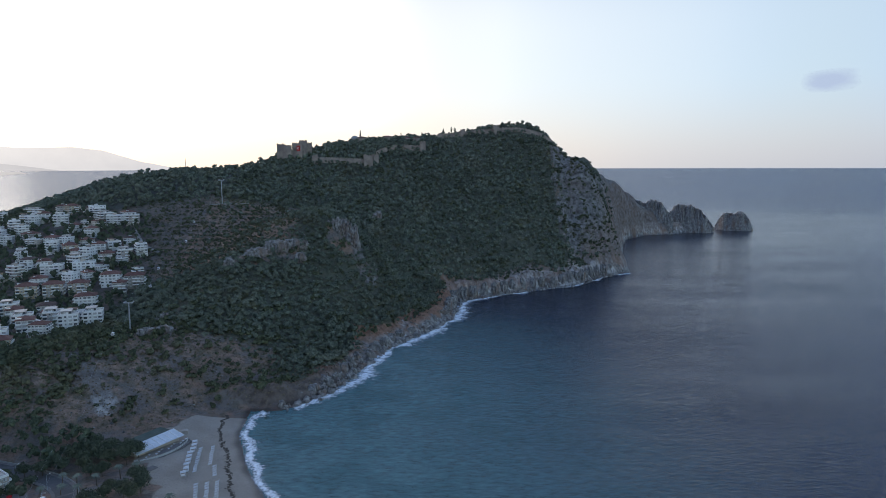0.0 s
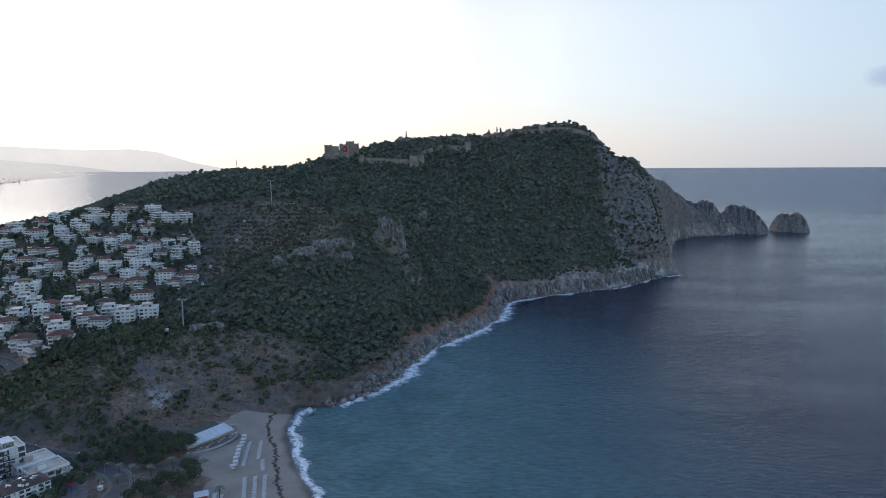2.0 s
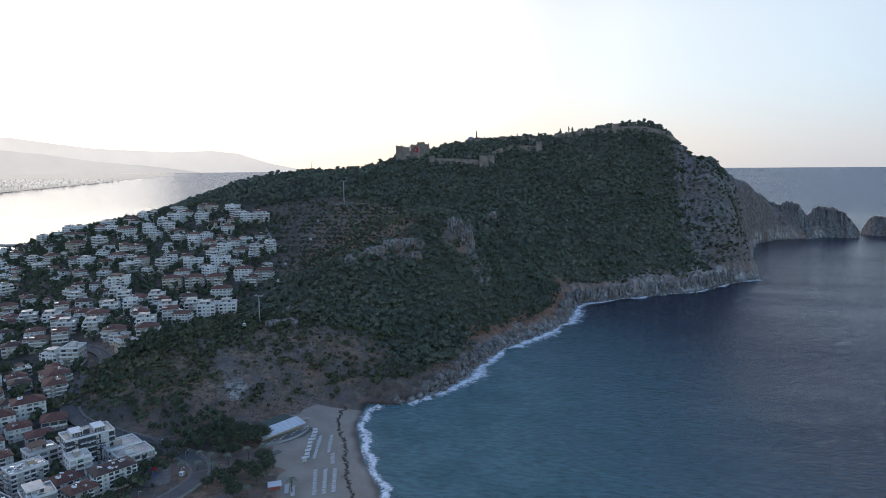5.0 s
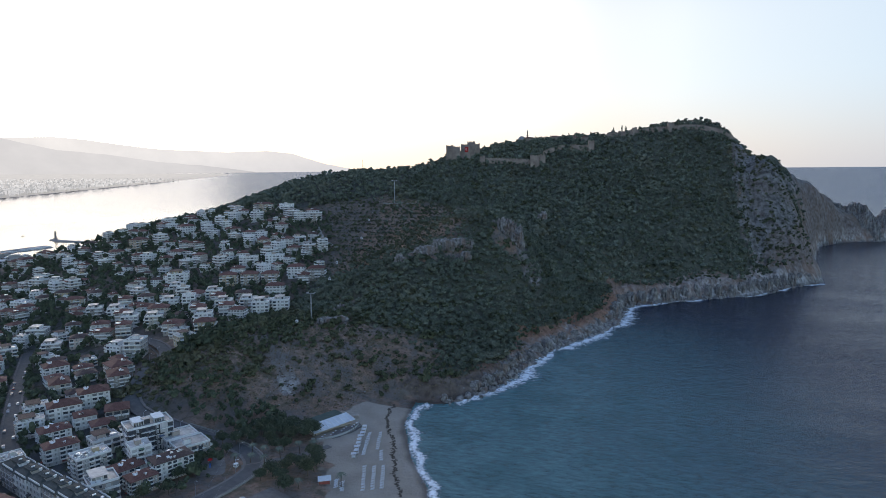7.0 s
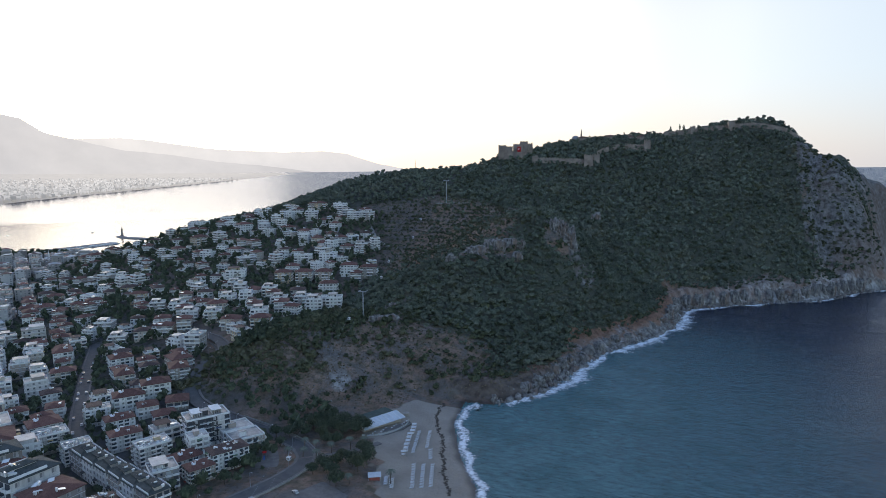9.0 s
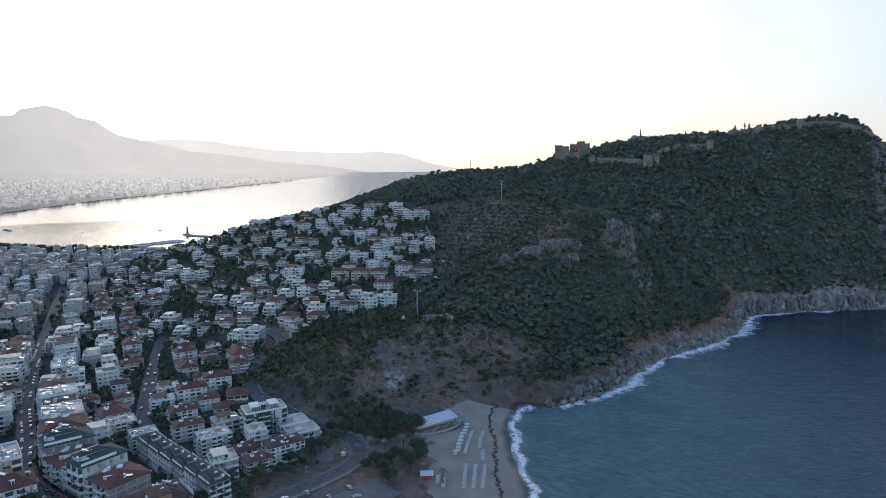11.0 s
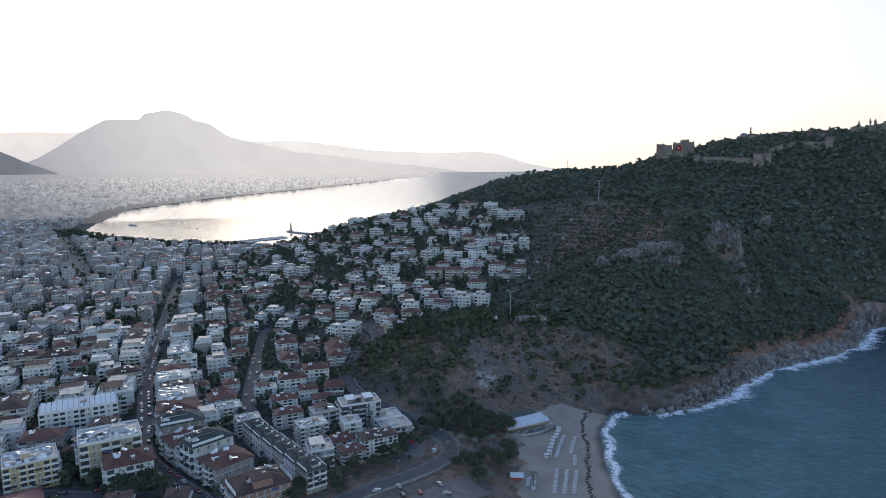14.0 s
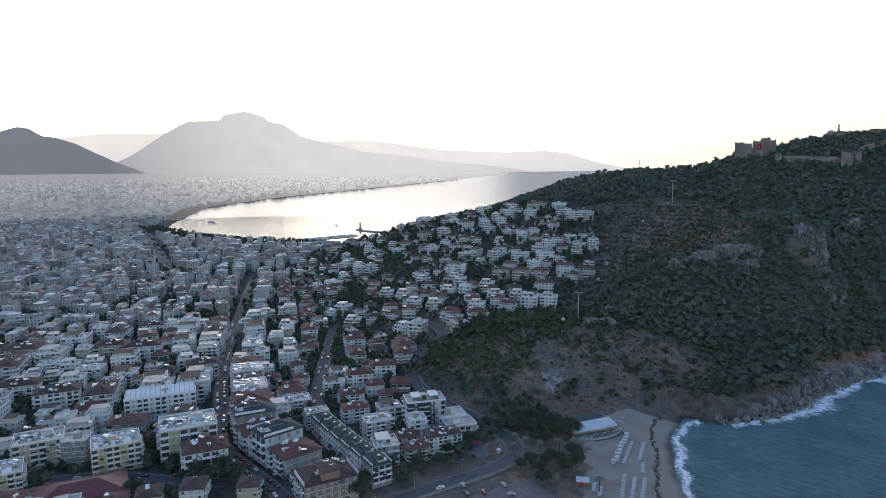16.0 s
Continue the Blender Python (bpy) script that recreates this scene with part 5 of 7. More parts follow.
# a closed row along the main street, red, dark and brown roofs in turn
street = smooth_line(MAIN_STREET, 1.0)
first = int(np.argmin(np.hypot(street[:, 0] + 248, street[:, 1] - 191))) + 22
for k, key in enumerate(("red", "green", "red", "green", "brown", "red", "flat", "brown", "flat", "red")):
    i = first + int(k * 20.5)
    dx, dy = street[i + 3] - street[i - 3]
    n = math.hypot(dx, dy)
    x, y = street[i, 0] + 19.5 * dy / n, street[i, 1] - 19.5 * dx / n
    ob = put((FINE if k < 6 else PLAINER)[key], x, y, math.degrees(math.atan2(dy, dx)) + 180, 17, {"green": 1.45, "brown": 0.8, "flat": 0.92}.get(key, 1.02))
    ob.scale.y *= 1.1 if key == "green" else 1.4  # deep plots, wall to wall
for x, y in ((-288, 254), (-275, 249), (-262, 244.5), (-249, 240), (-236, 235.5), (-223, 231)):
    put(FINE["green"], x, y, 68, 12)
put(FINE["red"], -238, 272, 64, 15, 0.7)
put(FINE["red"], -223, 264, 60, 15, 0.68)
put(FINE["brown"], -219, 282, 58, 20, 0.72)
put(FINE["flat"], -262, 274, 60, 20, 0.8)
put(FINE["villa"], -293, 318, 50, 14)
put(FINE["villa"], -296, 334, 40, 14, 1.1)
put(FINE["red"], -291, 284, 55, 15, 0.8)
put(FINE["red"], -311, 300, 55, 15, 0.75)
put(FINE["flat"], -328, 267, 58, 18, 0.75)
put(FINE["flat"], -303, 262, 58, 16, 0.7)
put(FINE["tall"], -333, 305, 50, 16, 0.7)
put(FINE["tall"], -347, 323, 50, 16, 0.68)
low = building("low_hotel_wing", "low white flat-roofed hotel wing with terraces", 18, 14, 3, "flat", WHITE_PLASTER, 24, True, (0, 1), panels=0)
put(low, -236, 312, 55, 15)
put(low, -223, 304, 55, 15)

# the hillside quarter
HILLSIDE = [(-290, 622, "pair"), (-314, 624, "pair"), (-312, 573, "pair"), (-375, 591, "ochre"), (-354, 597, "ochre"), (-333, 602, "ochre"), (-362, 781, "hill_flat"), (-383, 783, "long_white"), (-431, 587, "tall"),
            (-381, 643, "long_white"), (-354, 652, "long_white"), (-346, 683, "red3"), (-328, 686, "hill_flat"), (-293, 511, "hill_flat"), (-311, 521, "hill_flat"), (-330, 512, "hill_flat"), (-318, 496, "hill_red"), (-326, 474, "hill_flat"), (-343, 492, "hill_red")]
HILLSIDE += [(-442, 507, "hill_flat"), (-424, 494, "hill_red"), (-407, 483, "hill_flat"), (-389, 499, "pair"), (-398, 464, "hill_red"), (-378, 478, "hill_flat"), (-434, 478, "red3"), (-415, 514, "red3"), (-392, 520, "hill_flat"), (-452, 532, "hill_red"), (-470, 512, "hill_flat"), (-372, 520, "narrow"), (-356, 508, "grey_block"), (-348, 530, "hill_red"), (-362, 545, "hill_flat"), (-335, 552, "brown_low"), (-300, 532, "grey_block"), (-280, 524, "hill_flat"), (-413, 560, "hill_flat"), (-395, 544, "narrow")]
for x, y, key in HILLSIDE:
    put(PLAINER[key], x, y, facing(x, y) - 8, 15)
pick = random.Random(5)
tries = [(pick.uniform(-810, -285), pick.uniform(405, 850)) for _ in range(9000)]
count = 0
for x, y in tries:
    if count > 200 or not bool(in_town(np.array([x]), np.array([y]))[0]) or math.hypot(x, y) > 1060:
        continue
    if not free(x, y, 14.2) or near_road(x, y, 9):
        continue
    key = pick.choice(["hill_flat", "hill_flat", "narrow", "narrow", "grey_block", "grey_block", "hill_red", "red3", "red3", "pair", "brown_low", "brown_low", "long_white", "ochre"])
    put(PLAINER[key], x, y, facing(x, y) + pick.choice((-38, -20, -5, 12, 30)) + pick.uniform(-9, 9), 14.2, pick.uniform(0.74, 1.08))
    count += 1

# the quarter of gardens between main street and knoll
for k in range(6000):
    x, y = pick.uniform(-720, -290), pick.uniform(275, 560)
    u, v = (x + 382) * -0.785 + (y - 245) * 0.62, (x + 382) * -0.62 + (y - 245) * -0.785
    if v > -44 or (v > -64 and 70 < u < 250) or bool(in_town(np.array([x]), np.array([y]))[0]) or near_road(x, y, 10) or not free(x, y, 19) or ground_at(x, y) > 24 or x > -310 and y > 330:
        continue
    put(PLAINER[pick.choice(["red3", "hill_red", "red", "red", "brown_low"])], x, y, 52 + pick.choice((0, 90)) + pick.uniform(-8, 8), 20, pick.uniform(0.8, 0.95))

# rows of blocks on the plain, along the main street
for v in (-18, 18, 44, 76, 103, 138, 166, 200, 228, 262, 292, 326, 354, 388, 418):
    u = -120 + (v % 7)
    col = 0
    while u < 720:
        vj = v + (pick.uniform(-4.5, 4.5) if abs(v) > 20 else 0)
        x, y = -382 - 0.785 * u - 0.62 * vj, 245 + 0.62 * u - 0.785 * vj
        r_here = math.hypot(x, y)
        if 285 < r_here < 690 and facing(x, y) < 79 and free(x, y, 20) and not near_road(x, y, 8.5) and ground_at(x, y) < 12:
            near_kind = r_here < 330
            key = pick.choice(["flat", "flat2", "flat2", "tall", "flat", "brown", "brown", "red", "brown_low"])
            put((FINE if near_kind and key in FINE else PLAINER)[key], x, y, 52 + pick.choice((0, 0, 90)) + pick.uniform(-9, 9), 20, pick.uniform(0.78, 1.06))
        col += 1
        u += pick.uniform(22, 27) + (pick.uniform(8, 22) if col % 4 == 0 else 0)

# smaller houses in the gaps
filled = 0
for k in range(9000):
    x, y = pick.uniform(-640, -225), pick.uniform(95, 470)
    if filled > 75 or not 315 < math.hypot(x, y) < 690 or facing(x, y) > 79 or x > -310 and y > 300 or near_road(x, y, 7.5) or not free(x, y, 15.5) or ground_at(x, y) > 14:
        continue
    v = (x + 382) * -0.62 + (y - 245) * -0.785
    if v < -28 and pick.random() < 0.75:
        continue
    put(PLAINER[pick.choice(["narrow", "grey_block", "hill_flat", "red3", "brown_low", "hill_flat"])], x, y, 52 + pick.choice((0, 90, 180, 270)) + pick.uniform(-8, 8), 14, pick.uniform(0.8, 1.05))
    filled += 1

for kind in (*FINE.values(), *PLAINER.values(), hotel, CORNER, SOLAR_HALL, low, YELLOW):
    for o in (*kind.children_recursive, kind):
        bpy.data.objects.remove(o)

# ---- gardens, street trees and the wide plain of the town ----
HOUSES = np.array(PLACED)


def off_houses(x, y, share=0.62):
    ok = np.ones(len(x), bool)
    for hx, hy, hs in HOUSES:
        ok &= (x - hx) ** 2 + (y - hy) ** 2 > (hs * share) ** 2
    for road, (line, half) in LANES.items():
        wide = half + (8.0 if road == "road_coast" else 2.2)
        for i in range(0, len(line), 1):
            ok &= (x - line[i, 0]) ** 2 + (y - line[i, 1] + (3.0 if wide > 10 else 0.0)) ** 2 > wide ** 2
    return ok


def gardens(x, y):
    u, v = (x + 382) * -0.785 + (y - 245) * 0.62, (x + 382) * -0.62 + (y - 245) * -0.785
    quarter = step(-34, -46, v) * step(-298, -310, x) * step(560, 520, y)
    band = step(-26, -31, v) * step(-70, -62, v) * step(30, 50, u) * step(310, 290, u)
    hillside = in_town(x, y) * 0.8
    plain = 0.8 * step(5, 25, v) * step(950, 700, np.hypot(x, y))
    corner = step(-300, -290, x) * step(-195, -205, x) * step(352, 330, y) * step(225, 240, y) * 0.45
    park = step(-220, -212, x) * step(-146, -154, x) * step(262, 275, y) * step(362, 352, y) * step(-120, -150, x - 0.3 * (y - 330)) * 0.8
    kerbside = step(-345, -330, x) * step(-270, -290, x) * step(300, 340, y) * step(470, 440, y) * 0.9
    foot = step(-300, -290, x) * step(-165, -180, x) * step(300, 312, y) * step(374, 352, y)
    return np.clip(np.maximum.reduce([0.85 * quarter, band, hillside, plain, corner, park, kerbside, foot]) * (0.3 + 1.3 * fbm(x, y, 40, 3, 61)), 0, 1)


garden_protos = [tree_proto(3.0, 5.5 + 0.9 * k, 80, 0.72, 0.95 + 0.08 * k) for k in range(6)]
x, y = spread(-820, -196, 110, 850, 5.6, gardens)
ok = off_houses(x, y)
x, y = x[ok], y[ok]
scatter("garden_trees", garden_protos, np.c_[x, y, height(x, y) - 0.4], rng.uniform(0.55, 1.3, len(x)), GARDEN, "dark green garden trees between the houses", "trees")


# trees along the kerbs of the streets
kx, ky = [], []
for road, (ln, half) in LANES.items():
    if road in ("road_boulevard", "road_coast"):
        continue
    t = np.gradient(ln, axis=0)
    t /= np.linalg.norm(t, axis=1)[:, None]
    for side in (-1, 1):
        o = ln + np.c_[-t[:, 1], t[:, 0]] * side * (half + 2.9) + rng.normal(size=ln.shape) * 0.8
        o = o[rng.random(len(o)) < (0.55 if road == "road_coast" else 0.42)]
        kx += list(o[:, 0])
        ky += list(o[:, 1])
kx, ky = np.array(kx), np.array(ky)
ok = (ky > 180) & (np.hypot(kx, ky) < 760)
kx, ky = kx[ok], ky[ok]
scatter("street_trees", garden_protos, np.c_[kx, ky, height(kx, ky)], rng.uniform(0.45, 0.95, len(kx)), GARDEN, "dark green trees along the kerbs", "trees")


def bay_belt(x, y):
    cd = inland(x, y)
    return step(8, 20, cd) * step(95, 60, cd) * step(-1060, -1090, x) * step(-1830, -1780, x) * 0.85


x, y = spread(-1900, -1040, 760, 1150, 9.5, bay_belt)
z = height(x, y)
scatter("shore_trees", [p * 1.5 for p in far_trees], np.c_[x, y, z], rng.uniform(0.8, 1.4, len(x)), GARDEN, "belt of dark trees along the bay", "trees")


def plain_trees(x, y):
    return 0.6 * step(670, 710, np.hypot(x, y)) * (0.25 + (fbm(x, y, 90, 3, 71) > 0.5))


x, y = spread(-2000, -520, 150, 900, 14, plain_trees)
ok = inland(x, y) > 40
x, y = x[ok], y[ok]
scatter("town_trees", [p * 1.15 for p in far_trees], np.c_[x, y, height(x, y)], rng.uniform(0.8, 1.5, len(x)), GARDEN, "trees among the blocks of the plain", "trees")

# blocks of the plain, past counting
BLOCK = Mat("far_plaster", 0.85, 0, 0.3)
tone = BLOCK.ramp(BLOCK.island(), (0.0, (0.56, 0.56, 0.57)), (0.3, (0.34, 0.29, 0.25)), (0.45, (0.66, 0.66, 0.66)), (0.6, (0.18, 0.165, 0.155)), (0.8, (0.38, 0.35, 0.32)), (1.0, (0.58, 0.57, 0.55)))
BLOCK.colour(BLOCK.mix(BLOCK.ramp(BLOCK.noise(0.3, 4), (0.4, 0.0), (0.7, 0.4)), tone, (0.35, 0.34, 0.33)))
BLOCK = BLOCK.m
ROOFS = Mat("far_roofs", 0.6, 0, 0.4)
ROOFS.colour(ROOFS.ramp(ROOFS.island(), (0.0, (0.44, 0.44, 0.44)), (0.2, (0.66, 0.66, 0.66)), (0.34, (0.18, 0.18, 0.18)), (0.5, (0.20, 0.085, 0.062)), (0.7, (0.24, 0.10, 0.072)), (0.84, (0.11, 0.07, 0.058)), (1.0, (0.60, 0.60, 0.60))))
ROOFS = ROOFS.m


def blocks(name, xs, ys, zs, sizes, floors, turns, label, hip_share, detail, mats):
    """Many far apartment blocks in one mesh: walls, windows, balconies, roofs with their heaters."""
    sh = Shape()
    r = random.Random(len(xs))
    for x, y, z, s, f, t in zip(xs, ys, zs, sizes, floors, turns):
        m = pose(x, y, z, 0, 0, t)
        w, d, H = s, s * r.uniform(0.6, 1.0), f * 3.0
        sh.box(-w / 2, -d / 2, -2, w / 2, d / 2, H, 0, m, "b")
        if detail:
            seen_sides = [q for q in range(4) if math.cos(radians(t + 90 * q - 90)) * -x + math.sin(radians(t + 90 * q - 90)) * -y > 0]
            open_side = r.choice(seen_sides)
            for side in seen_sides:
                length = w if side % 2 == 0 else d
                bays = max(2, int(length / r.uniform(3.2, 4.6)))
                for k in range(f):
                    for q in range(bays):
                        u, ww = -length / 2 + length * (q + 0.5) / bays, r.uniform(0.5, 1.1)
                        mm = m @ side_pose(side, u, w, d, k * 3)
                        sh.poly([mm @ Vector(c) for c in ((-ww, -0.06, 0.8), (ww, -0.06, 0.8), (ww, -0.06, 2.35), (-ww, -0.06, 2.35))], 2)
                    if side == open_side and k:
                        a, b = -length * r.uniform(0.25, 0.5), length * r.uniform(0.25, 0.5)
                        sh.box(a, -1.3, -0.1, b, 0, 0.9, 0, m @ side_pose(side, 0, w, d, k * 3), "k")
        if r.random() < hip_share:
            n = len(sh.v)
            sh.hip(-w / 2, -d / 2, w / 2, d / 2, H, min(w, d) * 0.2, 0.5, 1, 0.2)
            sh.v[n:] = [tuple(m @ Vector(p)) for p in sh.v[n:]]
        else:
            sh.box(-w / 2 + 0.3, -d / 2 + 0.3, H - 0.1, w / 2 - 0.3, d / 2 - 0.3, H + 0.15, 1, m, "b")
            if detail:
                for x0, y0, x1, y1 in ((-w / 2, -d / 2, w / 2, -d / 2 + 0.3), (-w / 2, d / 2 - 0.3, w / 2, d / 2), (-w / 2, -d / 2, -w / 2 + 0.3, d / 2), (w / 2 - 0.3, -d / 2, w / 2, d / 2)):
                    sh.box(x0, y0, H - 0.2, x1, y1, H + 0.8, 0, m, "b")
            u, v = r.uniform(-w / 5, w / 5), r.uniform(-d / 5, d / 5)
            sh.box(u - 2, v - 1.6, H, u + 2, v + 1.6, H + 2.6, 0, m, "b")
            if r.random() < 0.35:
                sh.box(-w / 2 + 1.5, -d / 2 + 2, H, w / 7, d / 2 - 1, H + 2.7, 0, m, "b")
                sh.box(-w / 2 + 1, -d / 2 + 1.4, H + 2.7, w / 7 + 0.5, d / 2 - 0.6, H + 2.9, 1, m)
        for q in range(r.randint(4, 14) if detail else 3):
            u, v, k = r.uniform(-w / 2.5, w / 2.5), r.uniform(-d / 2.5, d / 2.5), r.uniform(0.6, 1.3)
            sh.box(u - k, v - 0.8, H + 1.1, u + k, v + 0.8, H + 1.22, 3, m @ Matrix.Translation((u, v, H + 1)) @ pose(0, 0, 0, r.uniform(-18, 18), r.uniform(-8, 8), 0) @ Matrix.Translation((-u, -v, -H - 1)))
    tagged(new(name, sh.mesh(name, *mats)), label, "buildings", kind="stuff")


pick = random.Random(9)
bx, by = [], []
for k in range(158):
    for j in range(125):
        u, v = -170 + k * 22 + pick.uniform(-6, 6), -330 + j * 22 + pick.uniform(-5, 5)
        x, y = -382 - 0.785 * u - 0.62 * v, 245 + 0.62 * u - 0.785 * v
        bx.append(x), by.append(y)
bx, by = np.array(bx), np.array(by)
rr, azi = np.hypot(bx, by), np.degrees(np.arctan2(-bx, by))
ok = (rr > 680) & (rr < 2380) & (azi < 80) & (azi > 34) & (inland(bx, by) > 45) & (rng.random(len(bx)) < 0.86) & ~((inland(bx, by) < 110) & (bx > -1850)) & ~in_town(bx, by) & (height(bx, by) < 24)
for line, half in LANES.values():
    for p in line[::3]:
        ok &= np.hypot(bx - p[0], by - p[1]) > half + 9
for hx, hy, hs in PLACED:
    ok &= np.hypot(bx - hx, by - hy) > hs * 0.95
bx, by = bx[ok], by[ok]
n = len(bx)
near_part = np.hypot(bx, by) < 1350
for nm, sel, det in (("town_blocks", near_part, True), ("outer_town_blocks", ~near_part, False)):
    blocks(nm, bx[sel], by[sel], height(bx[sel], by[sel]), rng.uniform(10, 19, sel.sum()), rng.choice([2, 3, 4, 4, 5, 5, 6], sel.sum()), 52 + 90 * rng.integers(0, 4, sel.sum()) + rng.uniform(-12, 12, sel.sum()),
           "crowded pale apartment blocks of the seaside town", 0.36, det, (BLOCK, ROOFS, GLASS, SOLAR))

# the town goes on beyond, the plain's haze put into walls and trees as glow
FAR_WALL = haze_glow("hazy_walls", (0.10, 0.10, 0.10), (0.26, 0.26, 0.26), (0.125, 0.13, 0.15), (0.31, 0.31, 0.335), 0, 120, 0.03, 0.6, (0.5, 1.25), True)
FAR_GREEN = haze_glow("hazy_trees", (0.02, 0.025, 0.02), (0.03, 0.035, 0.03), (0.06, 0.065, 0.072), (0.27, 0.272, 0.29), 0, 130, 0.03, 0.66, None, True)
fx, fy = [], []
for k in range(15000):
    t, r0 = radians(pick.uniform(24, 79)), 2380 * math.exp(pick.random() ** 1.15 * 1.5)
    fx.append(-math.sin(t) * r0), fy.append(math.cos(t) * r0)
fx, fy = np.array(fx), np.array(fy)
cd = inland(fx, fy)
ok = (cd > 60) & (rng.random(len(fx)) < np.exp(-cd / 3400))
green = (cd > 12) & ((rng.random(len(fx)) < 0.16) | (cd < 150))
gx, gy, fx, fy = fx[green], fy[green], fx[ok], fy[ok]
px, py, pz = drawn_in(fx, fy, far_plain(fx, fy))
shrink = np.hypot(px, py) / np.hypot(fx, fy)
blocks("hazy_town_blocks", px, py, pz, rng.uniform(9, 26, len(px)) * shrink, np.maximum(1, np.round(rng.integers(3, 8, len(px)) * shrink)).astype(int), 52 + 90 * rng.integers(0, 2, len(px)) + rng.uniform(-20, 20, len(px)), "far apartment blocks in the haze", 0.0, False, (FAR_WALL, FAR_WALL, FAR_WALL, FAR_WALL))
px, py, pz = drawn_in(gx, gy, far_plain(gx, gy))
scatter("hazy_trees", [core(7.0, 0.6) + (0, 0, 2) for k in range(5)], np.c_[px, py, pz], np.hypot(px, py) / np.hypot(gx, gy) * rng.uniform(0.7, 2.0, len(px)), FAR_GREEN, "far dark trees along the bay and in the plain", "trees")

# ---- the beach ----
def shore_frame():
    """The waterline from the beach to the cape as close nodes, with the way out to sea."""
    line = smooth_line([p for p in BEACH_SHORE[3:] + WEST_SHORE], 1.0)
    d = np.gradient(line, axis=0)
    d /= np.linalg.norm(d, axis=1)[:, None]
    return line, np.c_[d[:, 1], -d[:, 0]]


line, out = shore_frame()
def surf(name, lo, hi, reach, back, label, seed):
    """A lacy strip of foam along part of the shore; froth is thickest near the line of the breakers."""
    verts, faces, froth = [], [], []
    rows = 22
    for i in range(lo, hi):
        px, py = line[i]
        wid = reach(px, py)
        for k in range(rows):
            u = k / (rows - 1)
            o = -back + (wid + back) * u
            verts.append((px + out[i, 0] * o, py + out[i, 1] * o, 0.34 - 0.12 * min(1, max(0, o)) + (0.03 * -o if o < 0 else 0) + 0.35 * math.exp(-((u - 0.45) / 0.2) ** 2)))
            froth.append(max(0.0, 1 - abs(u - 0.38) / 0.62) ** 0.6 * 0.60 + 0.08)
            froth[-1] *= min(1.0, (i - lo) / 10, (hi - 1 - i) / 10) if 0 < k < rows - 1 else 0.0
    n = hi - lo
    for i in range(n - 1):
        for k in range(rows - 1):
            q = i * rows + k
            faces.append((q, q + 1, q + rows + 1, q + rows))
    me = bpy.data.meshes.new(name)
    me.from_pydata(verts, [], faces)
    at = me.attributes.new("froth", "FLOAT", "POINT")
    at.data.foreach_set("value", np.array(froth, np.float32))
    me.polygons.foreach_set("use_smooth", np.ones(len(faces), bool))
    me.materials.append(FOAM)
    return tagged(new(name, me), label, "surf", kind="stuff")


bend = int(np.argmin(np.hypot(line[:, 0] + 116, line[:, 1] - 423)))
start = int(np.argmax(line[:, 1] > 235))
one = lambda v, s: float(vnoise(np.array([v]), np.array([0.0]), s)[0])
surf("beach_surf", start, bend + 12, lambda x, y: 8 + 9 * one(y / 26, 3) + 3 * math.sin(y * 0.21), 2.0, "white surf running up the sand", 1)
surf("rock_surf", bend + 9, len(line), lambda x, y: (11.0 + 21 * one((x + y) / 24, 7) if y < 770 else 4.0 + 30 * max(0.0, one((x + y) / 30, 9) - 0.40)) + 6 * one((x - y) / 7, 8), 3.5, "white surf breaking on the rocks", 2)

# seaweed cast up along the sand
WEED = plain("dry_seaweed", (0.05, 0.04, 0.032), (0.085, 0.07, 0.055), 1.0)
weed = Shape()
for (ax, ay), (bx2, by2) in zip([(-139, 413), (-136, 400), (-134, 386), (-128, 372), (-121, 358), (-116, 345), (-111, 330), (-106, 318), (-101, 305)], [(-136, 400), (-134, 386), (-128, 372), (-121, 358), (-116, 345), (-111, 330), (-106, 318), (-101, 305), (-95, 292)]):
    steps = 34
    for k in range(steps):
        u = k / steps
        wob = 5.0 * (fbm(np.array([ax + u * 9]), np.array([ay * 1.0]), 3.0, 3, 91)[0] - 0.5)
        x, y = ax + (bx2 - ax) * u + wob, ay + (by2 - ay) * u + pick.uniform(-0.4, 0.4)
        for q in range(2):
            xx, yy = x + pick.gauss(0, 0.55), y + pick.gauss(0, 0.3)
            z, s = ground_at(xx, yy) + 0.05, pick.uniform(0.15, 0.55)
            weed.box(xx - s, yy - s * 0.7, z - 0.1, xx + s, yy + s * 0.7, z + 0.06, 0, skip="b")
tagged(new("seaweed", weed.mesh("seaweed", WEED)), "dark line of dry seaweed on the sand", "seaweed", kind="stuff")

PLASTIC = plain("white_plastic", (0.55, 0.57, 0.6), (0.7, 0.71, 0.73), 1.5, 0.5, vary=0.2)
CANVAS = plain("pale_canvas", (0.52, 0.54, 0.57), (0.64, 0.66, 0.69), 1.2, 0.9)
WOOD = plain("weathered_wood", (0.16, 0.12, 0.085), (0.26, 0.2, 0.15), 1.2)


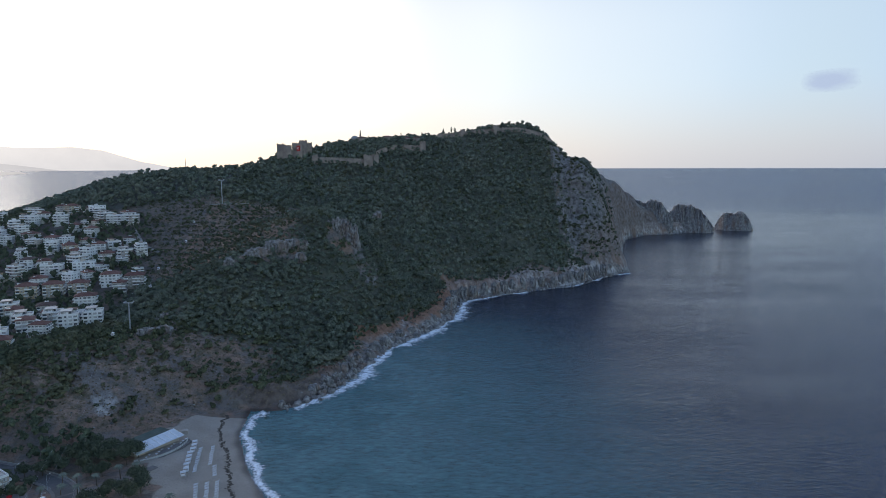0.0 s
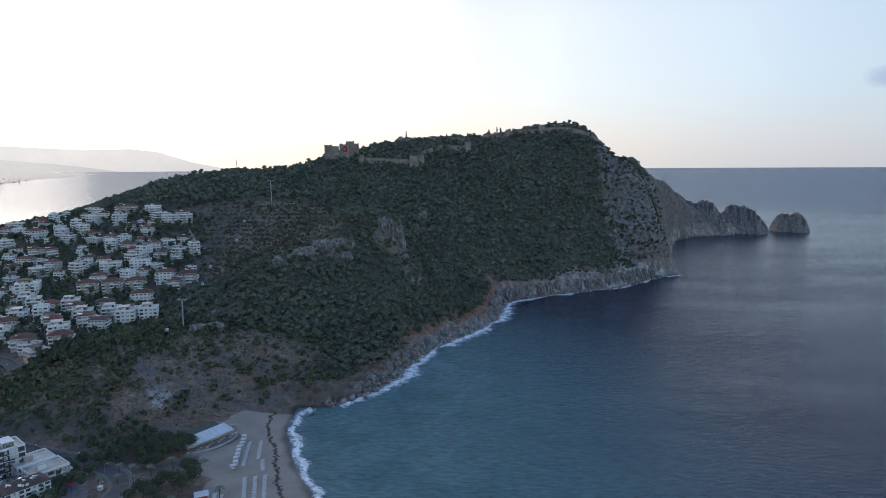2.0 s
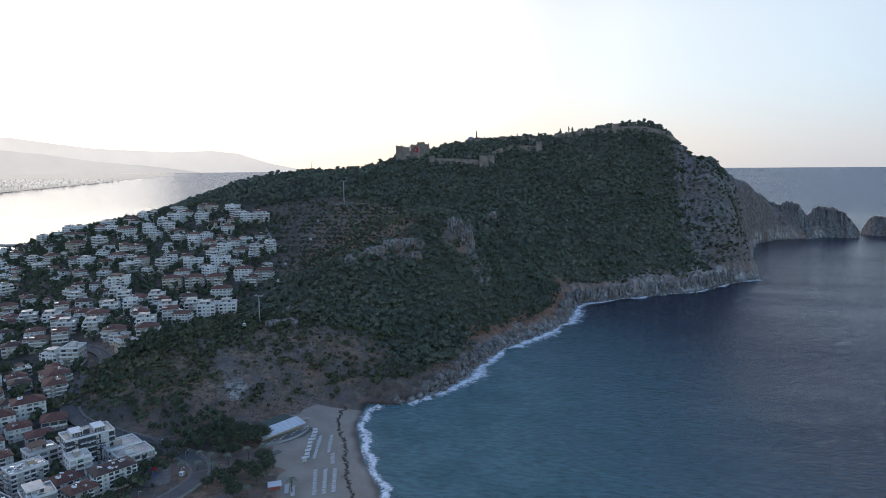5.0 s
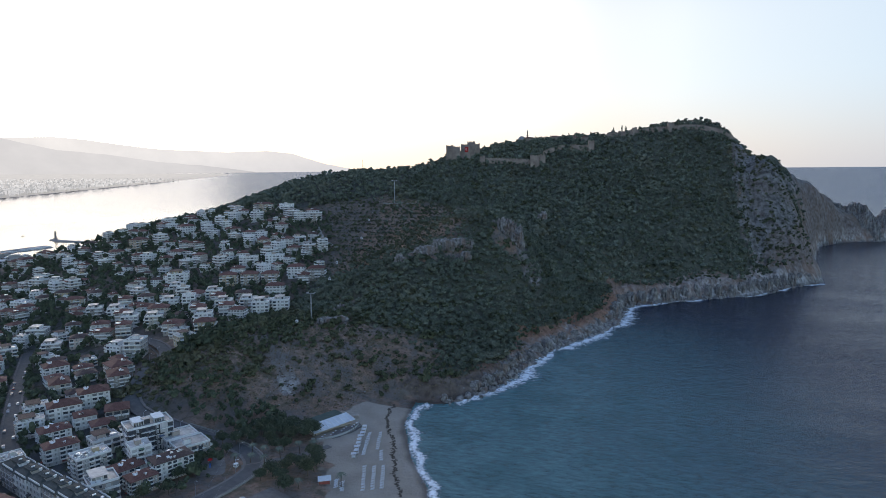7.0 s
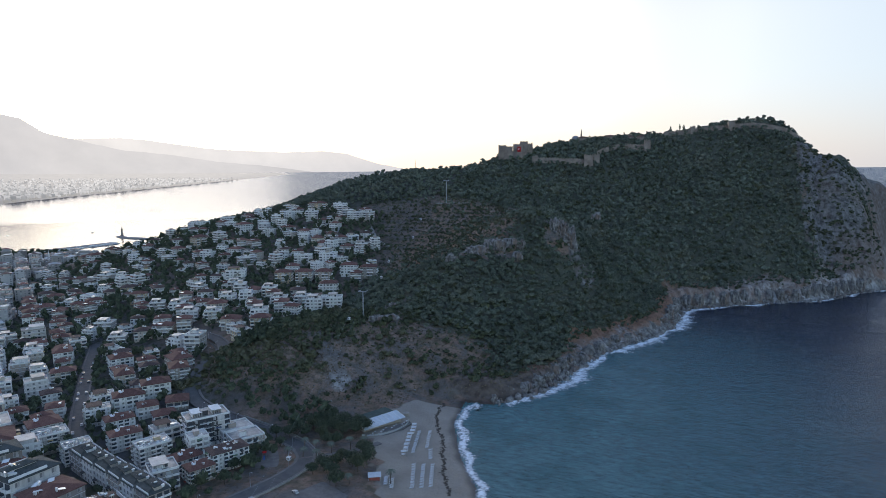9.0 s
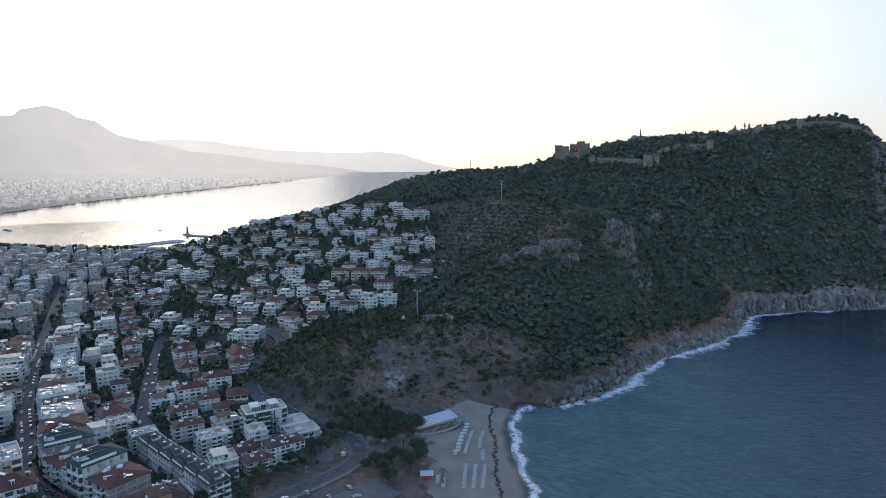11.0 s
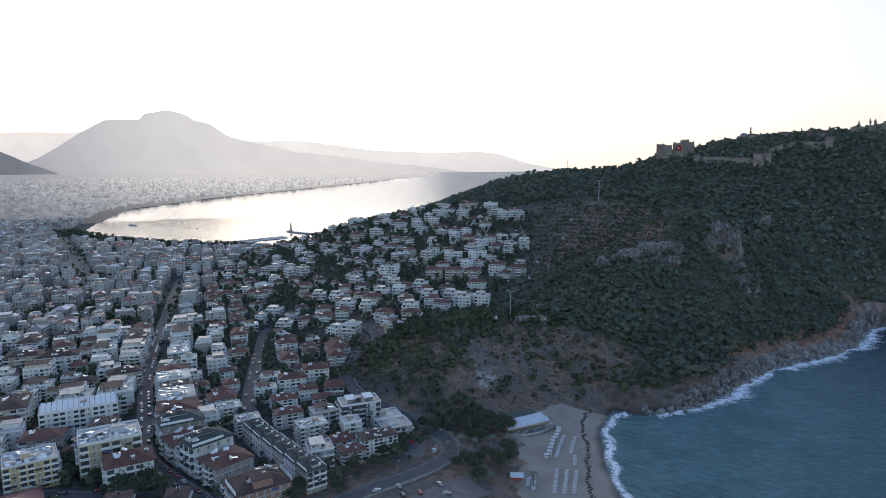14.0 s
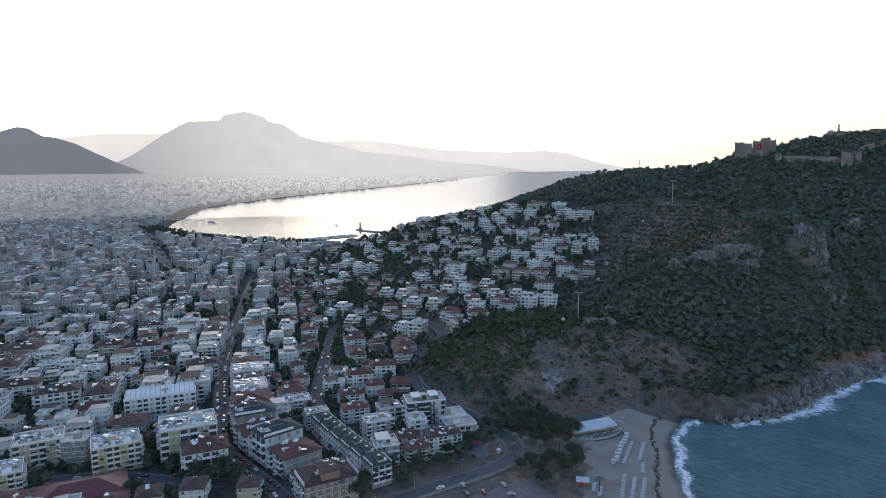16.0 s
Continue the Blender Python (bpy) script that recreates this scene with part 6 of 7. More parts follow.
def sunbed():
    root = thing("sunbed", "white plastic sunbed on the sand", "sunbed", "sunbeds on the beach")
    sh = Shape()
    for x in (-0.34, 0.28):
        sh.box(x, -0.95, 0.26, x + 0.06, 0.95, 0.33)
    sh.box(-0.34, -0.95, 0.26, 0.34, -0.89, 0.33)
    sh.box(-0.34, 0.89, 0.26, 0.34, 0.95, 0.33)
    for x in (-0.34, 0.28):
        for y in (-0.8, 0.74):
            sh.box(x, y, -0.05, x + 0.06, y + 0.06, 0.27)
    part("frame", sh, PLASTIC, root)
    sh = Shape()
    sh.box(-0.36, -0.95, 0.34, 0.36, 0.25, 0.42)
    part("mattress", sh, CANVAS, root)
    sh = Shape()
    sh.box(-0.36, 0.0, 0.0, 0.36, 0.85, 0.09, 0, pose(0, 0.26, 0.36, 35))
    part("backrest", sh, CANVAS, root)
    return root


bed = sunbed()
ROWS_OF_BEDS = [((-129.5, 330), (-137, 362), 12), ((-124.5, 340), (-131, 365), 9), ((-117.5, 327), (-122, 340), 5), ((-124, 318), (-114.5, 290), 10), ((-119, 320), (-110.5, 293), 10), ((-114.5, 322), (-106.5, 296), 10), ((-128, 296), (-124, 286), 5), ((-131.5, 297), (-128, 288), 5)]
for (ax, ay), (bx2, by2), n in ROWS_OF_BEDS:
    for k in range(n):
        u = (k + 0.5) / n
        for side in (-0.55, 0.55):
            x, y = ax + (bx2 - ax) * u + pick.uniform(-0.2, 0.2), ay + (by2 - ay) * u + side + pick.uniform(-0.15, 0.15)
            copy_thing(bed, pose(x, y, ground_at(x, y) + 0.02, 0, 0, -76 + pick.uniform(-7, 7)))
for o in (*bed.children_recursive, bed):
    bpy.data.objects.remove(o)


def cabana():
    root = thing("beach_cabana", "white canvas beach cabana with curtains", "cabana", "cabanas on the beach")
    post = Shape()
    post.box(-0.06, -0.06, -0.2, 0.06, 0.06, 2.2)
    me = post.mesh("post", PLASTIC)
    for x in (-1.2, 1.2):
        for y in (-1.2, 1.2):
            part("post", me, None, root, at=pose(x, y, 0))
    sh = Shape()
    sh.hip(-1.2, -1.2, 1.2, 1.2, 2.2, 0.6, 0.15, 0, 0.12)
    part("canopy", sh, CANVAS, root)
    sh = Shape()
    sh.box(-1.1, -0.9, 0.25, 1.1, 0.9, 0.55)
    part("mattress", sh, PLASTIC, root)
    sh = Shape()
    sh.box(-1.18, 1.14, 0.3, 1.18, 1.19, 2.2)
    part("curtain", sh, CANVAS, root)
    return root


cab = cabana()
for k in range(9):
    u = k / 8
    x, y = -133.5 - 8.5 * u + pick.uniform(-0.8, 0.8), 326 + 40 * u
    copy_thing(cab, pose(x, y, ground_at(x, y), 0, 0, -70 + pick.uniform(-6, 6)))
for o in (*cab.children_recursive, cab):
    bpy.data.objects.remove(o)

# the beach restaurant under the knoll
PALE_AWNING = plain("pale_awning", (0.42, 0.47, 0.53), (0.55, 0.6, 0.66), 0.5, 0.6)
GREEN_FELT = plain("green_roof_felt", (0.05, 0.075, 0.065), (0.075, 0.10, 0.09), 0.5)
rest = thing("beach_restaurant", "beach restaurant with pale awning roof and terrace", "restaurant", at=pose(-164, 360, 2.4, 0, 0, 60))
rest.scale = (1.3, 1.3, 1.25)
sh = Shape()
sh.box(-11, -3.5, -1, 11, 5, 3.2, 0, skip="b")
part("wall", sh, WHITE_PLASTER, rest)
sh = Shape()
sh.poly([(-12, -6, 3.0), (12, -6, 3.0), (12, 1.5, 4.6), (-12, 1.5, 4.6)])
sh.poly([(-12, 1.5, 4.48), (12, 1.5, 4.48), (12, -6, 2.88), (-12, -6, 2.88)])
for x in (-12, 12):
    sh.poly([(x, -6, 2.88), (x, -6, 3.0), (x, 1.5, 4.6), (x, 1.5, 4.48)])
sh.poly([(-12, -6, 2.88), (12, -6, 2.88), (12, -6, 3.0), (-12, -6, 3.0)])
part("awning", sh, PALE_AWNING, rest, "pale blue awning roof with white ribs")
rib = Shape()
rib.box(-0.09, 0, 0, 0.09, 7.6, 0.14)
me = rib.mesh("rib", TRIM_WHITE)
for k in range(9):
    part("rib", me, None, rest, at=pose(-12 + 3 * k, -6, 3.02, 12.1))
sh = Shape()
sh.box(-12.5, 1.8, 3.25, 12, 10.5, 3.6, 0)
part("roof", sh, GREEN_FELT, rest, "flat green felt roof")
sh = Shape()
pts = [(-14, -6.5), (-12, -11), (-4, -12.5), (6, -12), (13, -9.5), (14, -6.5)]
sh.loft([[(x, y, -1.0) for x, y in pts], [(x, y, 0.6) for x, y in pts]])
part("terrace", sh, PAVING, rest)
for k in range(18):
    u = k / 17
    x = -13.2 + 26.4 * u
    y = -6.5 - 5.4 * math.sin(math.pi * u) ** 0.6
    rail = Shape()
    rail.box(-0.75, -0.04, 0.6, 0.75, 0.04, 1.6)
    part("railing_panel", rail, RAIL, rest, at=pose(x, y, 0, 0, 0, math.degrees(math.atan2(-math.cos(math.pi * u) * 0.7, 1))))
for k in range(12):
    x, y = -11 + 2.1 * k, -8.6 + 0.9 * (k % 3)
    t = Shape()
    t.tube((x, y, 0.6), (x, y, 1.3), 0.05, 0.05, 5)
    t.tube((x, y, 1.3), (x, y, 1.36), 0.5, 0.5, 8)
    part("table", t, PLASTIC, rest)

kiosk = thing("beach_kiosk", "beach kiosk under a pale canvas roof", "kiosk", at=pose(-136, 292, 3.6, 0, 0, 25))
sh = Shape()
sh.box(-2.6, -2.2, -0.5, 2.6, 2.2, 2.1, 0, skip="b")
part("wall", sh, plain("kiosk_red", (0.3, 0.09, 0.07), (0.36, 0.12, 0.1), 0.8), kiosk, "red and white kiosk walls")
sh = Shape()
sh.box(-3.4, -3, 2.5, 3.4, 3, 2.65, 0)
for x in (-3.2, 3.1):
    for y in (-2.8, 2.7):
        sh.box(x, y, -0.5, x + 0.1, y + 0.1, 2.5, 0)
part("canopy", sh, CANVAS, kiosk)
hut = single("beach_hut", (lambda s: (s.box(-1.6, -1.4, -0.5, 1.6, 1.4, 2.3, 0, skip="b"), s.hip(-1.6, -1.4, 1.6, 1.4, 2.3, 0.5, 0.2, 0, 0.1), s)[-1])(Shape()), WHITE_PLASTER, "small white hut at the beach's end", "hut", at=pose(-153, 380, 2.4, 0, 0, 20))

# park: palms and broad trees between road and sand
def palm(seed, tall):
    r = random.Random(seed)
    root = thing("palm_tree", "tall palm tree with drooping fronds", "palm", "palms by the beach")
    sh = Shape()
    rings = []
    for k in range(8):
        u = k / 7
        rad = 0.3 * (1 - 0.35 * u) * (1.25 if k == 0 else 1)
        rings.append([(0.5 * u * u + rad * math.cos(t), rad * math.sin(t), -0.4 + u * (tall + 0.4)) for t in np.linspace(0, 2 * math.pi, 7, endpoint=False)])
    sh.loft(rings)
    part("trunk", sh, BARK, root)
    for k in range(20):
        fr = Shape()
        up, ln = r.uniform(0.1, 1.0), r.uniform(2.3, 3.2)
        pts = [(ln * u, 0, up * 1.6 * u - (1.5 + up) * u * u) for u in np.linspace(0, 1, 7)]
        for (ax, _, az), (bx3, _, bz) in zip(pts, pts[1:]):
            wa, wb = 0.42 * (1 - ax / ln * 0.75), 0.42 * (1 - bx3 / ln * 0.75)
            fr.poly([(ax, 0, az), (bx3, 0, bz), (bx3 + 0.25, wb, bz - 0.2), (ax + 0.25, wa, az - 0.2)])
            fr.poly([(ax, 0, az), (ax + 0.25, -wa, az - 0.2), (bx3 + 0.25, -wb, bz - 0.2), (bx3, 0, bz)])
        part("frond", fr, PINE, root, at=pose(0.5, 0, tall, 0, 0, k * 137.5))
    return root


for k, (x, y) in enumerate([(-184, 302), (-191, 297), (-178, 306), (-171, 311), (-163, 319), (-145, 281), (-174, 299), (-187, 309), (-158, 325), (-126, 290)]):
    p = palm(k, 5.5 + (k * 7 % 5) * 0.7)
    p.matrix_basis = pose(x, y, ground_at(x, y), 0, 0, k * 50)


def tree(name, label, radius, tall, n, leaf, seed, material, at, squash=0.85):
    global rng
    keep, rng = rng, np.random.default_rng(seed)
    root = thing(name, label, "tree", "trees by road and beach", at)
    sh = Shape()
    sh.tube((0, 0, -0.5), (0.1, 0, tall * 0.55), 0.22, 0.13, 7)
    for k in range(5):
        a = k * 1.26 + seed
        sh.tube((0.1, 0, tall * (0.35 + 0.05 * k)), (radius * 0.5 * math.cos(a), radius * 0.5 * math.sin(a), tall * 0.72), 0.1, 0.04, 5)
    part("trunk", sh, BARK, root)
    tris = np.concatenate([leaf_cloud(n, radius, leaf, squash), core(radius * 0.5, squash)]) + (0, 0, tall - radius * squash * 0.75)
    me = bpy.data.meshes.new("crown")
    me.from_pydata(tris.reshape(-1, 3), [], np.arange(len(tris) * 3).reshape(-1, 3))
    me.materials.append(material)
    part("crown", me, None, root)
    rng = keep
    return root


spots = [(-222, 318, 3.4), (-214, 322, 3.6), (-206, 324, 3.8), (-198, 328, 4.2), (-210, 336, 3.4), (-186, 328, 3.8), (-180, 322, 3.4), (-166, 346, 4), (-194, 356, 3.6), (-205, 345, 3.4), (-160, 297, 3.6), (-155, 318, 3.2), (-168, 284, 3), (-174, 322, 4), (-168, 336, 5), (-176, 335, 4.5), (-183, 338, 5), (-190, 336, 4), (-182, 346, 5), (-191, 346, 4.5), (-199, 340, 4), (-172, 347, 4.5), (-205, 333, 3.6), (-198, 350, 4), (-164, 289, 4), (-147, 295, 4.5), (-146, 304, 4.8), (-152, 299, 4), (-157, 285, 3.6), (-150, 276, 4.2),
         (-161, 305, 3.2), (-150, 312, 4.4), (-207, 328, 3.2), (-214, 313, 3), (-205, 312, 2.6), (-212, 296, 3.2), (-218, 289, 3), (-204, 283, 2.8), (-211, 277, 3.2), (-206, 262, 3.5), (-214, 254, 4), (-212, 243, 3.6), (-207, 233, 3), (-222, 220, 5), (-216, 212, 4.5),
         (-292, 186, 5.5), (-285, 178, 5.5), (-279, 186, 5), (-297, 176, 5), (-288, 168, 5), (-303, 171, 3), (-310, 176, 3.4), (-318, 175, 4), (-333, 172, 3.6), (-340, 178, 3)]
for k, (x, y, r0) in enumerate(spots):
    r1 = r0 * (1.15 + 0.25 * ((k * 37) % 10) / 10)
    tree("tree", "broad dark green tree by the road", r1, r1 * 1.6, 1000, 0.42, 100 + k, SHRUB if k % 5 == 0 else GARDEN, pose(x, y, ground_at(x, y)))

# ---- castle on the crest, cable car, crags ----
STONE = plain("old_wall_stone", (0.23, 0.185, 0.157), (0.35, 0.29, 0.245), 0.12, 0.95, bump=0.6, distance=0.3)


def rampart(pts, tall, thick=2.0):
    """A crenellated wall that follows the ground; its merlons are about a metre wide."""
    sh = Shape()
    line = smooth_line(pts, 2.4)
    z = np.array([ground_at(*p) for p in line])
    for i in range(len(line) - 1):
        a, b = line[i], line[i + 1]
        d = Vector((b[0] - a[0], b[1] - a[1]))
        m = Matrix.Translation((a[0], a[1], 0)) @ Matrix.Rotation(math.atan2(d.y, d.x), 4, "Z")
        top = (z[i] + z[i + 1]) / 2 + tall
        sh.box(-0.05, -thick / 2, z[i] - 5, d.length + 0.05, thick / 2, top, 0, m, "b")
        sh.box(0.2, -thick / 2, top, 1.5, -thick / 2 + 0.6, top + 1.3, 0, m, "b")
    return sh


def tower(x, y, w, tall, z=None):
    sh = Shape()
    z = ground_at(x, y) if z is None else z
    m = pose(x, y, z, 0, 0, 8)
    sh.box(-w / 2, -w / 2, -8, w / 2, w / 2, tall, 0, m, "b")
    # broken wall tops: worn merlons of uneven height, some gone
    n = max(3, int(w / 1.5))
    r = random.Random(int(x * 7 + y))
    for k in range(n):
        u = -w / 2 + w * k / n
        for v in (-w / 2, w / 2 - 0.8):
            h = r.choice((0.0, 0.5, 0.9, 1.3, 2.0))
            if h:
                sh.box(u, v, tall, u + w / n * r.uniform(0.6, 1.0), v + 0.8, tall + h, 0, m, "b")
            h = r.choice((0.0, 0.5, 0.9, 1.6))
            if h:
                sh.box(v, u, tall, v + 0.8, u + w / n * r.uniform(0.6, 1.0), tall + h, 0, m, "b")
    return sh


castle = thing("castle_rampart", "long ruined castle wall of brown stone", "castle wall")
for pts, tall in (([(-184, 1012), (-150, 1024), (-104, 1030)], 7), ([(-100, 1038), (-92, 1062), (-60, 1082)], 6), ([(-52, 1080), (-34, 1076), (-18, 1078)], 8), ([(6, 1132), (49, 1126), (104, 1112), (140, 1108), (182, 1106), (204, 1112)], 6)):
    part("wall", rampart(pts, tall), STONE, castle)
for x, y, w, tall in ((-104, 1030, 14, 13), (-92, 1034, 8, 12), (-19, 1077, 9, 14), (104, 1111, 9, 11), (49, 1126, 7, 10), (-184, 1012, 8, 10)):
    part("tower", tower(x, y, w, tall), STONE, castle)
fort = thing("citadel", "ruined stone citadel with square towers", "castle")
zf = 182
part("keep", tower(-238, 1020, 11, 14, zf), STONE, fort)
part("wall", tower(-228, 1019, 13, 12.5, zf), STONE, fort)
part("tower", tower(-209, 1018, 8, 15, zf - 2), STONE, fort)
part("tower", tower(-217, 1030, 10, 16, zf), STONE, fort)
part("tower", tower(-206, 1034, 12, 20, zf), STONE, fort)
part("tower", tower(-198, 1040, 9, 17, zf), STONE, fort)
sh = Shape()
sh.box(-240, 1017, 168, -200, 1020, 186, 0)
part("curtain_wall", sh, STONE, fort)
FLAG = plain("red_cloth", (0.42, 0.02, 0.02), (0.5, 0.03, 0.03), 0.3)
sh = Shape()
sh.box(-2.6, -0.06, -4, 2.6, 0.06, 4, 0)
flag = thing("flag_banner", "large red banner with white emblem on the tower", "flag", at=pose(-209.5, 1013.6, 190.5, 0, 0, 8))
part("cloth", sh, FLAG, flag)
sh = Shape()
for k in range(14):
    a0, a1 = radians(40 + k * 20), radians(60 + k * 20)
    sh.poly([(1.5 * math.cos(a0), -0.1, 1.5 * math.sin(a0)), (1.5 * math.cos(a1), -0.1, 1.5 * math.sin(a1)), (0.45 + 1.15 * math.cos(a1), -0.1, 1.15 * math.sin(a1)), (0.45 + 1.15 * math.cos(a0), -0.1, 1.15 * math.sin(a0))])
part("emblem", sh, TRIM_WHITE, flag, "white crescent emblem")


def mosque(x, y, z):
    root = thing("mosque", "small stone mosque with dome and minaret", "mosque", at=pose(x, y, z))
    sh = Shape()
    sh.box(-7, -7, -6, 7, 7, 7, 0, skip="b")
    part("wall", sh, STONE, root)
    sh = Shape()
    rings = [[(7 * math.cos(a) * math.cos(t), 7 * math.cos(a) * math.sin(t), 7 + 6 * math.sin(a)) for t in np.linspace(0, 2 * math.pi, 16, endpoint=False)] for a in np.linspace(0, 1.5, 7)]
    sh.loft(rings)
    part("dome", sh, plain("lead_roof", (0.2, 0.21, 0.22), (0.28, 0.29, 0.3), 0.3, 0.5), root)
    sh = Shape()
    prof = [(1.5, -6), (1.4, 13), (2.0, 13.6), (2.0, 14.4), (1.1, 14.5), (1.0, 19), (1.3, 19.2), (0.05, 24)]
    sh.loft([[(10 + r * math.cos(t), r * math.sin(t), z1) for t in np.linspace(0, 2 * math.pi, 9, endpoint=False)] for r, z1 in prof])
    part("minaret", sh, STONE, root)
    return root


mosque(-143, 1184, 204)

CYPRESS = [(-174, 1175, 11), (-163, 1178, 9), (-152, 1180, 10), (-118, 1180, 10), (-108, 1182, 8), (-92, 1184, 9), (-60, 1186, 12), (-22, 1178, 9), (16, 1160, 9), (30, 1154, 10), (36, 1152, 8), (-200, 1120, 7)]
for k, (x, y, tall) in enumerate(CYPRESS):
    keep, rng = rng, np.random.default_rng(300 + k)
    root = thing("cypress", "slim dark cypress on the crest", "tree", "cypresses on the crest", pose(x, y, ground_at(x, y) + 4))
    n = 160
    h = rng.random(n)
    rad = (0.25 + 1.1 * np.sin(np.clip(h, 0.02, 1) ** 0.7 * math.pi)) * rng.uniform(0.6, 1.1, n)
    t = rng.uniform(0, 2 * math.pi, n)
    c = np.c_[rad * np.cos(t), rad * np.sin(t), h * tall]
    tri = c[:, None] + rng.normal(size=(n, 3, 3)) * (0.45, 0.45, 0.8)
    me = bpy.data.meshes.new("crown")
    me.from_pydata(tri.reshape(-1, 3), [], np.arange(n * 3).reshape(-1, 3))
    me.materials.append(PINE)
    part("crown", me, None, root)
    sh = Shape()
    sh.tube((0, 0, -6), (0, 0, tall * 0.8), 0.3, 0.1, 6)
    part("trunk", sh, BARK, root)
    rng = keep
for k, (x, y, w) in enumerate([(-196, 1140, 15), (-178, 1138, 12), (-125, 1130, 14), (-80, 1130, 12), (-48, 1120, 13), (-30, 1118, 9)]):
    sh = Shape()
    sh.box(-w / 2, -4, -6, w / 2, 4, 6, 0, skip="b")
    house = thing("stone_house", "old stone house in the castle under red tiles", "house", "castle houses", pose(x, y, ground_at(x, y), 0, 0, 8 * k))
    part("wall", sh, STONE, house)
    sh = Shape()
    sh.hip(-w / 2, -4, w / 2, 4, 6, 2, 0.4)
    part("roof", sh, RED_TILES, house)
sh = Shape()
for k in range(4):
    a = k * math.pi / 2
    sh.tube((1.2 * math.cos(a), 1.2 * math.sin(a), -4), (0.15 * math.cos(a), 0.15 * math.sin(a), 24), 0.16, 0.1, 5)
for z in range(0, 22, 3):
    w = 1.2 - z * 0.045
    sh.box(-w, -0.08, z, w, 0.08, z + 0.16)
    sh.box(-0.08, -w, z, 0.08, w, z + 0.16)
single("radio_mast", sh, RAIL, "slender grey radio mast on the ridge", "mast", at=pose(-381, 1006, 152))

# cable car
STEEL = plain("galvanised_steel", (0.32, 0.34, 0.36), (0.42, 0.44, 0.46), 0.6, 0.45, metal=0.6)


def pylon(x, y, z, tall):
    root = thing("cable_car_pylon", "tall grey steel cable car pylon with cross-arm", "pylon", "cable car pylons", pose(x, y, z, 0, 0, -2))
    sh = Shape()
    sh.tube((0, 0, -4), (0, 0, tall), 0.62, 0.42, 10)
    part("mast", sh, STEEL, root)
    sh = Shape()
    sh.box(-3.4, -0.35, tall, 3.4, 0.35, tall + 0.6)
    part("cross_arm", sh, STEEL, root)
    for s in (-3.1, 3.1):
        sh = Shape()
        sh.box(s - 0.25, -2.4, tall + 0.6, s + 0.25, 2.4, tall + 0.95)
        for k in range(6):
            yk = -2.1 + k * 0.84
            sh.tube((s - 0.15, yk, tall + 1.0), (s + 0.15, yk, tall + 1.0), 0.3, 0.3, 8)
        part("sheave_train", sh, STEEL, root)
    sh = Shape()
    for k in range(int(tall / 0.9)):
        sh.box(-0.25, -0.85, k * 0.9, 0.25, -0.8, k * 0.9 + 0.06)
    sh.box(-0.3, -0.88, 0, -0.24, -0.78, tall)
    sh.box(0.24, -0.88, 0, 0.3, -0.78, tall)
    part("ladder", sh, STEEL, root)
    return Vector((x, y, z + tall + 1.2))


p1 = pylon(-238, 497, ground_at(-238, 497), 22.5)
p2 = pylon(-271, 832, ground_at(-271, 832), 30)
ends = [Vector((-170, 235, 14)), p1, p2, Vector((-268, 1030, 178))]
GONDOLA = []
for s in (-3.1, 3.1):
    for a, b in zip(ends, ends[1:]):
        sh = Shape()
        n = 24
        pts = []
        for k in range(n + 1):
            u = k / n
            p = a.lerp(b, u) + Vector((s, 0, -4 * (a - b).length / 45 * u * (1 - u)))
            pts.append(p)
        sh.loft([[p + Vector((0.022 * math.cos(t), 0, 0.022 * math.sin(t))) for t in (0, 2.1, 4.2)] for p in pts])
        single("cable", sh, STEEL, "thin steel cable of the cable car", "cable", "cables of the cable car")
        GONDOLA.append(pts)


def gondola(p):
    root = thing("gondola", "small white cable car cabin with dark windows", "gondola", "cable car cabins", pose(*p))
    sh = Shape()
    prof = [(0.7, -4.0), (1.0, -3.7), (1.05, -2.6), (0.95, -2.1), (0.5, -1.9)]
    sh.loft([[(r * x, r * y, z) for x, y in ((-1, -0.8), (-0.8, -1), (0.8, -1), (1, -0.8), (1, 0.8), (0.8, 1), (-0.8, 1), (-1, 0.8))] for r, z in prof])
    part("cabin", sh, PLASTIC, root)
    sh = Shape()
    sh.box(-0.75, -1.1, -3.2, 0.75, 1.1, -2.35)
    sh.box(-1.1, -0.75, -3.2, 1.1, 0.75, -2.35)
    part("window", sh, GLASS, root)
    sh = Shape()
    sh.box(-0.06, -0.06, -2.0, 0.06, 0.06, 0.1)
    part("hanger", sh, STEEL, root)


for line_no, k in ((3, 4), (1, 6), (1, 15), (4, 11), (0, 20), (4, 3)):
    gondola(GONDOLA[line_no][k])


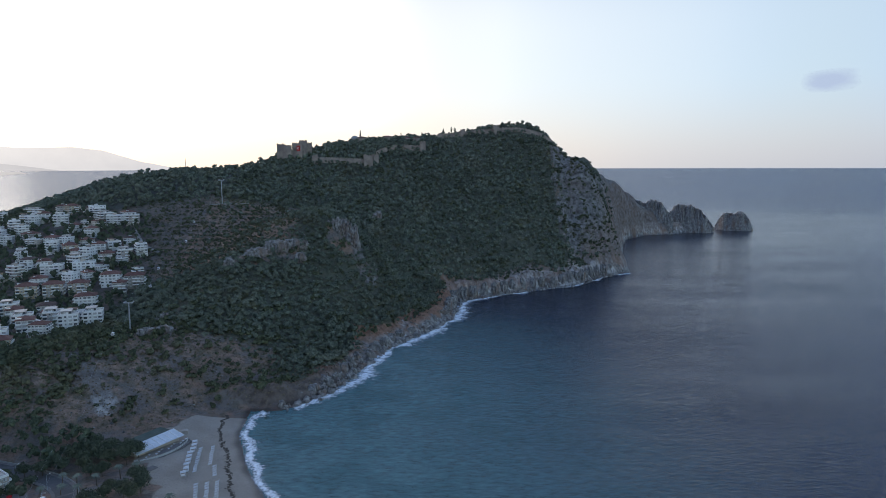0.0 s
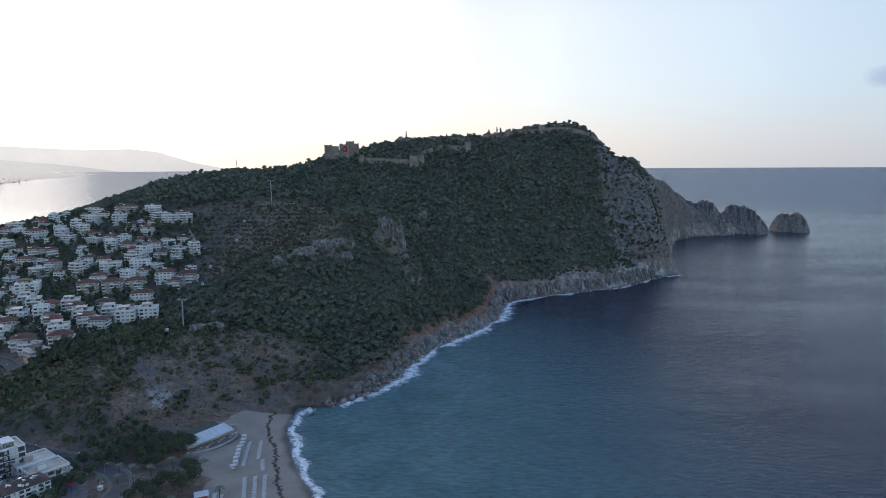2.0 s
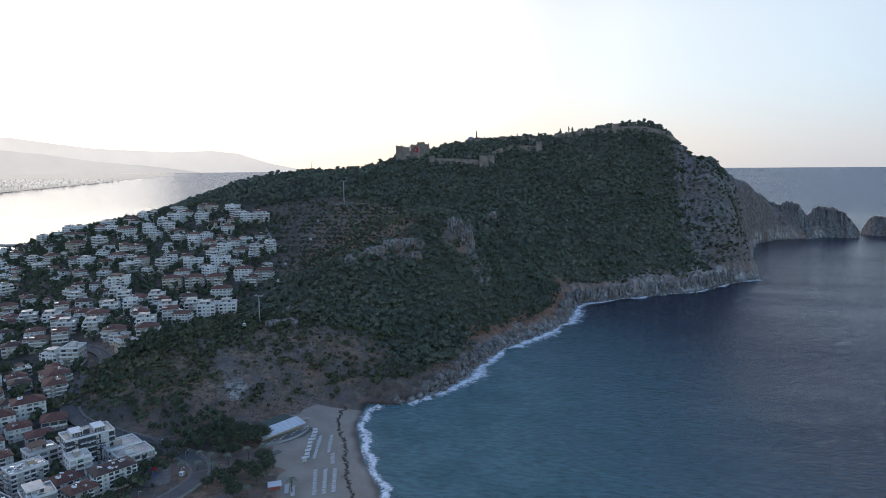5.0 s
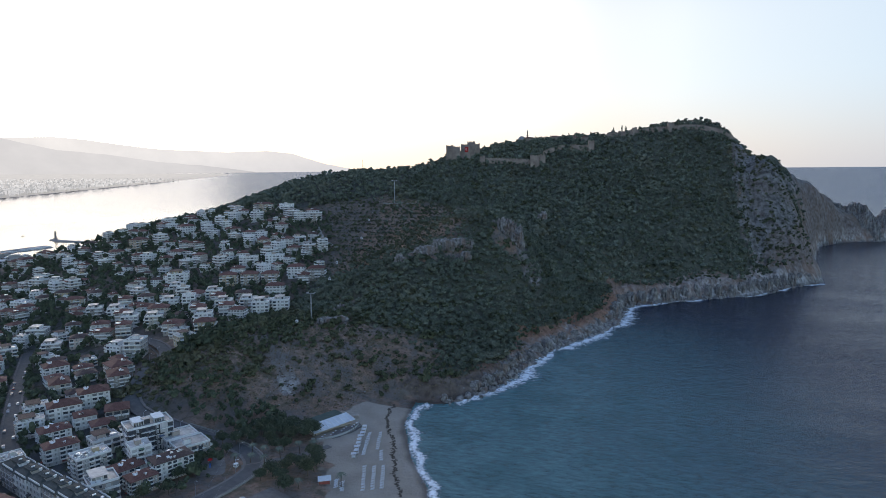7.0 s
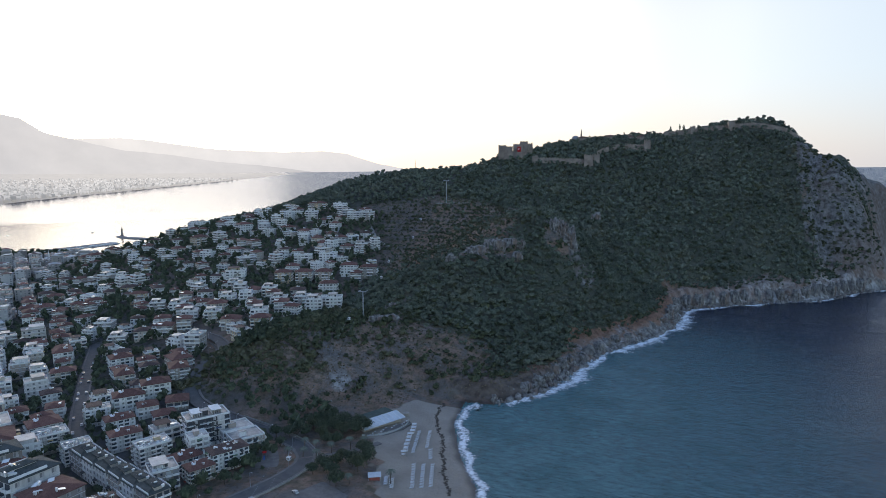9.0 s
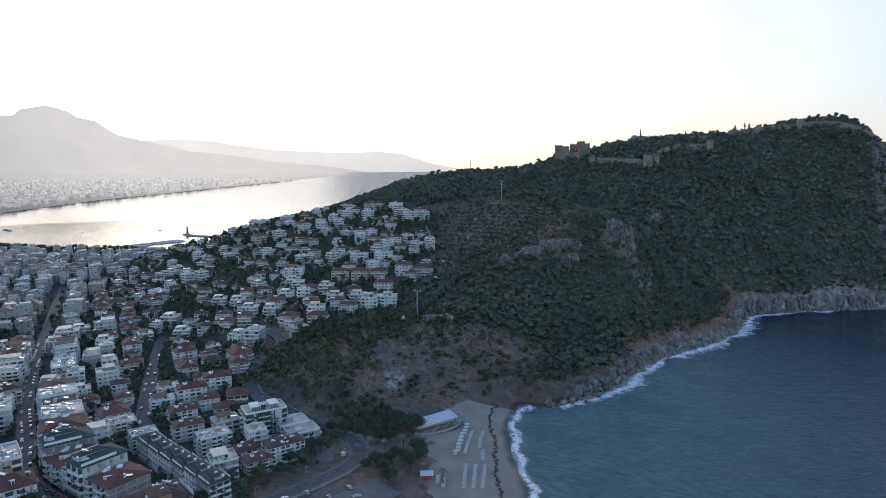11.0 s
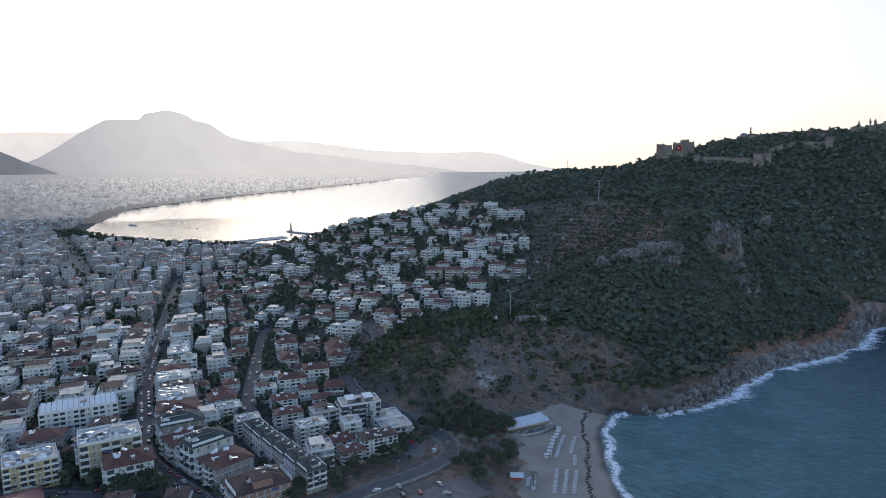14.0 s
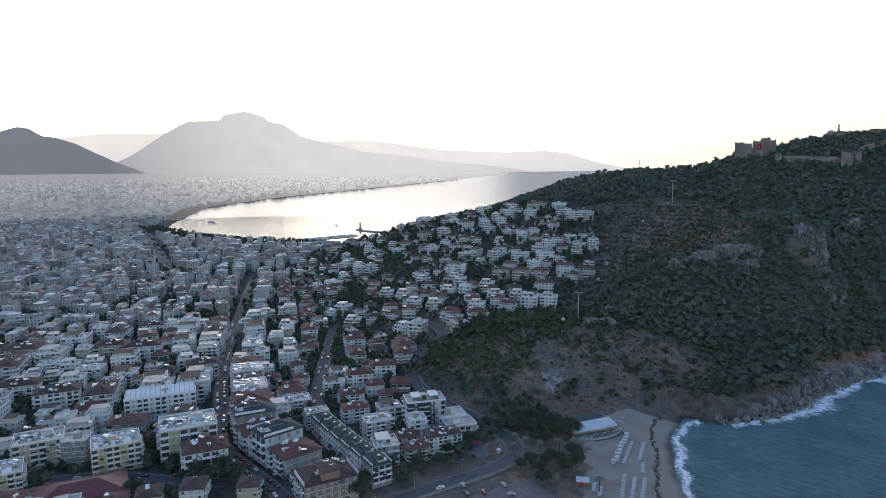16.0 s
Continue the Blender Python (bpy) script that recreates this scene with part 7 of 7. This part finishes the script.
# crags: bare rock standing out of the woods
def crag(x, y, z, sx, sy, sz, seed, turn=0.0, lean=0.0):
    bm = bmesh.new()
    bmesh.ops.create_icosphere(bm, subdivisions=5 if sx > 9 else 4, radius=1.0)
    for v in bm.verts:
        p = v.co.copy()
        q = Vector((p.x * sx, p.y * sy, p.z * sz * 0.35)) / 6.0 + Vector((seed * 7.1, seed * 3.3, 0))
        k = 0.82 + 0.34 * (noise.ridged_multi_fractal(q, 0.9, 2.1, 5, 1.0, 2.0) - 1.0) * 0.55 + 0.18 * noise.fractal(q * 2.3, 0.8, 2.0, 4)
        blocky = max(abs(p.x), abs(p.y), abs(p.z))
        p = p * (0.6 + 0.4 / blocky) * k
        v.co = (p.x * sx + lean * p.z, p.y * sy, p.z * sz)
    me = bpy.data.meshes.new("crag")
    bm.to_mesh(me)
    bm.free()
    me.materials.append(ROCK)
    return single("crag", me, (ROCK,), "grey weathered limestone crag with rusty streaks", "rock", "crags on the spur", pose(x, y, z, 0, 0, turn))


crag(-99, 668, 88, 17, 12, 24, 1, 6)
crag(-113, 664, 84, 8, 9, 17, 2, 20)
crag(-84, 668, 84, 7, 8, 19, 3, -10)
crag(-182, 598, 75, 15, 7, 8, 4, 25)
crag(-166, 605, 80, 15, 8, 9, 5, 22)
crag(-150, 616, 85, 14, 7, 10, 6, 20)
crag(-135, 625, 87, 13, 7, 8, 7, 15)
crag(-128, 612, 76, 7, 5, 8, 8, 10)
crag(-77, 868, 92, 7, 6, 13, 9)
crag(-222, 490, 36, 8, 5, 6, 10, 30)
# pillars and ribs of rock along the shore
shore = random.Random(12)
for i in range(bend + 14, len(line) - 20, 16):
    px, py = line[i]
    if 440 < py < 1000:
        far = step(640, 840, np.array([py]))[0]
        o = shore.uniform(-9, -4)
        crag(px + out[i, 0] * o, py + out[i, 1] * o, shore.uniform(1, 4) + 3 * far, shore.uniform(4, 8), shore.uniform(4, 7), shore.uniform(5, 9) + 6 * far, i, shore.uniform(0, 180))
crag(-212, 498, 37, 7, 5, 5, 11, 10)
crag(-222, 527, 38, 10, 6, 7, 12, 20)
crag(-207, 516, 36, 8, 5, 6, 13, -15)

# the cape's outer rocks, each a worn limestone hump standing in the sea
def sea_rock(name, label, crest, half, seed):
    crest = np.array(crest, float)
    run = np.r_[0, np.cumsum(np.hypot(*np.diff(crest[:, :2], axis=0).T))]
    u = np.linspace(0, run[-1], 90)
    x, y, z = (np.interp(u, run, crest[:, k]) for k in range(3))
    d = Vector((crest[-1, 0] - crest[0, 0], crest[-1, 1] - crest[0, 1], 0)).normalized()
    out_x, out_y = d.y, -d.x
    rows = 45
    verts, faces = [], []
    for i in range(90):
        for k in range(rows):
            v = 2 * k / (rows - 1) - 1
            wide = half * (0.45 + 0.55 * min(1.0, z[i] / 45))
            q = Vector((u[i] / 11, v * wide / 16, seed * 5.3))
            rough = noise.ridged_multi_fractal(q, 0.9, 2.1, 5, 1.0, 2.0) - 1.1
            fold = noise.fractal(Vector((u[i] / 9, seed * 3.1, 0)), 0.9, 2.0, 4)
            h = -4 + (z[i] + 4) * (1 - abs(v) ** 2.6) ** 0.8
            off = v * wide + (8.0 * fold + 4.0 * rough) * (1 - abs(v)) * 2 * math.copysign(1, v) * min(1.0, abs(v) * 3)
            verts.append((x[i] + out_x * off, y[i] + out_y * off, h * (1 + 0.20 * rough * min(1.0, abs(v) * 4)) + 1.6 * rough))
    for i in range(89):
        for k in range(rows - 1):
            q = i * rows + k
            faces.append((q, q + 1, q + rows + 1, q + rows))
    me = bpy.data.meshes.new(name)
    me.from_pydata(verts, [], faces)
    me.materials.append(ROCK)
    return tagged(new(name, me), label, "rock", "rocks of the cape")


sea_rock("cape_ridge", "grey limestone ridge falling to the sea", [(415, 1581, 90), (443, 1574, 95), (473, 1575, 81), (489, 1571, 77), (505, 1565, 67), (525, 1559, 73), (542, 1553, 69), (548, 1551, 65), (557, 1548, 52), (570, 1543, 33)], 38, 1)
sea_rock("cape_rock", "round grey rock at the end of the cape", [(563, 1599, 19), (578, 1593, 42), (589, 1589, 54), (601, 1585, 62), (612, 1581, 59), (626, 1575, 62), (642, 1569, 54), (653, 1564, 45), (666, 1559, 26), (676, 1555, 10)], 36, 2)
sea_rock("islet", "bare grey rock islet off the cape", [(708, 1631, -1), (712, 1629, 11), (721, 1625, 29), (730, 1621, 40), (747, 1614, 37), (758, 1608, 41), (770, 1603, 42), (782, 1597, 25), (790, 1593, 3)], 34, 3)

# boulders and broken rock along the foot of the cliffs
line, out = shore_frame()
rocks = []
for i in range(0, len(line)):
    px, py = line[i]
    if py < 424:
        continue
    for k in range(2):
        if pick.random() > 0.55:
            continue
        o = pick.gauss(0.5, 2.6)
        x, y, s = px - out[i, 0] * o + pick.uniform(-1, 1), py - out[i, 1] * o, pick.choice((0.7, 1.0, 1.5, 2.4, 3.2)) * pick.uniform(0.7, 1.2)
        t = core(s, pick.uniform(0.6, 1.3)) + (x, y, max(0.0, o * 0.7) + s * 0.1)
        rocks.append(t)
tris = np.concatenate(rocks)
me = bpy.data.meshes.new("shore_rocks")
me.from_pydata(tris.reshape(-1, 3), [], np.arange(len(tris) * 3).reshape(-1, 3))
me.materials.append(ROCK)
tagged(new("shore_rocks", me), "dark wet boulders at the foot of the cliffs", "rocks", kind="stuff")

# ---- harbour and bay ----
mole = Shape()
for pts, w in (([(-1262, 1262), (-1225, 1240), (-1140, 1236), (-1080, 1215), (-1040, 1180)], 6), ([(-1215, 925), (-1190, 1000), (-1175, 1090), (-1165, 1150)], 7)):
    ln = smooth_line(pts, 6)
    d = np.gradient(ln, axis=0)
    d /= np.linalg.norm(d, axis=1)[:, None]
    for i in range(len(ln) - 1):
        q = []
        for j in (i, i + 1):
            nx, ny = -d[j, 1], d[j, 0]
            q.append([(ln[j, 0] - nx * w * 1.5, ln[j, 1] - ny * w * 1.5, -1), (ln[j, 0] - nx * w, ln[j, 1] - ny * w, 3), (ln[j, 0] + nx * w, ln[j, 1] + ny * w, 3), (ln[j, 0] + nx * w * 1.5, ln[j, 1] + ny * w * 1.5, -1)])
        for k in range(3):
            mole.poly([q[0][k], q[1][k], q[1][k + 1], q[0][k + 1]])
tagged(new("pavement_moles", mole.mesh("pavement_moles", KERB)), "stone harbour moles reaching into the bay", "mole", kind="structure")
house = thing("lighthouse", "white lighthouse on the harbour mole", "lighthouse", at=pose(-1246, 1254, 3))
sh = Shape()
prof = [(4.5, -1), (4.5, 3), (2.6, 3.1), (2.0, 15), (3.0, 15.3), (3.0, 16.2), (1.6, 16.3), (1.6, 19), (0.1, 21.5)]
sh.loft([[(r * math.cos(t), r * math.sin(t), z) for t in np.linspace(0, 2 * math.pi, 12, endpoint=False)] for r, z in prof])
part("tower", sh, WHITE_PLASTER, house)


def boat(x, y, ln, turn, masted):
    root = thing("boat", "moored white boat in the harbour", "boat", "boats in the bay", pose(x, y, 0.2, 0, 0, turn))
    sh = Shape()
    w = ln * 0.15
    hull = lambda k, z: [(-ln / 2, -w * k, z), (ln * 0.2, -w * k, z), (ln / 2 * (0.9 + 0.1 * k), 0, z * 1.1), (ln * 0.2, w * k, z), (-ln / 2, w * k, z)]
    sh.loft([hull(0.6, -0.4), hull(1.0, ln * 0.09)])
    part("hull", sh, PLASTIC, root)
    sh = Shape()
    sh.box(-ln * 0.3, -w * 0.6, ln * 0.09, ln * 0.12, w * 0.6, ln * 0.2)
    part("cabin", sh, TRIM_WHITE, root)
    if masted:
        sh = Shape()
        sh.tube((0, 0, 0), (0, 0, ln * 0.9), 0.12, 0.06, 5)
        part("mast", sh, WOOD, root)


for k in range(26):
    u = k / 25
    x, y = -1186 + 25 * u + pick.uniform(-3, 3) + 14, 950 + 190 * u
    boat(x, y, pick.uniform(9, 22), 5 + pick.uniform(-6, 6), k % 2 == 0)
for x, y, ln, t in ((-1855, 1195, 26, 20), (-1800, 1170, 12, 60), (-1576, 1214, 10, 0), (-1420, 1330, 9, 30), (-1080, 1100, 16, 40), (-1095, 1080, 14, 70)):
    boat(x, y, ln, t, False)
hall = building("harbour_hall", "low glassy harbour hall with white frames", 36, 16, 3, "flat", WHITE_PLASTER, 41, False, (), panels=0)
hall.matrix_basis = pose(-1312, 868, 3, 0, 0, 60)


def minaret(x, y, z):
    root = thing("minaret", "slim white minaret above the town roofs", "minaret", "minarets of the town", pose(x, y, z))
    sh = Shape()
    prof = [(2.0, -2), (1.6, 18), (2.3, 18.6), (2.3, 19.8), (1.2, 20), (1.1, 28), (1.4, 28.2), (0.05, 35)]
    sh.loft([[(r * math.cos(t), r * math.sin(t), z1) for t in np.linspace(0, 2 * math.pi, 10, endpoint=False)] for r, z1 in prof])
    part("shaft", sh, WHITE_PLASTER, root)


minaret(-896, 754, 8)
minaret(-1188, 461, 6)


# a small cloud bank far out over the sea
cl = Mat("cloud_vapour", 1.0, 0, 0.0)
cl.colour((0.02, 0.02, 0.025))
# the cloud's daylit tone is given as emission over a near-black base
cl.glow((0.45, 0.54, 0.73), 1.0)
cl.l.new(cl.ramp(cl.math("MULTIPLY", cl.noise(0.005, 4, 0.5, (0.5, 0.5, 1.6)), cl.attr("body")), (0.22, 0.0), (0.55, 0.85)), cl.b.inputs["Alpha"])
verts, faces, body = [], [], []
for i in range(41):
    for k in range(13):
        a, e = radians(-33.8 + 5.2 * i / 40), radians(5.0 + 2.2 * k / 12)
        verts.append((-math.sin(a) * 4650, math.cos(a) * 4650, EYE.z + math.tan(e) * 4650))
        body.append(max(0.0, 1 - (i / 20 - 1) ** 2) * max(0.0, 1 - (k / 6 - 1) ** 2) * 1.25)
for i in range(40):
    for k in range(12):
        q = i * 13 + k
        faces.append((q, q + 1, q + 14, q + 13))
me = bpy.data.meshes.new("backdrop_cloud")
me.from_pydata(verts, [], faces)
me.attributes.new("body", "FLOAT", "POINT").data.foreach_set("value", np.array(body, np.float32))
me.materials.append(cl.m)
tagged(new("backdrop_cloud", me), "small grey-blue cloud over the sea", "cloud", kind="structure")

# ---- cars and street furniture ----
def car(seed, paint, label):
    root = thing("car", label, "car", "cars in the streets")
    sh = Shape()
    low = [(-2.15, 0.35), (-2.2, 0.75), (-1.3, 0.95), (1.0, 0.95), (2.1, 0.78), (2.15, 0.35)]
    sh.loft([[(x, y * s, z) for x, z in low] for y, s in ((-0.86, 1.0), (0.86, 1.0))], cap=True)
    sh.poly([(x, -0.86, z) for x, z in low])
    part("body", sh, paint, root)
    sh = Shape()
    sh.loft([[(-1.75, -0.8, 0.94), (0.95, -0.8, 0.94), (0.95, 0.8, 0.94), (-1.75, 0.8, 0.94)], [(-1.35, -0.66, 1.42), (0.3, -0.66, 1.42), (0.3, 0.66, 1.42), (-1.35, 0.66, 1.42)]], cap=False)
    part("window", sh, GLASS, root, "dark car windows")
    sh = Shape()
    sh.box(-1.38, -0.68, 1.40, 0.33, 0.68, 1.47)
    part("roof", sh, paint, root)
    wheel = Shape()
    wheel.tube((0, -0.1, 0), (0, 0.1, 0), 0.32, 0.32, 10)
    me = shared("wheel", lambda: wheel, plain("tyre", (0.02, 0.02, 0.02), (0.03, 0.03, 0.03), 2))
    for x in (-1.35, 1.35):
        for y in (-0.8, 0.8):
            part("wheel", me, None, root, at=pose(x, y, 0.32))
    return root


paints = [("white", (0.7, 0.7, 0.7)), ("silver", (0.4, 0.41, 0.43)), ("dark grey", (0.06, 0.06, 0.065)), ("dark red", (0.25, 0.02, 0.02)), ("white", (0.66, 0.66, 0.66))]
cars = [car(k, plain(f"{name.replace(' ', '_')}_car_paint", c, tuple(v * 0.92 for v in c), 0.5, 0.25, spec=0.6, bump=0), f"{name} parked car at the kerb") for k, (name, c) in enumerate(paints)]


def park(x, y, turn, which=None):
    r0 = ground_at(x, y)
    copy_thing(pick.choice(cars) if which is None else cars[which], pose(x, y, r0 + 0.24, 0, 0, turn))


for road, lo, hi, gap, sides in (("road_main_street", 4, 110, 6.6, (-1, 1)), ("road_side_street", 8, 60, 9, (-1, 1)), ("road_cross_street", 4, 22, 8, (1,))):
    ln, half = LANES[road]
    s, last = 0.0, ln[0]
    for i in range(1, len(ln) - 1):
        if not lo < i < hi:
            continue
        s += 4.0
        if s < gap:
            continue
        s = 0.0
        d = ln[i + 1] - ln[i - 1]
        a = math.degrees(math.atan2(d[1], d[0]))
        nx, ny = -d[1] / np.hypot(*d), d[0] / np.hypot(*d)
        for side in sides:
            if pick.random() < 0.62:
                park(ln[i, 0] + nx * side * (half - 1.1), ln[i, 1] + ny * side * (half - 1.1), a + (180 if side > 0 else 0))
for x, y, t in ((-166, 264, 150), (-183, 252, 150), (-158, 258, 40), (-176, 246, 150), (-170, 252, 140), (-190, 243, 70), (-243, 331, 0), (-300, 353, 60), (-345, 158, 40), (-330, 166, 40), (-322, 160, 40), (-310, 171, 100), (-301, 178, 90), (-297, 180, 90), (-293, 182, 90)):
    park(x, y, t)
for k in cars:
    for o in (*k.children_recursive, k):
        bpy.data.objects.remove(o)


def street_lamp(x, y, turn):
    root = thing("street_lamp", "grey street lamp beside the road", "street lamp", "street lamps along the road", pose(x, y, ground_at(x, y), 0, 0, turn))
    sh = Shape()
    sh.tube((0, 0, -0.5), (0, 0, 8), 0.12, 0.07, 7)
    sh.tube((0, 0, 8), (1.6, 0, 8.4), 0.06, 0.05, 6)
    part("pole", sh, STEEL, root)
    sh = Shape()
    sh.box(1.3, -0.15, 8.3, 2.1, 0.15, 8.45)
    part("lamp_head", sh, TRIM_WHITE, root)


ln, half = LANES["road_coast"]
for i in range(16, len(ln) - 4, 7):
    d = ln[i + 1] - ln[i - 1]
    n = np.array([-d[1], d[0]]) / np.hypot(*d)
    p = ln[i] + n * (half + 1.2)
    street_lamp(p[0], p[1], math.degrees(math.atan2(-n[1], -n[0])))
# guard wall on the seaward side of the bend
sh = Shape()
ribbon(sh, ln[20:60], -half - 2.0, -half - 1.7, 1.0, skirt=1.4)
tagged(new("trim_guard_wall", sh.mesh("trim_guard_wall", KERB)), "low stone wall along the road's bend", "wall", kind="structure")

# playground in the bend
play = thing("playground_tower", "small play tower with red and blue slides", "playground", at=pose(-205, 296, ground_at(-205, 296) + 0.12, 0, 0, 30))
for x in (-0.9, 0.9):
    for y in (-0.9, 0.9):
        sh = Shape()
        sh.tube((x, y, -0.1), (x, y, 3.0), 0.08, 0.08, 6)
        part("post", sh, STEEL, play)
sh = Shape()
sh.hip(-0.9, -0.9, 0.9, 0.9, 3.0, 0.9, 0.3, 0, 0.1)
part("roof", sh, FLAG, play, "red plastic roof")
sh = Shape()
sh.box(-1, -1, 1.4, 1, 1, 1.55)
part("platform", sh, WOOD, play)
sh = Shape()
sh.box(-0.4, -3.6, 0, 0.4, 0, 0.1, 0, pose(0, -0.9, 1.5, 25))
part("slide", sh, plain("blue_plastic", (0.04, 0.1, 0.3), (0.06, 0.13, 0.36), 1.0, 0.4), play, "blue plastic slide")
